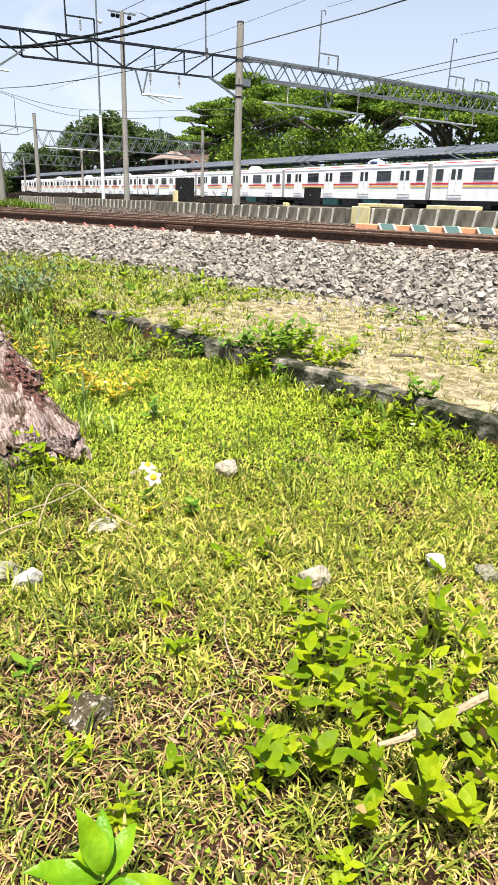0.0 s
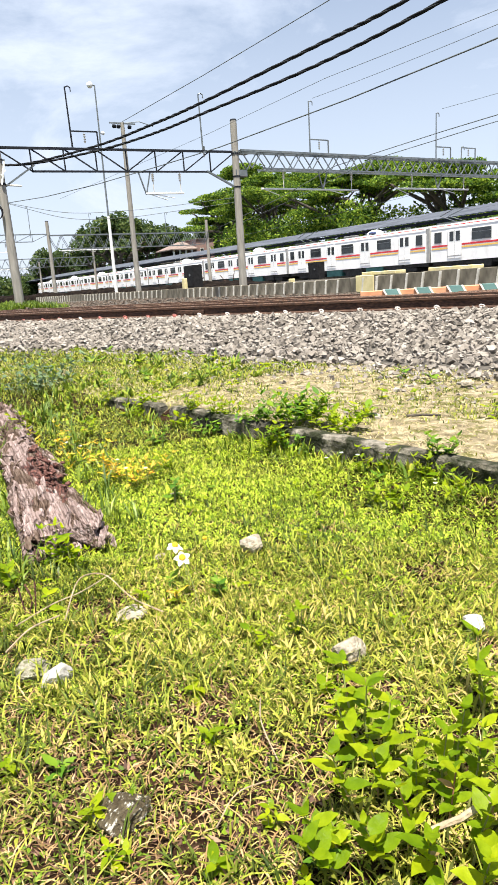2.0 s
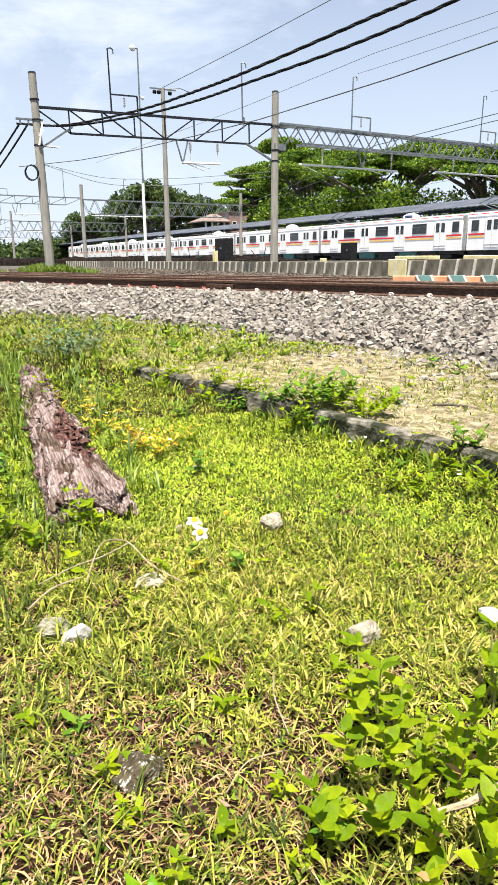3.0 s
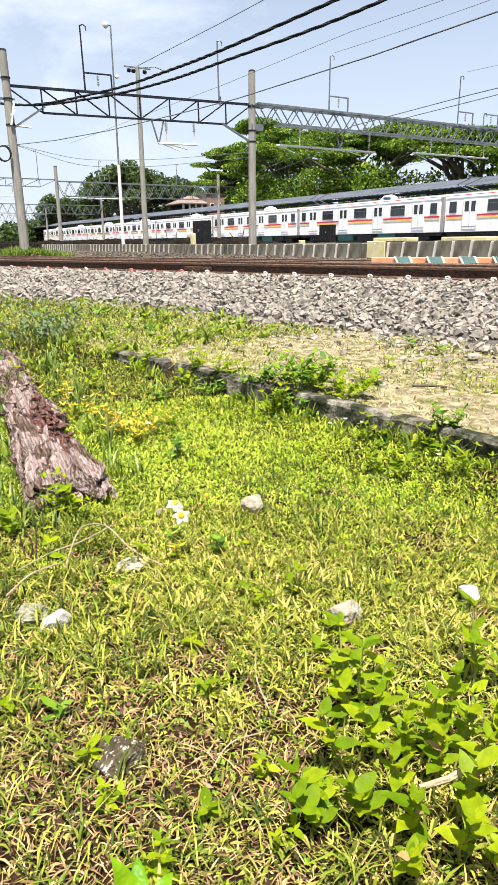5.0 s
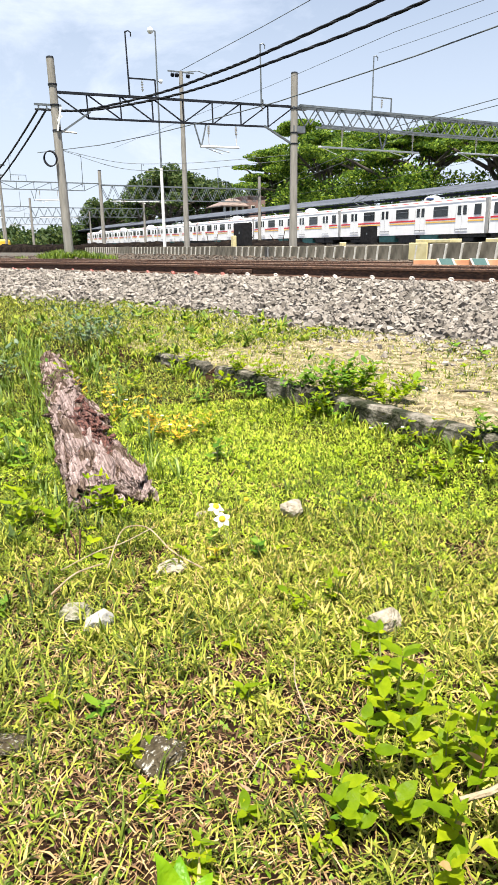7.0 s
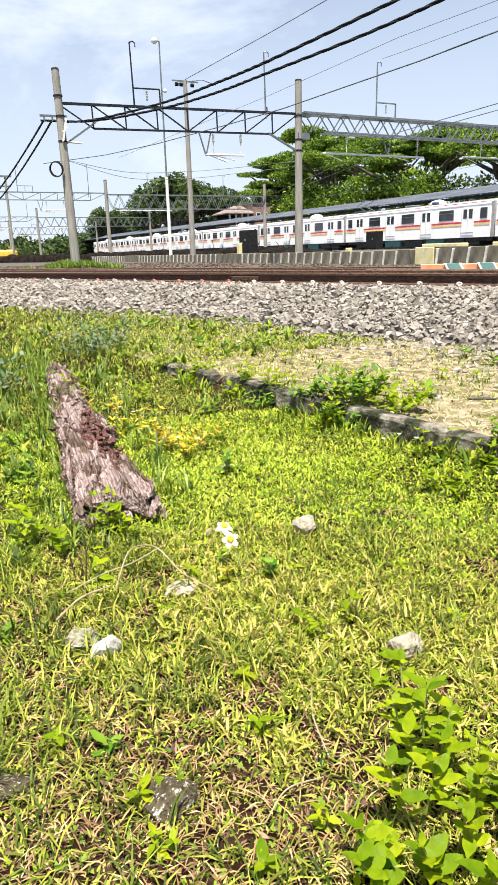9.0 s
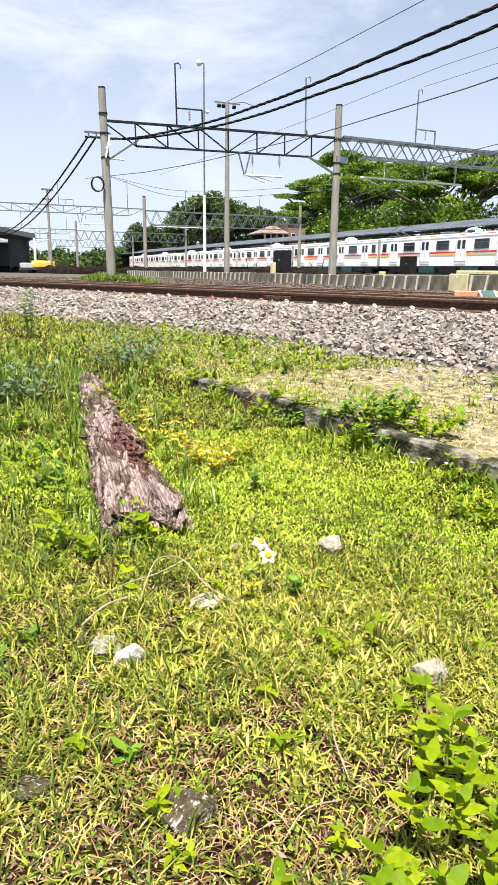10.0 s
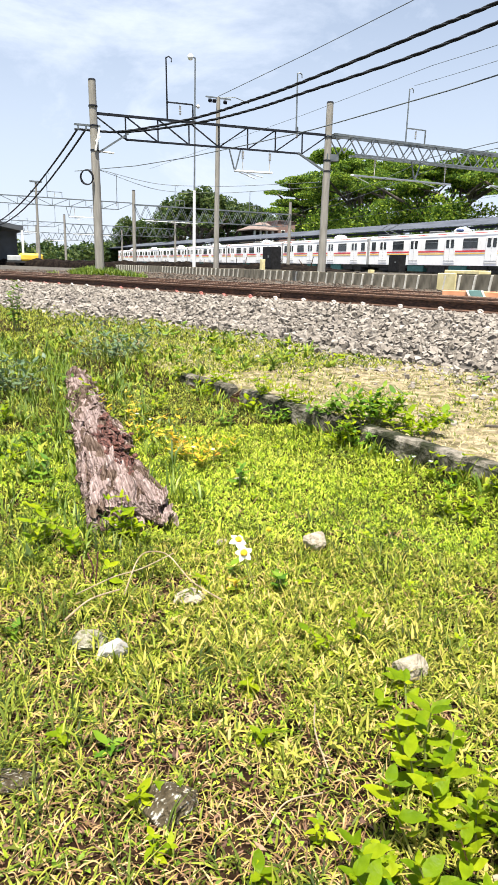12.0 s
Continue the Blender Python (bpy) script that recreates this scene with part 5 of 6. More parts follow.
# ---- flowers ----
def build_flowers():
    """Two white-petalled, yellow-centred flower heads on thin stems that sway."""
    made = []
    for x, y, z, yaw, tilt, k in ((0.648, 1.505, 0.12, 0.1, 0.35, 1.2), (0.630, 1.428, 0.118, -0.5, 0.75, 1.15)):
        f = thing("daisy_flower", "white-petalled daisy flower with a yellow centre on a thin stem", "flower", (x, y, 0.0), "flowers in the lawn")
        part("stem", tube(bmesh.new(), [(0.02, -0.06, 0.0), (0.012, -0.03, z * 0.55), (0, 0, z)], 0.0011, 5), STEM, f)
        head = Matrix.Translation((0, 0, z)) @ Matrix.Rotation(yaw, 4, "Z") @ Matrix.Rotation(tilt, 4, "X")
        bm = bmesh.new()
        bmesh.ops.create_icosphere(bm, subdivisions=2, radius=0.0092, matrix=head @ Matrix.Diagonal((1, 1, 0.75, 1)))
        part("flower_centre", bm, POLLEN, f, "yellow flower centre", True)
        pet = leaf_mesh("petal", 0.017 * k, 0.0125 * k, PETAL, 0.25, -0.1, 5)
        for i in range(5):
            share("petal", pet, f, head @ Matrix.Rotation(i * 1.257 + 0.3, 4, "Z") @ Matrix.Translation((0, 0.004, 0.0)) @ Matrix.Rotation(-0.25, 4, "X"))
        made.append(f)
    bud = thing("flower_bud", "yellow petal-less flower bud on a thin stem", "flower", (0.78, 1.59, 0.0), "flowers in the lawn")
    part("stem", tube(bmesh.new(), [(0, 0, 0), (0.004, 0, 0.05), (0, 0, 0.08)], 0.0011, 5), STEM, bud)
    bm = bmesh.new()
    bmesh.ops.create_icosphere(bm, subdivisions=2, radius=0.0065, matrix=Matrix.Translation((0, 0, 0.083)))
    part("flower_centre", bm, POLLEN, bud, "", True)
    rng = random.Random(3)
    pet = leaf_mesh("petal", 0.009, 0.007, PETAL, 0.2, -0.1, 4)
    for x, y in ((0.86, 2.5), (0.80, 2.8), (0.78, 2.95), (1.54, 1.93), (1.56, 1.86), (1.50, 1.97), (1.60, 1.52), (1.50, 1.42), (0.84, 2.35), (0.90, 2.3)):
        f = thing("small_white_flower", "small white wild flower among the weeds", "flower", (*on_lawn(x, y), 0.0), "small white flowers")
        z = rng.uniform(0.07, 0.11)
        part("stem", tube(bmesh.new(), [(0, 0, 0), (0.004, 0, z * 0.6), (0, 0, z)], 0.0012, 4), STEM, f)
        for i in range(5):
            share("petal", pet, f, Matrix.Translation((0, 0, z)) @ Matrix.Rotation(i * 1.257, 4, "Z") @ Matrix.Rotation(0.3, 4, "X"))
    return made


FLOWERS = build_flowers()


# ---- retaining wall of the yard ----
def build_wall():
    wl = thing("wall_yard", "low stained grey concrete retaining wall with pale ribs painted as sunlit panel edges", "wall", kind="structure")
    rng = random.Random(2)
    pm = [mesh_of("wall_panel", box(bmesh.new(), (0, 0, 0), (0.16, 0.70, 0.62 + 0.02 * k), bevel=0.012), WALL_CONC) for k in range(3)]
    # slanting pale ribs: sunlight on the panel edges, put into the colour
    bm = bmesh.new()
    box(bm, (0, 0, 0), (0.09, 0.075, 0.6), None, 0.01)
    for v in bm.verts:
        v.co.y -= v.co.z * 0.14
    rib = mesh_of("wall_joint", bm, LIT_EDGE)
    y = 6.0
    while y < 80:
        top = 0.65 + 0.10 * max(0.0, min(1.0, (21 - y) / 6))
        s = 0.72
        blank = 18.4 < y < 19.4
        o = share("wall_panel", rng.choice(pm), wl, Matrix.Translation((15.68 + rng.uniform(-0.012, 0.012), y, top - 0.31)) @ Matrix.Rotation(rng.uniform(-0.02, 0.02), 4, "Y"))
        if not blank and not (33 < y < 36 or 52 < y < 55):
            share("wall_joint", rib, wl, Matrix.Translation((15.595, y + 0.36, top - 0.30 + rng.uniform(-0.03, 0))) @ Matrix.Rotation(rng.uniform(-0.05, 0.05), 4, "X"))
        y += s
    bm = box(bmesh.new(), (15.585, 18.5, 0.46), (0.05, 0.95, 0.58), bevel=0.02)
    part("repair_patch", bm, YELLOW_CONC, wl, "pale cream repaired wall section")
    for y0, y1 in ((17.0, 18.9), (13.75, 15.7)):
        bm = box(bmesh.new(), (15.95, (y0 + y1) / 2, 0.80), (0.5, (y1 - y0) * 0.9, 0.12), bevel=0.02)
        solid("concrete_slab", bm, YELLOW_CONC, "faded pale yellow concrete slab on the wall", "slab", "slabs on the wall")
    for y, h, w in ((34.4, 0.62, 0.3), (23.8, 0.2, 0.22)):
        bm = box(bmesh.new(), (16.1, y, 0.60 + h / 2), (0.2, w, h), bevel=0.02)
        solid("marker_post", bm, YELLOW_CONC, "faded yellow concrete marker post behind the wall", "post", "marker posts")


build_wall()


def build_painted_beam():
    pb = thing("painted_beam", "low orange concrete beam with slanting teal blocks", "beam")
    a, b = Vector((7.82, 9.38, 0)), Vector((10.6, 6.6, 0))
    d = (b - a).normalized()
    m = Matrix.Translation((a + b) / 2 + Vector((0, 0, 0.36))) @ Matrix.Rotation(math.atan2(-d.x, d.y), 4, "Z")
    L = (b - a).length
    part("beam", box(bmesh.new(), (0, 0, 0), (0.16, L, 0.24), m, 0.01), ORANGE, pb)
    n = 7
    for i in range(n):
        y = L / 2 - 0.14 - i * (L - 0.2) / n
        for off, w, mt, lab in ((0, 0.2, TEAL, "slanting teal block"), (-0.12, 0.035, WHITE_EDGE, "white edge line"), (0.12, 0.035, WHITE_EDGE, "white edge line")):
            bm = bmesh.new()
            box(bm, (0.012, y + off, 0.006), (0.19, w, 0.248 + (0.004 if mt is WHITE_EDGE else 0)))
            for v in bm.verts:
                v.co.y += -v.co.z * 0.55
            bmesh.ops.transform(bm, matrix=m, verts=bm.verts)
            part("block" if mt is TEAL else "edge_line", bm, mt, pb, lab)
    part("edge_line", box(bmesh.new(), (0, L / 2 + 0.02, 0), (0.2, 0.05, 0.26), m), WHITE_EDGE, pb, "white edge line")


build_painted_beam()

# ---- overhead line: masts, portals, wires ----
YARD = 0.62


def concrete_mast(name, at, top, r0, r1, label, z0=None):
    z = float(land(at[0], at[1])) if z0 is None else z0
    t = thing(name, label, "mast", (at[0], at[1], z), "overhead line masts")
    h = top - z
    bm = rod(bmesh.new(), (0, 0, -0.15), (0, 0, h), r0, r1, 14)
    part("shaft", bm, POLE_CONC, t, smooth=False)
    part("cap", rod(bmesh.new(), (0, 0, h), (0, 0, h + 0.06), r1 * 1.04, r1 * 0.9, 14), STEEL_DARK, t, "dark cap")
    return t, z, h


def truss(parent, name, x0, x1, y, zb, zt, material, step, w, depth=0.0, post=True):
    """A lattice girder along x; depth > 0 makes it a box of two planes."""
    planes = [0.0] if depth == 0 else [-depth / 2, depth / 2]
    for dy in planes:
        part("top_chord", bar(bmesh.new(), (x0, dy, zt), (x1, dy, zt), w * 1.5), material, parent)
        part("bottom_chord", bar(bmesh.new(), (x0 + step, dy, zb), (x1 - step, dy, zb), w * 1.2), material, parent)
    n = max(2, int(round((x1 - x0) / step)))
    xs = [x0 + (x1 - x0) * i / n for i in range(n + 1)]
    mid = n // 2
    for i in range(n):
        for dy in planes:
            if depth == 0:
                lo, hi = (i, i + 1) if i >= mid else (i + 1, i)
                part("lattice_bar", bar(bmesh.new(), (xs[lo], dy, zb if 0 < lo < n else zt), (xs[hi], dy, zt), w * 0.8), material, parent)
            else:
                h = (xs[i] + xs[i + 1]) / 2
                part("lattice_bar", bar(bmesh.new(), (xs[i], dy, zt), (h, dy, zb), w * 0.7), material, parent)
                part("lattice_bar", bar(bmesh.new(), (h, dy, zb), (xs[i + 1], dy, zt), w * 0.7), material, parent)
        if post and 0 < i and depth == 0:
            part("lattice_bar", bar(bmesh.new(), (xs[i], 0, zb), (xs[i], 0, zt), w * 0.8), material, parent)
        elif depth:
            part("lattice_bar", bar(bmesh.new(), (xs[i], -depth / 2, zt), (xs[i], depth / 2, zt), w * 0.6), material, parent)


def arm_mast(parent, x, zt, top, side, arm_z, arm_end, material):
    """A thin upright on the girder with a side arm and an insulator."""
    bm = rod(bmesh.new(), (x, 0, zt), (x, 0, top), 0.036, 0.028, 6)
    tube(bm, [(x, 0, top - 0.02), (x + 0.12 * side, 0, top + 0.03), (x + 0.22 * side, 0, top - 0.03), (x + 0.22 * side, 0, top - 0.16)], 0.025, 5)
    part("upright", bm, material, parent)
    bm = bar(bmesh.new(), (x, 0, arm_z), (arm_end, 0, arm_z), 0.05)
    bar(bm, (arm_end, 0, arm_z), (arm_end, 0, zt), 0.05)
    part("side_arm", bm, material, parent)
    mx = (x + arm_end) / 2
    bm = bmesh.new()
    for k in range(4):
        rod(bm, (mx, 0, arm_z - 0.1 - 0.09 * k), (mx, 0, arm_z - 0.15 - 0.09 * k), 0.055, 0.03, 7)
    rod(bm, (mx, 0, arm_z), (mx, 0, arm_z - 0.45), 0.012, n=5)
    part("insulator", bm, INSUL, parent, "pale insulator string")


def v_hanger(parent, x, zb, low, bar_z, x0, x1, material):
    bm = bar(bmesh.new(), (x - 0.27, 0, zb), (x, 0, low), 0.05)
    bar(bm, (x + 0.27, 0, zb), (x, 0, low), 0.05)
    part("hanger", bm, material, parent)
    if x1 > x0:
        bm = rod(bmesh.new(), (x0, 0, bar_z), (x1, 0, bar_z), 0.045, n=7)
        part("registration_bar", bm, STEEL_WHITE, parent, "white registration bar")
        for xx in (x0 + (x1 - x0) * 0.22, x0 + (x1 - x0) * 0.93):
            bm = rod(bmesh.new(), (xx, 0, zb), (xx, 0, bar_z), 0.02, n=5)
            for k in range(4):
                rod(bm, (xx, 0, zb - 0.1 - 0.08 * k), (xx, 0, zb - 0.15 - 0.08 * k), 0.07, 0.035, 7)
            part("insulator", bm, INSUL, parent, "pale insulator string")
        part("steady_arm", rod(bmesh.new(), (x0 + 0.2, 0, bar_z - 0.03), (x0 + 1.0, 0, bar_z - 0.28), 0.02, n=5), STEEL_WHITE, parent)
        part("steady_arm", rod(bmesh.new(), (x + 0.4, 0, bar_z - 0.03), (x + 1.3, 0, bar_z - 0.2), 0.02, n=5), STEEL_WHITE, parent)


def build_portals():
    # first portal, across the near tracks
    ml, z, h = concrete_mast("overhead_mast", (5.80, 28.0), 7.46, 0.185, 0.14, "grey concrete overhead-line mast with a coiled cable hung on it", z0=0.48)
    ml.rotation_euler.y = radians(-0.8)
    bm = bmesh.new()
    bar(bm, (-0.75, 0, 5.88 - z), (0.25, 0, 5.88 - z), 0.07)
    bar(bm, (-0.6, 0, 5.88 - z), (-0.6, 0, 5.70 - z), 0.05)
    bar(bm, (-0.3, 0, 5.88 - z), (-0.3, 0, 5.70 - z), 0.05)
    part("cross_arm", bm, STEEL_GREY, ml)
    bm = bmesh.new()
    loop = [(-0.40 + 0.235 * math.cos(a), -0.22, 3.98 - z + 0.265 * math.sin(a)) for a in [k * math.pi / 12 for k in range(25)]]
    for o in (0, 0.025, -0.02):
        tube(bm, [(x * 1 + o, yy + o, zz + o * 0.6) for x, yy, zz in loop], 0.022, 6)
    part("cable_coil", bm, CABLE, ml, "black coil of spare cable")
    for zz in (5.0, 5.88, 6.58):
        part("band", rod(bmesh.new(), (0, 0, zz - z - 0.03), (0, 0, zz - z + 0.03), 0.172, n=14), STEEL_DARK, ml)
    bm = bar(bmesh.new(), (0.12, 0, 4.92 - z), (1.35, 0, 5.72 - z), 0.07)
    part("brace", bm, STEEL_GREY, ml)
    bm = bar(bmesh.new(), (-0.02, -0.2, 4.97 - z), (0.18, -0.2, 5.8 - z), 0.06)
    bar(bm, (0.0, -0.2, 5.3 - z), (0.2, -0.2, 5.5 - z), 0.05)
    part("brace", bm, STEEL_WHITE, ml, "white strut")
    bm = rod(bmesh.new(), (0.1, 0, 5.0 - z), (0.75, 0, 4.95 - z), 0.05, 0.03, 7)
    part("insulator", bm, INSUL, ml)
    mm, z, h = concrete_mast("overhead_mast", (16.16, 28.0), 7.86, 0.19, 0.15, "grey concrete overhead-line mast behind the low wall", z0=YARD)
    part("brace", bar(bmesh.new(), (-0.12, 0, 5.05 - z), (-1.5, 0, 5.7 - z), 0.08), STEEL_GREY, mm)
    bm = box(bmesh.new(), (0.25, 0, 6.5 - z), (0.75, 0.3, 0.1))
    box(bm, (0.2, 0, 5.64 - z), (0.6, 0.3, 0.28))
    part("bracket", bm, STEEL_GREY, mm, "pale grey girder bracket")
    for zz in (5.05, 5.5, 6.48):
        part("band", rod(bmesh.new(), (0, 0, zz - z - 0.03), (0, 0, zz - z + 0.03), 0.178, n=14), STEEL_DARK, mm)
    mr, z, h = concrete_mast("overhead_mast", (42.4, 28.0), 7.8, 0.19, 0.15, "grey concrete overhead-line mast in the yard", z0=YARD)
    g1 = thing("portal_girder", "dark lattice girder spanning two concrete masts", "girder", (0, 28.0, 0))
    truss(g1, "girder", 5.65, 16.15, 28, 5.7, 6.55, STEEL_DARK, 1.31, 0.06)
    g1.matrix_basis = Matrix.Translation((16.15, 28.0, 6.5)) @ Matrix.Rotation(-0.021, 4, "Y") @ Matrix.Translation((-16.15, 0, -6.5))
    arm_mast(g1, 8.68, 6.58, 8.82, 1, 7.21, 9.77, STEEL_DARK)
    arm_mast(g1, 14.53, 6.58, 8.87, 1, 6.75, 14.6, STEEL_GREY)
    v_hanger(g1, 11.63, 5.7, 4.78, 4.82, 11.6, 13.4, STEEL_GREY)
    g2 = thing("portal_girder", "pale grey box lattice girder over the yard tracks", "girder", (0, 28.0, 0))
    truss(g2, "girder", 16.3, 42.25, 28, 5.84, 6.58, STEEL_GREY, 1.15, 0.06, 0.5)
    for x in (20.35, 28.75):
        arm_mast(g2, x, 6.62, 8.95, 1, 7.27, x + 1.1, STEEL_GREY)
    arm_mast(g2, 30.7, 6.62, 7.34, 1, 7.3, 31.8, STEEL_GREY)
    v_hanger(g2, 21.05, 5.84, 4.96, 4.99, 17.45, 23.25, STEEL_GREY)
    v_hanger(g2, 28.9, 5.84, 5.08, 5.1, 25.75, 31.3, STEEL_GREY)
    # second and further portals
    for y, xs, k in ((70.0, (2.0, 18.1, 36.0), 1.0), (112.0, (2.0, 17.8, 36.0), 1.0), (150.0, (1.0, 18.0, 36.0), 1.0)):
        for x in xs:
            concrete_mast("overhead_mast", (x, y), 7.93, 0.2, 0.16, "grey concrete overhead-line mast further down the yard", z0=0.4 if x < 15 else YARD)
        ga = thing("portal_girder", "far dark lattice girder over the running lines", "girder", (0, y, 0), "far girders")
        truss(ga, "girder", xs[0], xs[1], y, 6.03, 6.73, STEEL_GREY, 1.6, 0.065)
        arm_mast(ga, 9.6, 6.73, 9.0, 1, 7.3, 11.0, STEEL_GREY)
        arm_mast(ga, 16.38, 6.73, 9.3, -1, 6.8, 16.3, STEEL_GREY)
        v_hanger(ga, 11.6, 6.03, 5.0, 5.1, 11.6, 14.0, STEEL_GREY)
        gb = thing("portal_girder", "far pale lattice girder over the yard tracks", "girder", (0, y, 0), "far girders")
        truss(gb, "girder", xs[1], xs[2], y, 5.25, 6.6, STEEL_GREY, 1.3, 0.065, 0.5)
        v_hanger(gb, 21.5, 5.25, 4.8, 5.1, 19.0, 25.0, STEEL_GREY)
        for x in (22.5, 31.0):
            arm_mast(gb, x, 6.6, 8.7, 1, 7.3, x + 1.0, STEEL_GREY)
    # slim masts and floodlight poles
    for x, y, top, r, mt, lab in ((10.8, 88, 9.6, 0.16, POLE_CONC, "far concrete floodlight pole beside the tracks"), (12.2, 100, 9.6, 0.14, STEEL_GREY, "far steel pole beside the tracks"),
                                  (6.4, 128, 10.0, 0.2, STEEL_GREY, "far steel floodlight pole")):
        t = thing("lamp_pole", lab, "lamp post", (x, y, 0.4))
        part("shaft", rod(bmesh.new(), (0, 0, -0.1), (0, 0, top), r, r * 0.7, 8), mt, t)
        part("lamp_head", box(bmesh.new(), (0, 0, top), (1.4, 0.3, 0.18)), STEEL_GREY, t)
    t = thing("floodlight_pole", "tall grey concrete pole with floodlights on top", "lamp post", (17.5, 45.1, YARD))
    h = 11.6 - YARD
    part("shaft", rod(bmesh.new(), (0, 0, -0.1), (0, 0, h), 0.2, 0.13, 12), POLE_CONC, t)
    part("crossbar", bar(bmesh.new(), (-0.9, 0, h - 0.05), (0.9, 0, h - 0.05), 0.08), STEEL_GREY, t)
    for x, s in ((-0.62, -1), (-0.32, -1), (0.45, 1)):
        m = Matrix.Translation((x, -0.1, h - 0.28)) @ Matrix.Rotation(0.5, 4, "X")
        part("floodlight", box(bmesh.new(), (0, 0, 0), (0.24, 0.16, 0.22), m, 0.03), STEEL_DARK, t, "dark floodlight")
    part("side_arm", tube(bmesh.new(), [(0, 0, h - 0.05), (1.2, 0, h + 0.12), (2.2, 0, h - 0.12)], 0.03, 5), STEEL_GREY, t)
    t = thing("lamp_mast", "slim white steel mast with a round lamp on top", "lamp post", (17.3, 49.2, YARD))
    h = 14.9 - YARD
    part("lower_tube", rod(bmesh.new(), (0, 0, -0.1), (0, 0, 5.5), 0.13, 0.11, 8), STEEL_WHITE, t)
    part("upper_tube", rod(bmesh.new(), (0, 0, 5.5), (0, 0, h), 0.07, 0.05, 8), STEEL_GREY, t)
    for zz, r in ((h, 0.22), (h - 3.1, 0.14)):
        bm = bmesh.new()
        bmesh.ops.create_icosphere(bm, subdivisions=2, radius=r, matrix=Matrix.Translation((-0.35 if r > 0.2 else 0.25, 0, zz)))
        part("lamp_globe", bm, LAMP_GLASS, t, "white globe lamp", True)
        part("lamp_bracket", rod(bmesh.new(), (0, 0, zz), (-0.35 if r > 0.2 else 0.25, 0, zz), 0.04, n=5), STEEL_GREY, t)


build_portals()


def wire(name, pts, r, label, material=None, n=5):
    return solid(name, tube(bmesh.new(), pts, r, n), material or WIRE, label, "cable")


def build_wires():
    # a pair of thick twisted cables over the near side
    for line in ([(5.1, 28.6, 5.80), (6.8, 28.1, 5.80), (8.47, 24.33, 5.80), (9.12, 20.9, 5.775), (9.51, 18.07, 5.77), (10.22, 13.75, 5.935), (10.73, 10.9, 6.10), (11.6, 4.0, 6.7)],
                 [(5.4, 28.7, 5.83), (7.07, 28.3, 5.84), (8.67, 24.9, 5.75), (9.73, 22.36, 5.83), (10.33, 19.68, 5.895), (11.01, 14.83, 5.905), (11.43, 10.86, 6.07), (12.2, 4.0, 6.6)]):
        tw = curved(line, 9)
        w = thing("twisted_cable", "thick black twisted overhead cable", "cable", (0, 0, 0), "overhead cables")
        for ph in (0.0, 2.09, 4.19):
            bm = bmesh.new()
            fine = []
            for i in range(241):
                u = i / 240 * (len(tw) - 1)
                j = min(int(u), len(tw) - 2)
                p = tw[j].lerp(tw[j + 1], u - j)
                g = i * 0.42 + ph
                fine.append(p + Vector((0.022 * math.cos(g), 0, 0.022 * math.sin(g))))
            tube(bm, fine, 0.024, 5)
            part("strand", bm, CABLE, w)
    for x, k in ((5.1, 0.0), (5.4, 0.6)):
        w = thing("twisted_cable", "thick black overhead cable sagging away from the mast", "cable", (0, 0, 0), "overhead cables")
        part("strand", tube(bmesh.new(), sag((x, 28, 5.7), (x - 2.4 + k, 85, 5.2), 1.9, 40), 0.04, 5), CABLE, w)
    wire("overhead_wire", [(17.5, 45.1, 11.65), (18.82, 35.7, 12.0), (19.2, 23.7, 11.88), (19.5, 5, 12.6)], 0.02, "thin dark wire from the floodlight pole")
    wire("overhead_wire", [(11.3, 40, 6.1), (12.05, 22.6, 6.02), (12.28, 16, 6.07), (12.9, 12.2, 6.11), (14.2, 4, 6.2)], 0.007, "thin messenger wire over the tracks")
    wire("overhead_wire", [(5.9, 33.5, 4.86), (8.0, 30.5, 4.91), (9.4, 27.8, 5.02), (10.4, 23.5, 5.03), (11.0, 20, 5.015), (11.4, 14, 4.98), (11.55, 10, 5.0), (11.7, 0, 5.1)], 0.017, "dark contact wire over the tracks")
    for x, z in ((16.8, 4.94), (18.5, 5.18)):
        wire("overhead_wire", [(x + 8.0, 46, z), (x + 3.2, 30, z), (x + 0.3, 22, z), (x - 0.05, 16, z), (x - 0.2, -4, z)], 0.014, "dark contact wire over the yard tracks")
    for line in ([(5.9, 28, 4.32), (8.23, 28, 3.96), (10.71, 28, 4.04), (12.54, 28, 4.2), (16.1, 28, 4.6)], [(5.9, 28, 4.3), (8.23, 28, 3.74), (10.71, 28, 3.77), (12.81, 28, 3.99), (16.1, 28, 4.4)]):
        wire("overhead_wire", curved(line, 8), 0.010, "thin overhead wire between the masts")
    for a, b, d in (((29.3, 28, 5.2), (30, 112, 5.3), 0.7), ((20.6, 28, 9.1), (20.2, -10, 9.2), 0.5), ((29.2, 28, 9.2), (28.6, -10, 9.2), 0.5)):
        wire("overhead_wire", sag(a, b, d), 0.010, "thin overhead wire between the masts")


build_wires()


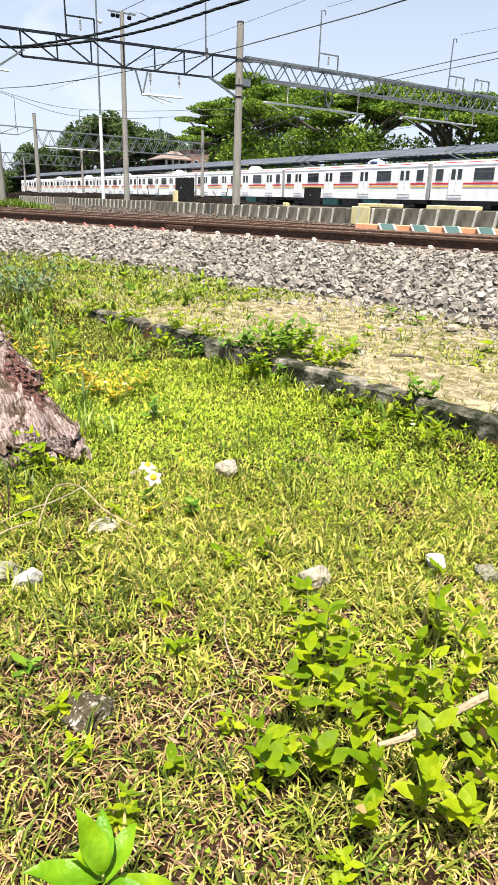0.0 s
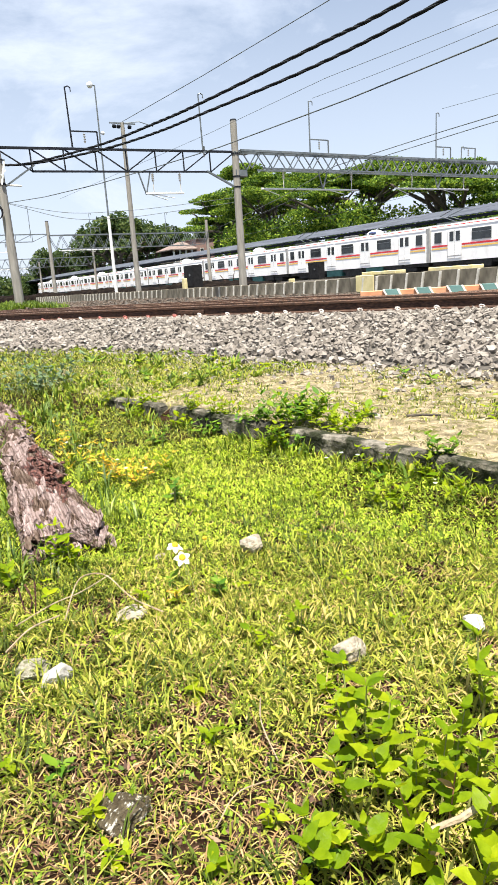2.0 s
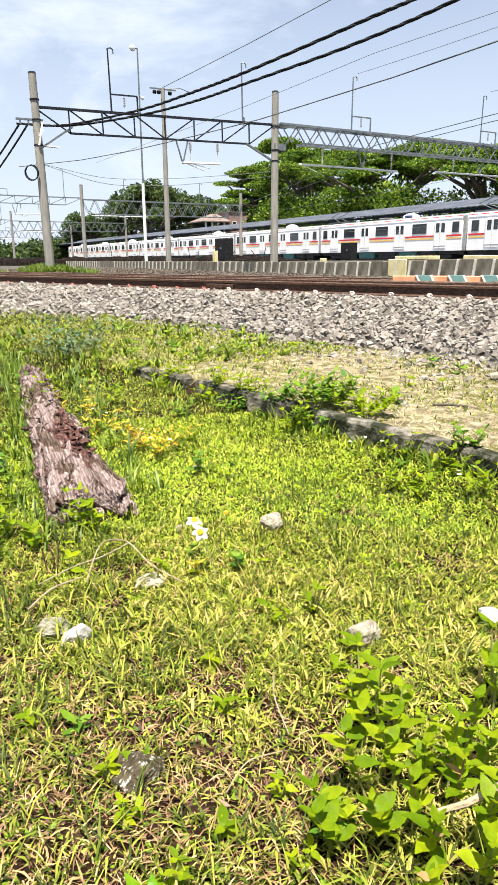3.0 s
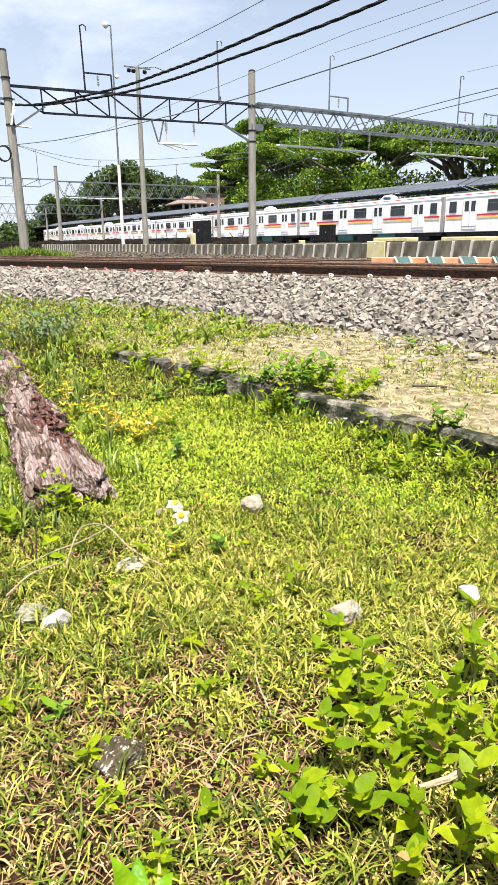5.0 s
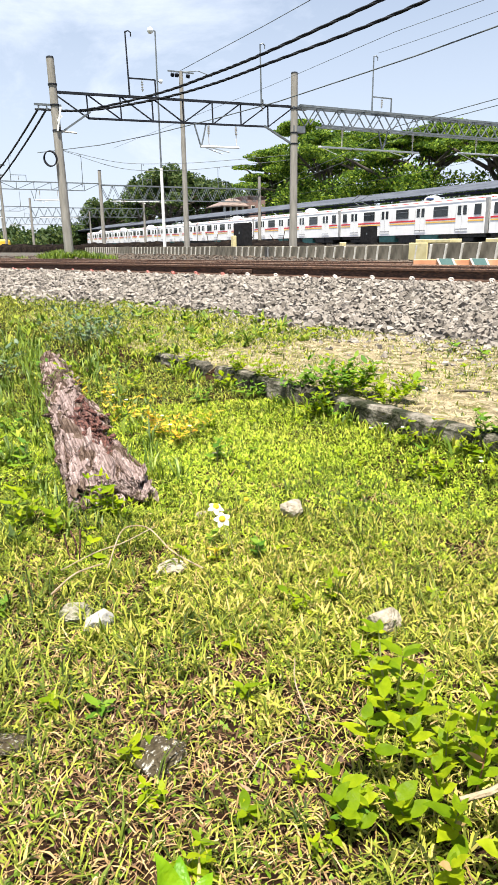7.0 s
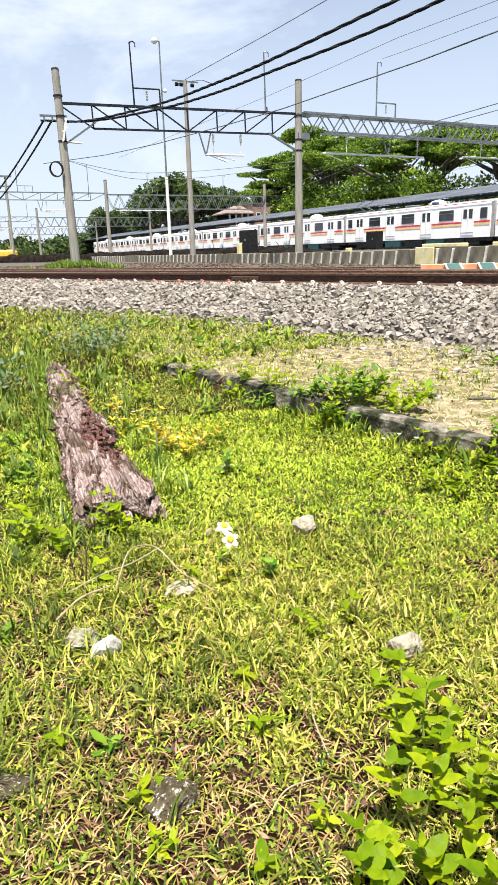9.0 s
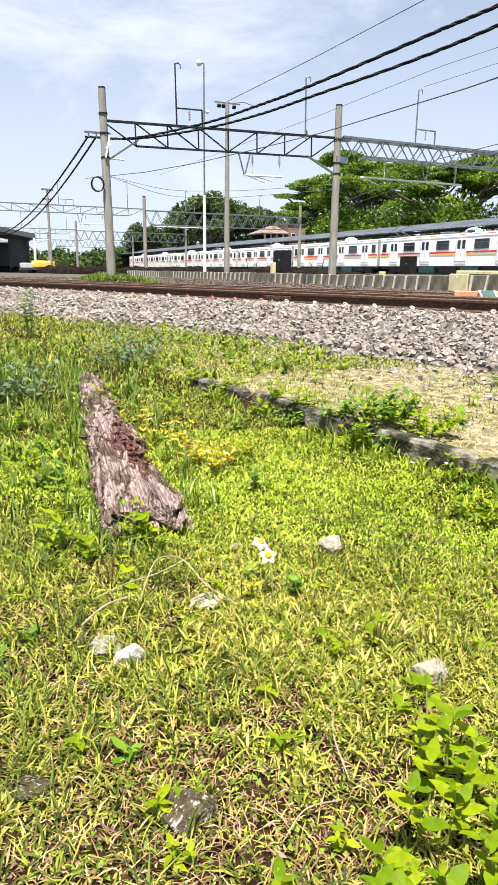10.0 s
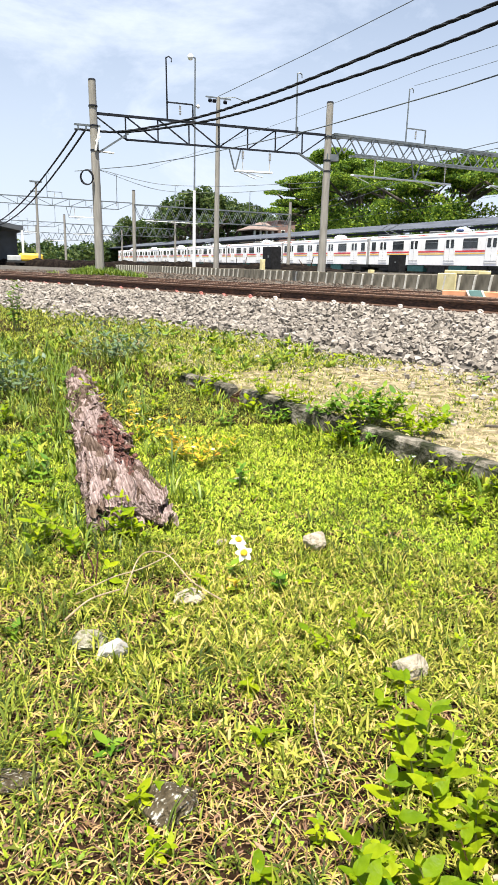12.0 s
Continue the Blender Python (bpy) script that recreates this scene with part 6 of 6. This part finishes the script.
# ---- parked train ----
def car_meshes():
    M = {}
    L, H, X = 19.5, 2.62, 0.0
    bm = bmesh.new()
    prof = [(0.0, 0.0), (0.0, 1.9), (0.05, 2.45), (0.14, 2.60), (0.6, 2.70), (1.4, 2.75), (2.2, 2.70), (2.66, 2.60), (2.75, 2.45), (2.8, 1.9), (2.8, 0.0)]
    a = [bm.verts.new((x, -L / 2, z)) for x, z in prof]
    b = [bm.verts.new((x, L / 2, z)) for x, z in prof]
    for k in range(len(prof)):
        bm.faces.new((a[k], a[(k + 1) % len(prof)], b[(k + 1) % len(prof)], b[k]))
    bm.faces.new(a)
    bm.faces.new(b[::-1])
    bmesh.ops.recalc_face_normals(bm, faces=bm.faces)
    for f in bm.faces:
        if f.calc_center_median().z > 2.61 and f.normal.z > 0.4:
            f.material_index = 1
    me = mesh_of("body", bm, CAR_WHITE)
    me.materials.append(CAR_ROOF)
    M["body"] = me
    return M


def build_train():
    M = car_meshes()
    L = 19.5
    car = thing("train_carriage", "white commuter train carriage with a red and yellow stripe", "train", (38.5, 48.0, 1.36), "parked train carriages")
    share("body", M["body"], car, Matrix.Identity(4))
    doors = (-7.35, -2.45, 2.45, 7.35)
    # stripes stop at the doors' edges
    part("gutter_stripe", box(bmesh.new(), (-0.004, 0, 2.50), (0.03, L - 0.1, 0.06)), CAR_RED, car, "red gutter line")
    edges = [-L / 2 + 0.08] + [e for d in doors for e in (d - 0.68, d + 0.68)] + [L / 2 - 0.08]
    for y0, y1 in zip(edges, edges[1:]):
        part("red_stripe", box(bmesh.new(), (-0.008, (y0 + y1) / 2, 1.115), (0.02, y1 - y0 - 0.03, 0.12)), CAR_RED, car)
        part("yellow_stripe", box(bmesh.new(), (-0.008, (y0 + y1) / 2, 0.93), (0.02, y1 - y0 - 0.03, 0.10)), CAR_YELLOW, car)
    glass = mesh_of("pane", box(bmesh.new(), (0, 0, 0), (0.03, 0.40, 0.68), bevel=0.01), GLASS_DARK)
    for d in doors:
        dr = part("door", box(bmesh.new(), (-0.012, d, 1.17), (0.03, 1.3, 1.98), bevel=0.01), CAR_WHITE, car, "white sliding door")
        share("pane", glass, dr, Matrix.Translation((-0.022, d - 0.3, 1.72)))
        share("pane", glass, dr, Matrix.Translation((-0.022, d + 0.3, 1.72)))
        part("door_seam", box(bmesh.new(), (-0.03, d, 1.17), (0.012, 0.014, 1.96)), GANGWAY, dr)
        part("door_step", box(bmesh.new(), (-0.02, d, 0.36), (0.03, 1.35, 0.05)), GANGWAY, dr)
        part("door_frame", box(bmesh.new(), (-0.015, d - 0.68, 1.2), (0.03, 0.014, 2.0)), AC_WHITE, dr)
        part("door_frame", box(bmesh.new(), (-0.015, d + 0.68, 1.2), (0.03, 0.014, 2.0)), AC_WHITE, dr)
    for y, w in ((-4.9, 1.75), (0, 1.75), (4.9, 1.75), (-9.0, 0.75), (9.0, 0.75)):
        wn = part("window", box(bmesh.new(), (-0.006, y, 1.72), (0.03, w, 0.8), bevel=0.01), GANGWAY, car, "dark framed window")
        part("pane", box(bmesh.new(), (-0.016, y, 1.60 if w > 1 else 1.72), (0.03, w - 0.08, 0.48 if w > 1 else 0.72)), GLASS_DARK, wn)
        if w > 1:
            part("pane", box(bmesh.new(), (-0.016, y, 1.98), (0.03, w - 0.08, 0.2)), GLASS_DARK, wn)
    for y, ln, hh, mt in ((-6, 1.8, 0.5, CAR_GEAR), (-3.4, 2.2, 0.6, CAR_TEAL), (-0.6, 2.4, 0.62, CAR_GEAR), (2.3, 2.3, 0.55, CAR_TEAL), (5.0, 1.8, 0.5, CAR_GEAR)):
        part("underfloor_box", box(bmesh.new(), (0.5, y, -0.02 - hh / 2), (0.7, ln, hh), bevel=0.03), mt, car, "dark underfloor equipment box")
    for y in (-6.9, 6.9):
        bg = part("bogie", box(bmesh.new(), (1.4, y, -0.42), (2.2, 3.0, 0.3), bevel=0.05), CAR_GEAR, car)
        for dy in (-1.05, 1.05):
            part("wheel", rod(bmesh.new(), (0.75, y + dy, -0.42), (0.88, y + dy, -0.42), 0.43, n=20), CAR_GEAR, bg)
    part("underframe", box(bmesh.new(), (1.4, 0, -0.13), (2.3, L, 0.24)), CAR_GEAR, car)
    for y in (-2.4,):
        bm = bmesh.new()
        bmesh.ops.create_uvsphere(bm, u_segments=18, v_segments=10, radius=1.0, matrix=Matrix.Translation((1.2, y, 2.70)) @ Matrix.Diagonal((0.75, 0.72, 0.40, 1)))
        part("roof_unit", bm, AC_WHITE, car, "white domed roof air-conditioner", True)
    part("roof_vent", box(bmesh.new(), (1.4, 1.2, 2.8), (0.9, 1.2, 0.2), bevel=0.06), CAR_ROOF, car)
    for y in (-L / 2 - 0.1,):
        part("gangway", box(bmesh.new(), (1.4, y, 1.2), (1.9, 0.5, 2.35), bevel=0.05), GANGWAY, car, "grey bellows between carriages")
        part("corner_post", box(bmesh.new(), (0.1, y, 1.25), (0.16, 0.34, 2.5)), GANGWAY, car)
    for i in [-2, -1, 1, 2, 3, 4, 5, 6]:
        copy_thing(car, Matrix.Translation((38.5 + 0.478 * i, 48.0 + 19.99 * i, 1.36)) @ Matrix.Rotation(-0.0239, 4, "Z"))
    car.rotation_euler.z = -0.0239
    # folded pantograph gear on two carriages
    for y in (56.0, 37.0):
        p = thing("pantograph", "folded grey pantograph on the train roof", "pantograph", (39.8, y, 4.1), "pantographs")
        bm = rod(bmesh.new(), (-0.6, -0.8, 0.05), (-0.4, 0.9, 0.6), 0.03, n=5)
        rod(bm, (0.6, -0.8, 0.05), (0.4, 0.9, 0.6), 0.03, n=5)
        rod(bm, (-0.4, 0.9, 0.6), (-0.5, -0.6, 1.0), 0.03, n=5)
        rod(bm, (0.4, 0.9, 0.6), (0.5, -0.6, 1.0), 0.03, n=5)
        part("arm", bm, STEEL_GREY, p)
        part("collector", bar(bmesh.new(), (-0.9, -0.6, 1.0), (0.9, -0.6, 1.0), 0.06), STEEL_GREY, p)
        part("base", box(bmesh.new(), (0, 0, 0.04), (1.5, 1.9, 0.08)), STEEL_GREY, p)


build_train()


def build_canopy():
    cp = thing("platform_canopy", "long weathered grey sheet-metal canopy behind the train", "roof")
    X0, X1, Z0, Z1 = 43.4, 48.5, 4.92, 6.02
    n, y0, s = 160, 22.0, 1.0
    for k in range(9):
        bm = bmesh.new()
        a, b = y0 + k * 20, y0 + (k + 1) * 20 - 0.02
        m = 60
        rows = []
        for i in range(m + 1):
            y = a + (b - a) * i / m
            dz = 0.05 * (i % 2)
            rows.append([bm.verts.new((x, y, z)) for x, z in ((X0, Z0 + dz), (X1, Z1 + dz), (X1, Z1 + dz - 0.06), (X0, Z0 + dz - 0.06))])
        for p, q in zip(rows, rows[1:]):
            for j in range(4):
                bm.faces.new((p[j], q[j], q[(j + 1) % 4], p[(j + 1) % 4]))
        bmesh.ops.recalc_face_normals(bm, faces=bm.faces)
        part("roof_sheet", bm, ROOF_SHEET, cp)
        part("fascia", box(bmesh.new(), (X0 + 0.1, (a + b) / 2, Z0 - 0.2), (0.1, b - a, 0.22)), STEEL_DARK, cp)
        for j in range(3):
            yy = a + 3 + j * 7
            part("column", box(bmesh.new(), (X1 - 1.0, yy, 2.9), (0.25, 0.25, 5.2)), STEEL_GREY, cp)
    # platform under it
    solid("platform", box(bmesh.new(), (47, 110, 0.95), (5.6, 180, 0.8)), WALL_CONC, "grey concrete station platform behind the train", "platform", kind="structure")


build_canopy()


def build_yard_things():
    # dark relay boxes beside the wall and the train
    for at, s, lab in (((17.4, 35.95, 0), (0.55, 1.35, 1.25), "black steel relay cabinet behind the wall"), ((33.0, 45.2, 0), (0.6, 1.45, 1.35), "black steel relay cabinet beside the train")):
        b = thing("relay_cabinet", lab, "cabinet", (at[0], at[1], YARD), "relay cabinets")
        part("body", box(bmesh.new(), (0, 0, s[2] / 2 + 0.06), s, bevel=0.02), BLACK_BOX, b)
        part("door", box(bmesh.new(), (-s[0] / 2 - 0.01, 0, s[2] / 2 + 0.08), (0.03, s[1] * 0.86, s[2] * 0.86), bevel=0.01), BLACK_BOX, b)
        part("handle", box(bmesh.new(), (-s[0] / 2 - 0.04, -0.2, s[2] * 0.62), (0.04, 0.12, 0.12)), STEEL_GREY, b)
        part("plinth", box(bmesh.new(), (0, 0, 0.03), (s[0] + 0.1, s[1] + 0.1, 0.06)), WALL_CONC, b)
    # long near-black bank behind the wall: stands for the shadow under the train
    ys, us = np.linspace(31, 118, 420), np.linspace(-1, 1, 12)
    gy, gu = np.meshgrid(ys, us, indexing="ij")
    hgt = (1 - gu * gu) * (0.30 + 0.30 * (value_noise(gy, gu, 1.1, 51) - 0.3) + 0.25 * (value_noise(gy, gu, 4.5, 52) - 0.5))
    gx = 20.5 - 0.32 * np.maximum(gy - 55, 0)
    v = np.stack([gx + 1.2 * gu + 0.2 * value_noise(gy, gu, 2.0, 53), gy, np.where(np.abs(gu) > 0.99, 0.05, YARD - 0.02 + smooth(31, 37, gy) * np.maximum(hgt, 0))], -1).reshape(-1, 3)
    i = (np.arange(419)[:, None] * 12 + np.arange(11)[None]).ravel()
    tagged(new("spoil_bank", raw_mesh("spoil_bank", v, np.stack([i, i + 12, i + 13, i + 1], -1), SHADE_BANK)), "low near-black bank along the yard, standing in for shadow under the train", "earth bank", kind="structure")
    r2 = random.Random(8)
    for i in range(11):
        yy = r2.uniform(34, 70)
        bm = bar(bmesh.new(), (20.2, yy, YARD + 0.2), (20.2 + r2.uniform(-0.3, 0.3), yy + r2.uniform(-0.5, 0.5), YARD + r2.uniform(0.6, 1.0)), 0.035)
        solid("scrap_bar", bm, RUST, "rusty bar sticking out of the near-black shade bank", "scrap", "scrap bars")
    # small house behind the train
    h = thing("house", "small pink-walled house with an open pale-roofed veranda", "house", (0, 113, 0))
    bm = bmesh.new()
    eave, under = 7.40, 7.22
    v = [bm.verts.new(p) for p in ((50.6, -0.4, eave), (55.9, -0.4, eave), (55.9, 7.0, eave), (50.6, 7.0, eave), (53.2, 2.6, 8.75), (54.6, 2.6, 8.75),
                                   (50.6, -0.4, under), (55.9, -0.4, under), (55.9, 7.0, under), (50.6, 7.0, under))]
    for f in ((0, 1, 5, 4), (1, 2, 5), (2, 3, 4, 5), (3, 0, 4), (6, 7, 1, 0), (7, 8, 2, 1), (8, 9, 3, 2), (9, 6, 0, 3), (9, 8, 7, 6)):
        bm.faces.new([v[i] for i in f])
    bmesh.ops.recalc_face_normals(bm, faces=bm.faces)
    part("roof", bm, HOUSE_ROOF, h, "pale hipped roof with a deep white eave")
    for x in (51.2, 52.4, 53.6, 54.8):
        part("column", box(bmesh.new(), (x, 0.1, 3.7), (0.28, 0.28, 7.1)), STEEL_WHITE, h)
    part("rail", box(bmesh.new(), (53.1, 0.1, 6.25), (3.8, 0.1, 0.12)), STEEL_WHITE, h)
    part("floor", box(bmesh.new(), (53.2, 3.0, 5.3), (4.6, 6.0, 0.3)), WALL_CONC, h)
    part("back_wall", box(bmesh.new(), (53.2, 5.6, 3.9), (4.4, 0.3, 6.6)), BARK, h, "shaded brown wall behind the veranda")
    part("wall", box(bmesh.new(), (57.6, 3.0, 4.55), (3.6, 5.6, 8.9)), HOUSE_WALL, h)
    part("parapet", box(bmesh.new(), (57.6, 3.0, 9.05), (3.9, 5.9, 0.14)), HOUSE_ROOF, h)
    for x in (56.9, 58.3):
        wn = part("window", box(bmesh.new(), (x, 0.19, 6.9), (0.8, 0.08, 1.1)), STEEL_WHITE, h)
        part("pane", box(bmesh.new(), (x, 0.16, 6.9), (0.64, 0.08, 0.94)), GLASS_DARK, wn)
    # sheds and wagons at the far left
    s = thing("train_shed", "dark open sheet-metal train shed far down the line", "shed", (4.1, 92, 0.4))
    bm = bmesh.new()
    v = [bm.verts.new(p) for p in ((-9, 0, 7.2), (5.4, 0, 4.6), (5.4, 16, 4.6), (-9, 16, 7.2), (-9, 0, 6.6), (5.4, 0, 4.0), (5.4, 16, 4.0), (-9, 16, 6.6))]
    for f in ((0, 1, 2, 3), (7, 6, 5, 4), (0, 4, 5, 1), (1, 5, 6, 2), (2, 6, 7, 3), (3, 7, 4, 0)):
        bm.faces.new([v[i] for i in f])
    bmesh.ops.recalc_face_normals(bm, faces=bm.faces)
    part("roof", bm, SHED_DARK, s)
    part("wall", box(bmesh.new(), (3.6, 4, 2.0), (2.6, 0.2, 4.2)), SHED_DARK, s)
    part("wall", box(bmesh.new(), (-2, 15.8, 1.9), (14, 0.2, 4.2)), SHED_DARK, s)
    for x in (5.2, -3):
        part("column", box(bmesh.new(), (x, 0, 2.0), (0.25, 0.25, 4.2)), STEEL_WHITE if x > 0 else STEEL_DARK, s)
    w = thing("flat_wagon", "flat wagon loaded under yellow tarpaulin", "wagon", (9.8, 89, 0.35))
    bm = box(bmesh.new(), (0.1, 0, 0.85), (2.7, 2.0, 0.95), bevel=0.22)
    part("tarpaulin", bm, YELLOW_TARP, w, "bright yellow tarpaulin load")
    part("deck", box(bmesh.new(), (-0.4, 0, 0.3), (4.6, 2.2, 0.2)), CAR_GEAR, w)
    part("load", box(bmesh.new(), (-1.9, 0, 0.72), (1.5, 1.8, 0.62), bevel=0.08), GREY_BOX, w, "grey covered load")
    for x in (-1.6, 1.2):
        part("wheel", rod(bmesh.new(), (x, -0.6, 0.15), (x, -0.45, 0.15), 0.28, n=14), CAR_GEAR, w)
    t = solid("blue_tarpaulin", box(bmesh.new(), (38.75, 44.9, 4.14), (0.4, 0.6, 0.2), bevel=0.06), BLUE_SHEET, "crumpled blue sheet on the train roof edge", "tarpaulin")


build_yard_things()


# ---- trees ----
def leaf_cloud(name, parent, centres, radii, flat, per, size, material, seed, label=""):
    """Many small leaf cards set through flattened clumps."""
    rng = np.random.default_rng(seed)
    P, S = [], []
    for c, r in zip(centres, radii):
        n = int(per * r * r)
        d = rng.normal(size=(n, 3))
        d /= np.linalg.norm(d, axis=1)[:, None]
        q = r * (0.55 + 0.5 * rng.random(n) ** 0.6)[:, None] * d
        q[:, 2] *= flat
        q[:, 2] = np.where(q[:, 2] < 0, q[:, 2] * 0.5, q[:, 2])
        wob = 1 + 0.35 * (value_noise(q[:, 0] + c[0], q[:, 1] + c[1], 0.5, seed + 1) - 0.5)
        P.append(q * wob[:, None] + np.array(c))
    P = np.concatenate(P)
    n = len(P)
    u = rng.normal(size=(n, 3))
    u[:, 2] *= 0.8
    u /= np.linalg.norm(u, axis=1)[:, None]
    w = np.cross(u, rng.normal(size=(n, 3)) * [1, 1, 0.5] + [0, 0, 0.7])
    w /= np.linalg.norm(w, axis=1)[:, None] + 1e-6
    s = size * rng.uniform(0.5, 1.4, n)[:, None]
    v = np.stack([P - u * s, P + w * s * 0.5, P + u * s, P - w * s * 0.5], 1).reshape(-1, 3)
    f = np.arange(4 * n).reshape(-1, 4)
    o = new(name, raw_mesh(name, v, f, material))
    o.parent = parent
    if label:
        o["label"] = label
    return o


def tree(at, height, spread, label, seed, material, per=140, size=0.19, limbs=9, crown_low=0.42, flat=0.2):
    rng = random.Random(seed)
    t = thing("tree", label, "tree", (at[0], at[1], 0.5), "trees beyond the yard")
    H = height
    fork = H * 0.28
    trunk = bmesh.new()
    tube(trunk, [(0, 0, -0.3), (0.1, 0.1, fork * 0.5), (0, 0, fork)], lambda k: 0.75 - 0.2 * k, 9)
    part("trunk", trunk, BARK, t)
    cs, rs = [], []
    for i in range(limbs):
        a = i * 6.283 / limbs + rng.uniform(-0.25, 0.25)
        reach = spread * rng.uniform(0.45, 1.0)
        top = H * rng.uniform(crown_low + 0.12, 0.92) * (1 - 0.18 * (reach / spread) ** 2)
        end = Vector((reach * math.cos(a), reach * math.sin(a), top))
        mid = Vector((0.42 * end.x, 0.42 * end.y, fork + (top - fork) * 0.62))
        lb = part("limb", tube(bmesh.new(), [(0, 0, fork - 0.3), mid * 0.5 + Vector((0, 0, fork * 0.42)), mid, end], lambda k: 0.42 * (1 - 0.8 * k) + 0.05, 7), BARK, t)
        for j in range(2):
            e2 = mid + Vector((rng.uniform(-1, 1) * spread * 0.35, rng.uniform(-1, 1) * spread * 0.35, rng.uniform(0.1, 0.3) * H))
            part("branch", tube(bmesh.new(), [mid, (mid + e2) / 2 + Vector((0, 0, 0.4)), e2], lambda k: 0.2 * (1 - 0.8 * k) + 0.03, 6), BARK, lb)
            cs.append(tuple(e2 + Vector((0, 0, 0.3))))
            rs.append(spread * rng.uniform(0.16, 0.25))
        cs.append(tuple(end))
        rs.append(spread * rng.uniform(0.17, 0.28))
        for j in range(3):
            q = end.lerp(Vector((0, 0, H * 0.86)), rng.uniform(0.2, 0.8)) + Vector((rng.uniform(-2, 2), rng.uniform(-2, 2), rng.uniform(-0.5, 0.8)))
            cs.append(tuple(q))
            rs.append(spread * rng.uniform(0.13, 0.24))
    leaf_cloud("crown", t, cs, rs, flat, per, size, material, seed, "layered bright and dark green foliage")
    return t


def build_trees():
    big = "broad spreading rain tree with layered green crown"
    tree((61, 56), 12.6, 11.0, big, 3, TREE_LEAF)
    tree((62, 76), 16.8, 12.5, big, 4, TREE_LEAF)
    tree((63, 97), 20.4, 14.0, big, 5, TREE_LEAF)
    tree((66, 119), 18.6, 11.0, big, 6, TREE_LEAF)
    tree((63, 38), 11.5, 10.0, big, 7, TREE_LEAF)
    dense = "dense dark green tree behind the yard"
    tree((54, 150), 18.5, 11.5, dense, 13, TREE_LEAF_DARK, 32, 0.42, 8, 0.3, 0.75)
    tree((66, 160), 17.0, 12.0, dense, 14, TREE_LEAF_DARK, 32, 0.42, 8, 0.3, 0.75)
    tree((56, 172), 17.0, 9.5, dense, 15, TREE_LEAF_DARK, 32, 0.42, 8, 0.25, 0.75)
    tree((50, 192), 14.0, 8.5, dense, 16, TREE_LEAF_DARK, 32, 0.42, 8, 0.2, 0.75)
    tree((80, 140), 15.0, 12.0, dense, 17, TREE_LEAF_DARK, 24, 0.5, 8, 0.3, 0.75)
    tree((72, 118), 13.0, 12.0, dense, 18, TREE_LEAF_DARK, 24, 0.5, 8, 0.15, 0.75)
    under = thing("hedge", "dense dark green undergrowth behind the platform canopy", "bushes", (0, 0, 0), kind="stuff")
    rng = np.random.default_rng(15)
    cs = [(57 + rng.uniform(-3, 3), y, rng.uniform(3.0, 8.5)) for y in np.linspace(70, 103, 32)]
    leaf_cloud("foliage", under, cs, [rng.uniform(2.2, 4.0) for _ in cs], 0.8, 50, 0.24, TREE_LEAF, 25)
    cs = [(60 + rng.uniform(-3, 3), y, rng.uniform(2.0, 5.4 + 0.04 * y)) for y in np.linspace(6, 76, 70)]
    leaf_cloud("foliage", under, cs, [rng.uniform(2.0, 3.4) for _ in cs], 0.8, 50, 0.24, TREE_LEAF, 26)
    cs = [(1.36 * x + rng.uniform(-1.5, 1.5), 204 + rng.uniform(-6, 6), 1.34 * z * rng.uniform(0.1, 0.86)) for x, z in zip(np.linspace(32, 68, 90), np.interp(np.linspace(32, 68, 90),
          [32, 38.4, 42.3, 47.5, 55.4, 62.4, 68], [3.2, 6.8, 9.8, 12.6, 14.2, 14.6, 12]))]
    leaf_cloud("foliage", under, cs, [rng.uniform(2.6, 4.6) for _ in cs], 0.7, 20, 0.5, TREE_LEAF_DARK, 27)
    # low far wood on the horizon
    rng = np.random.default_rng(5)
    far = thing("far_wood", "low hazy green wood on the horizon", "trees", (0, 0, 0), kind="stuff")
    cs = [(x, 330 + rng.uniform(-25, 25), rng.uniform(2, 6)) for x in np.linspace(-80, 120, 60)]
    leaf_cloud("foliage", far, cs, [rng.uniform(4, 7.5) for _ in cs], 0.8, 14, 0.9, TREE_LEAF_DARK, 22)
    cs = [(x, 210 + rng.uniform(-8, 8), rng.uniform(1, 3)) for x in np.linspace(14, 36, 9)]
    leaf_cloud("foliage", far, cs, [rng.uniform(2.5, 4.5) for _ in cs], 0.8, 22, 0.6, TREE_LEAF_DARK, 23)


build_trees()


# ---- what moves: flowers, shrubs and weeds nodding in the wind ----
def nod(ob, rows):
    """Rows of seconds, lean along x and along y in degrees, about the thing's foot."""
    at = ob.location.copy()
    walk(ob, [(t, pose(at.x, at.y, at.z, -ly, lx, 0)) for t, lx, ly in rows])


def motions():
    sway = [(0.0, -1, 0), (0.5, 4, 0), (1.0, 3, 1), (1.5, 2, 1), (2.0, 5, 3), (2.5, 0, -2), (3.0, -1, -3), (4.0, 2, 0), (5.0, 0, -3), (5.5, 0, -3), (6.0, 0, -2), (6.5, -1, -3), (7.5, 2, -4),
            (8.5, 2, -7), (9.0, -3, -5), (9.5, -4, -10), (10.0, 9, -8), (10.5, 9, -6), (11.0, 3, -8), (11.5, 0, -8), (12.0, -2, -11)]
    nod(FLOWERS[0], sway)
    nod(FLOWERS[1], [(t, a * 1.15 + 0.6, b * 0.9) for t, a, b in sway])
    for i, s in enumerate((*SHRUBS, NEAR_PLANT)):
        rng = random.Random(60 + i)
        nod(s, [(t * 0.75, rng.uniform(-1.3, 1.3), rng.uniform(-1.3, 1.3)) for t in range(17)])


motions()
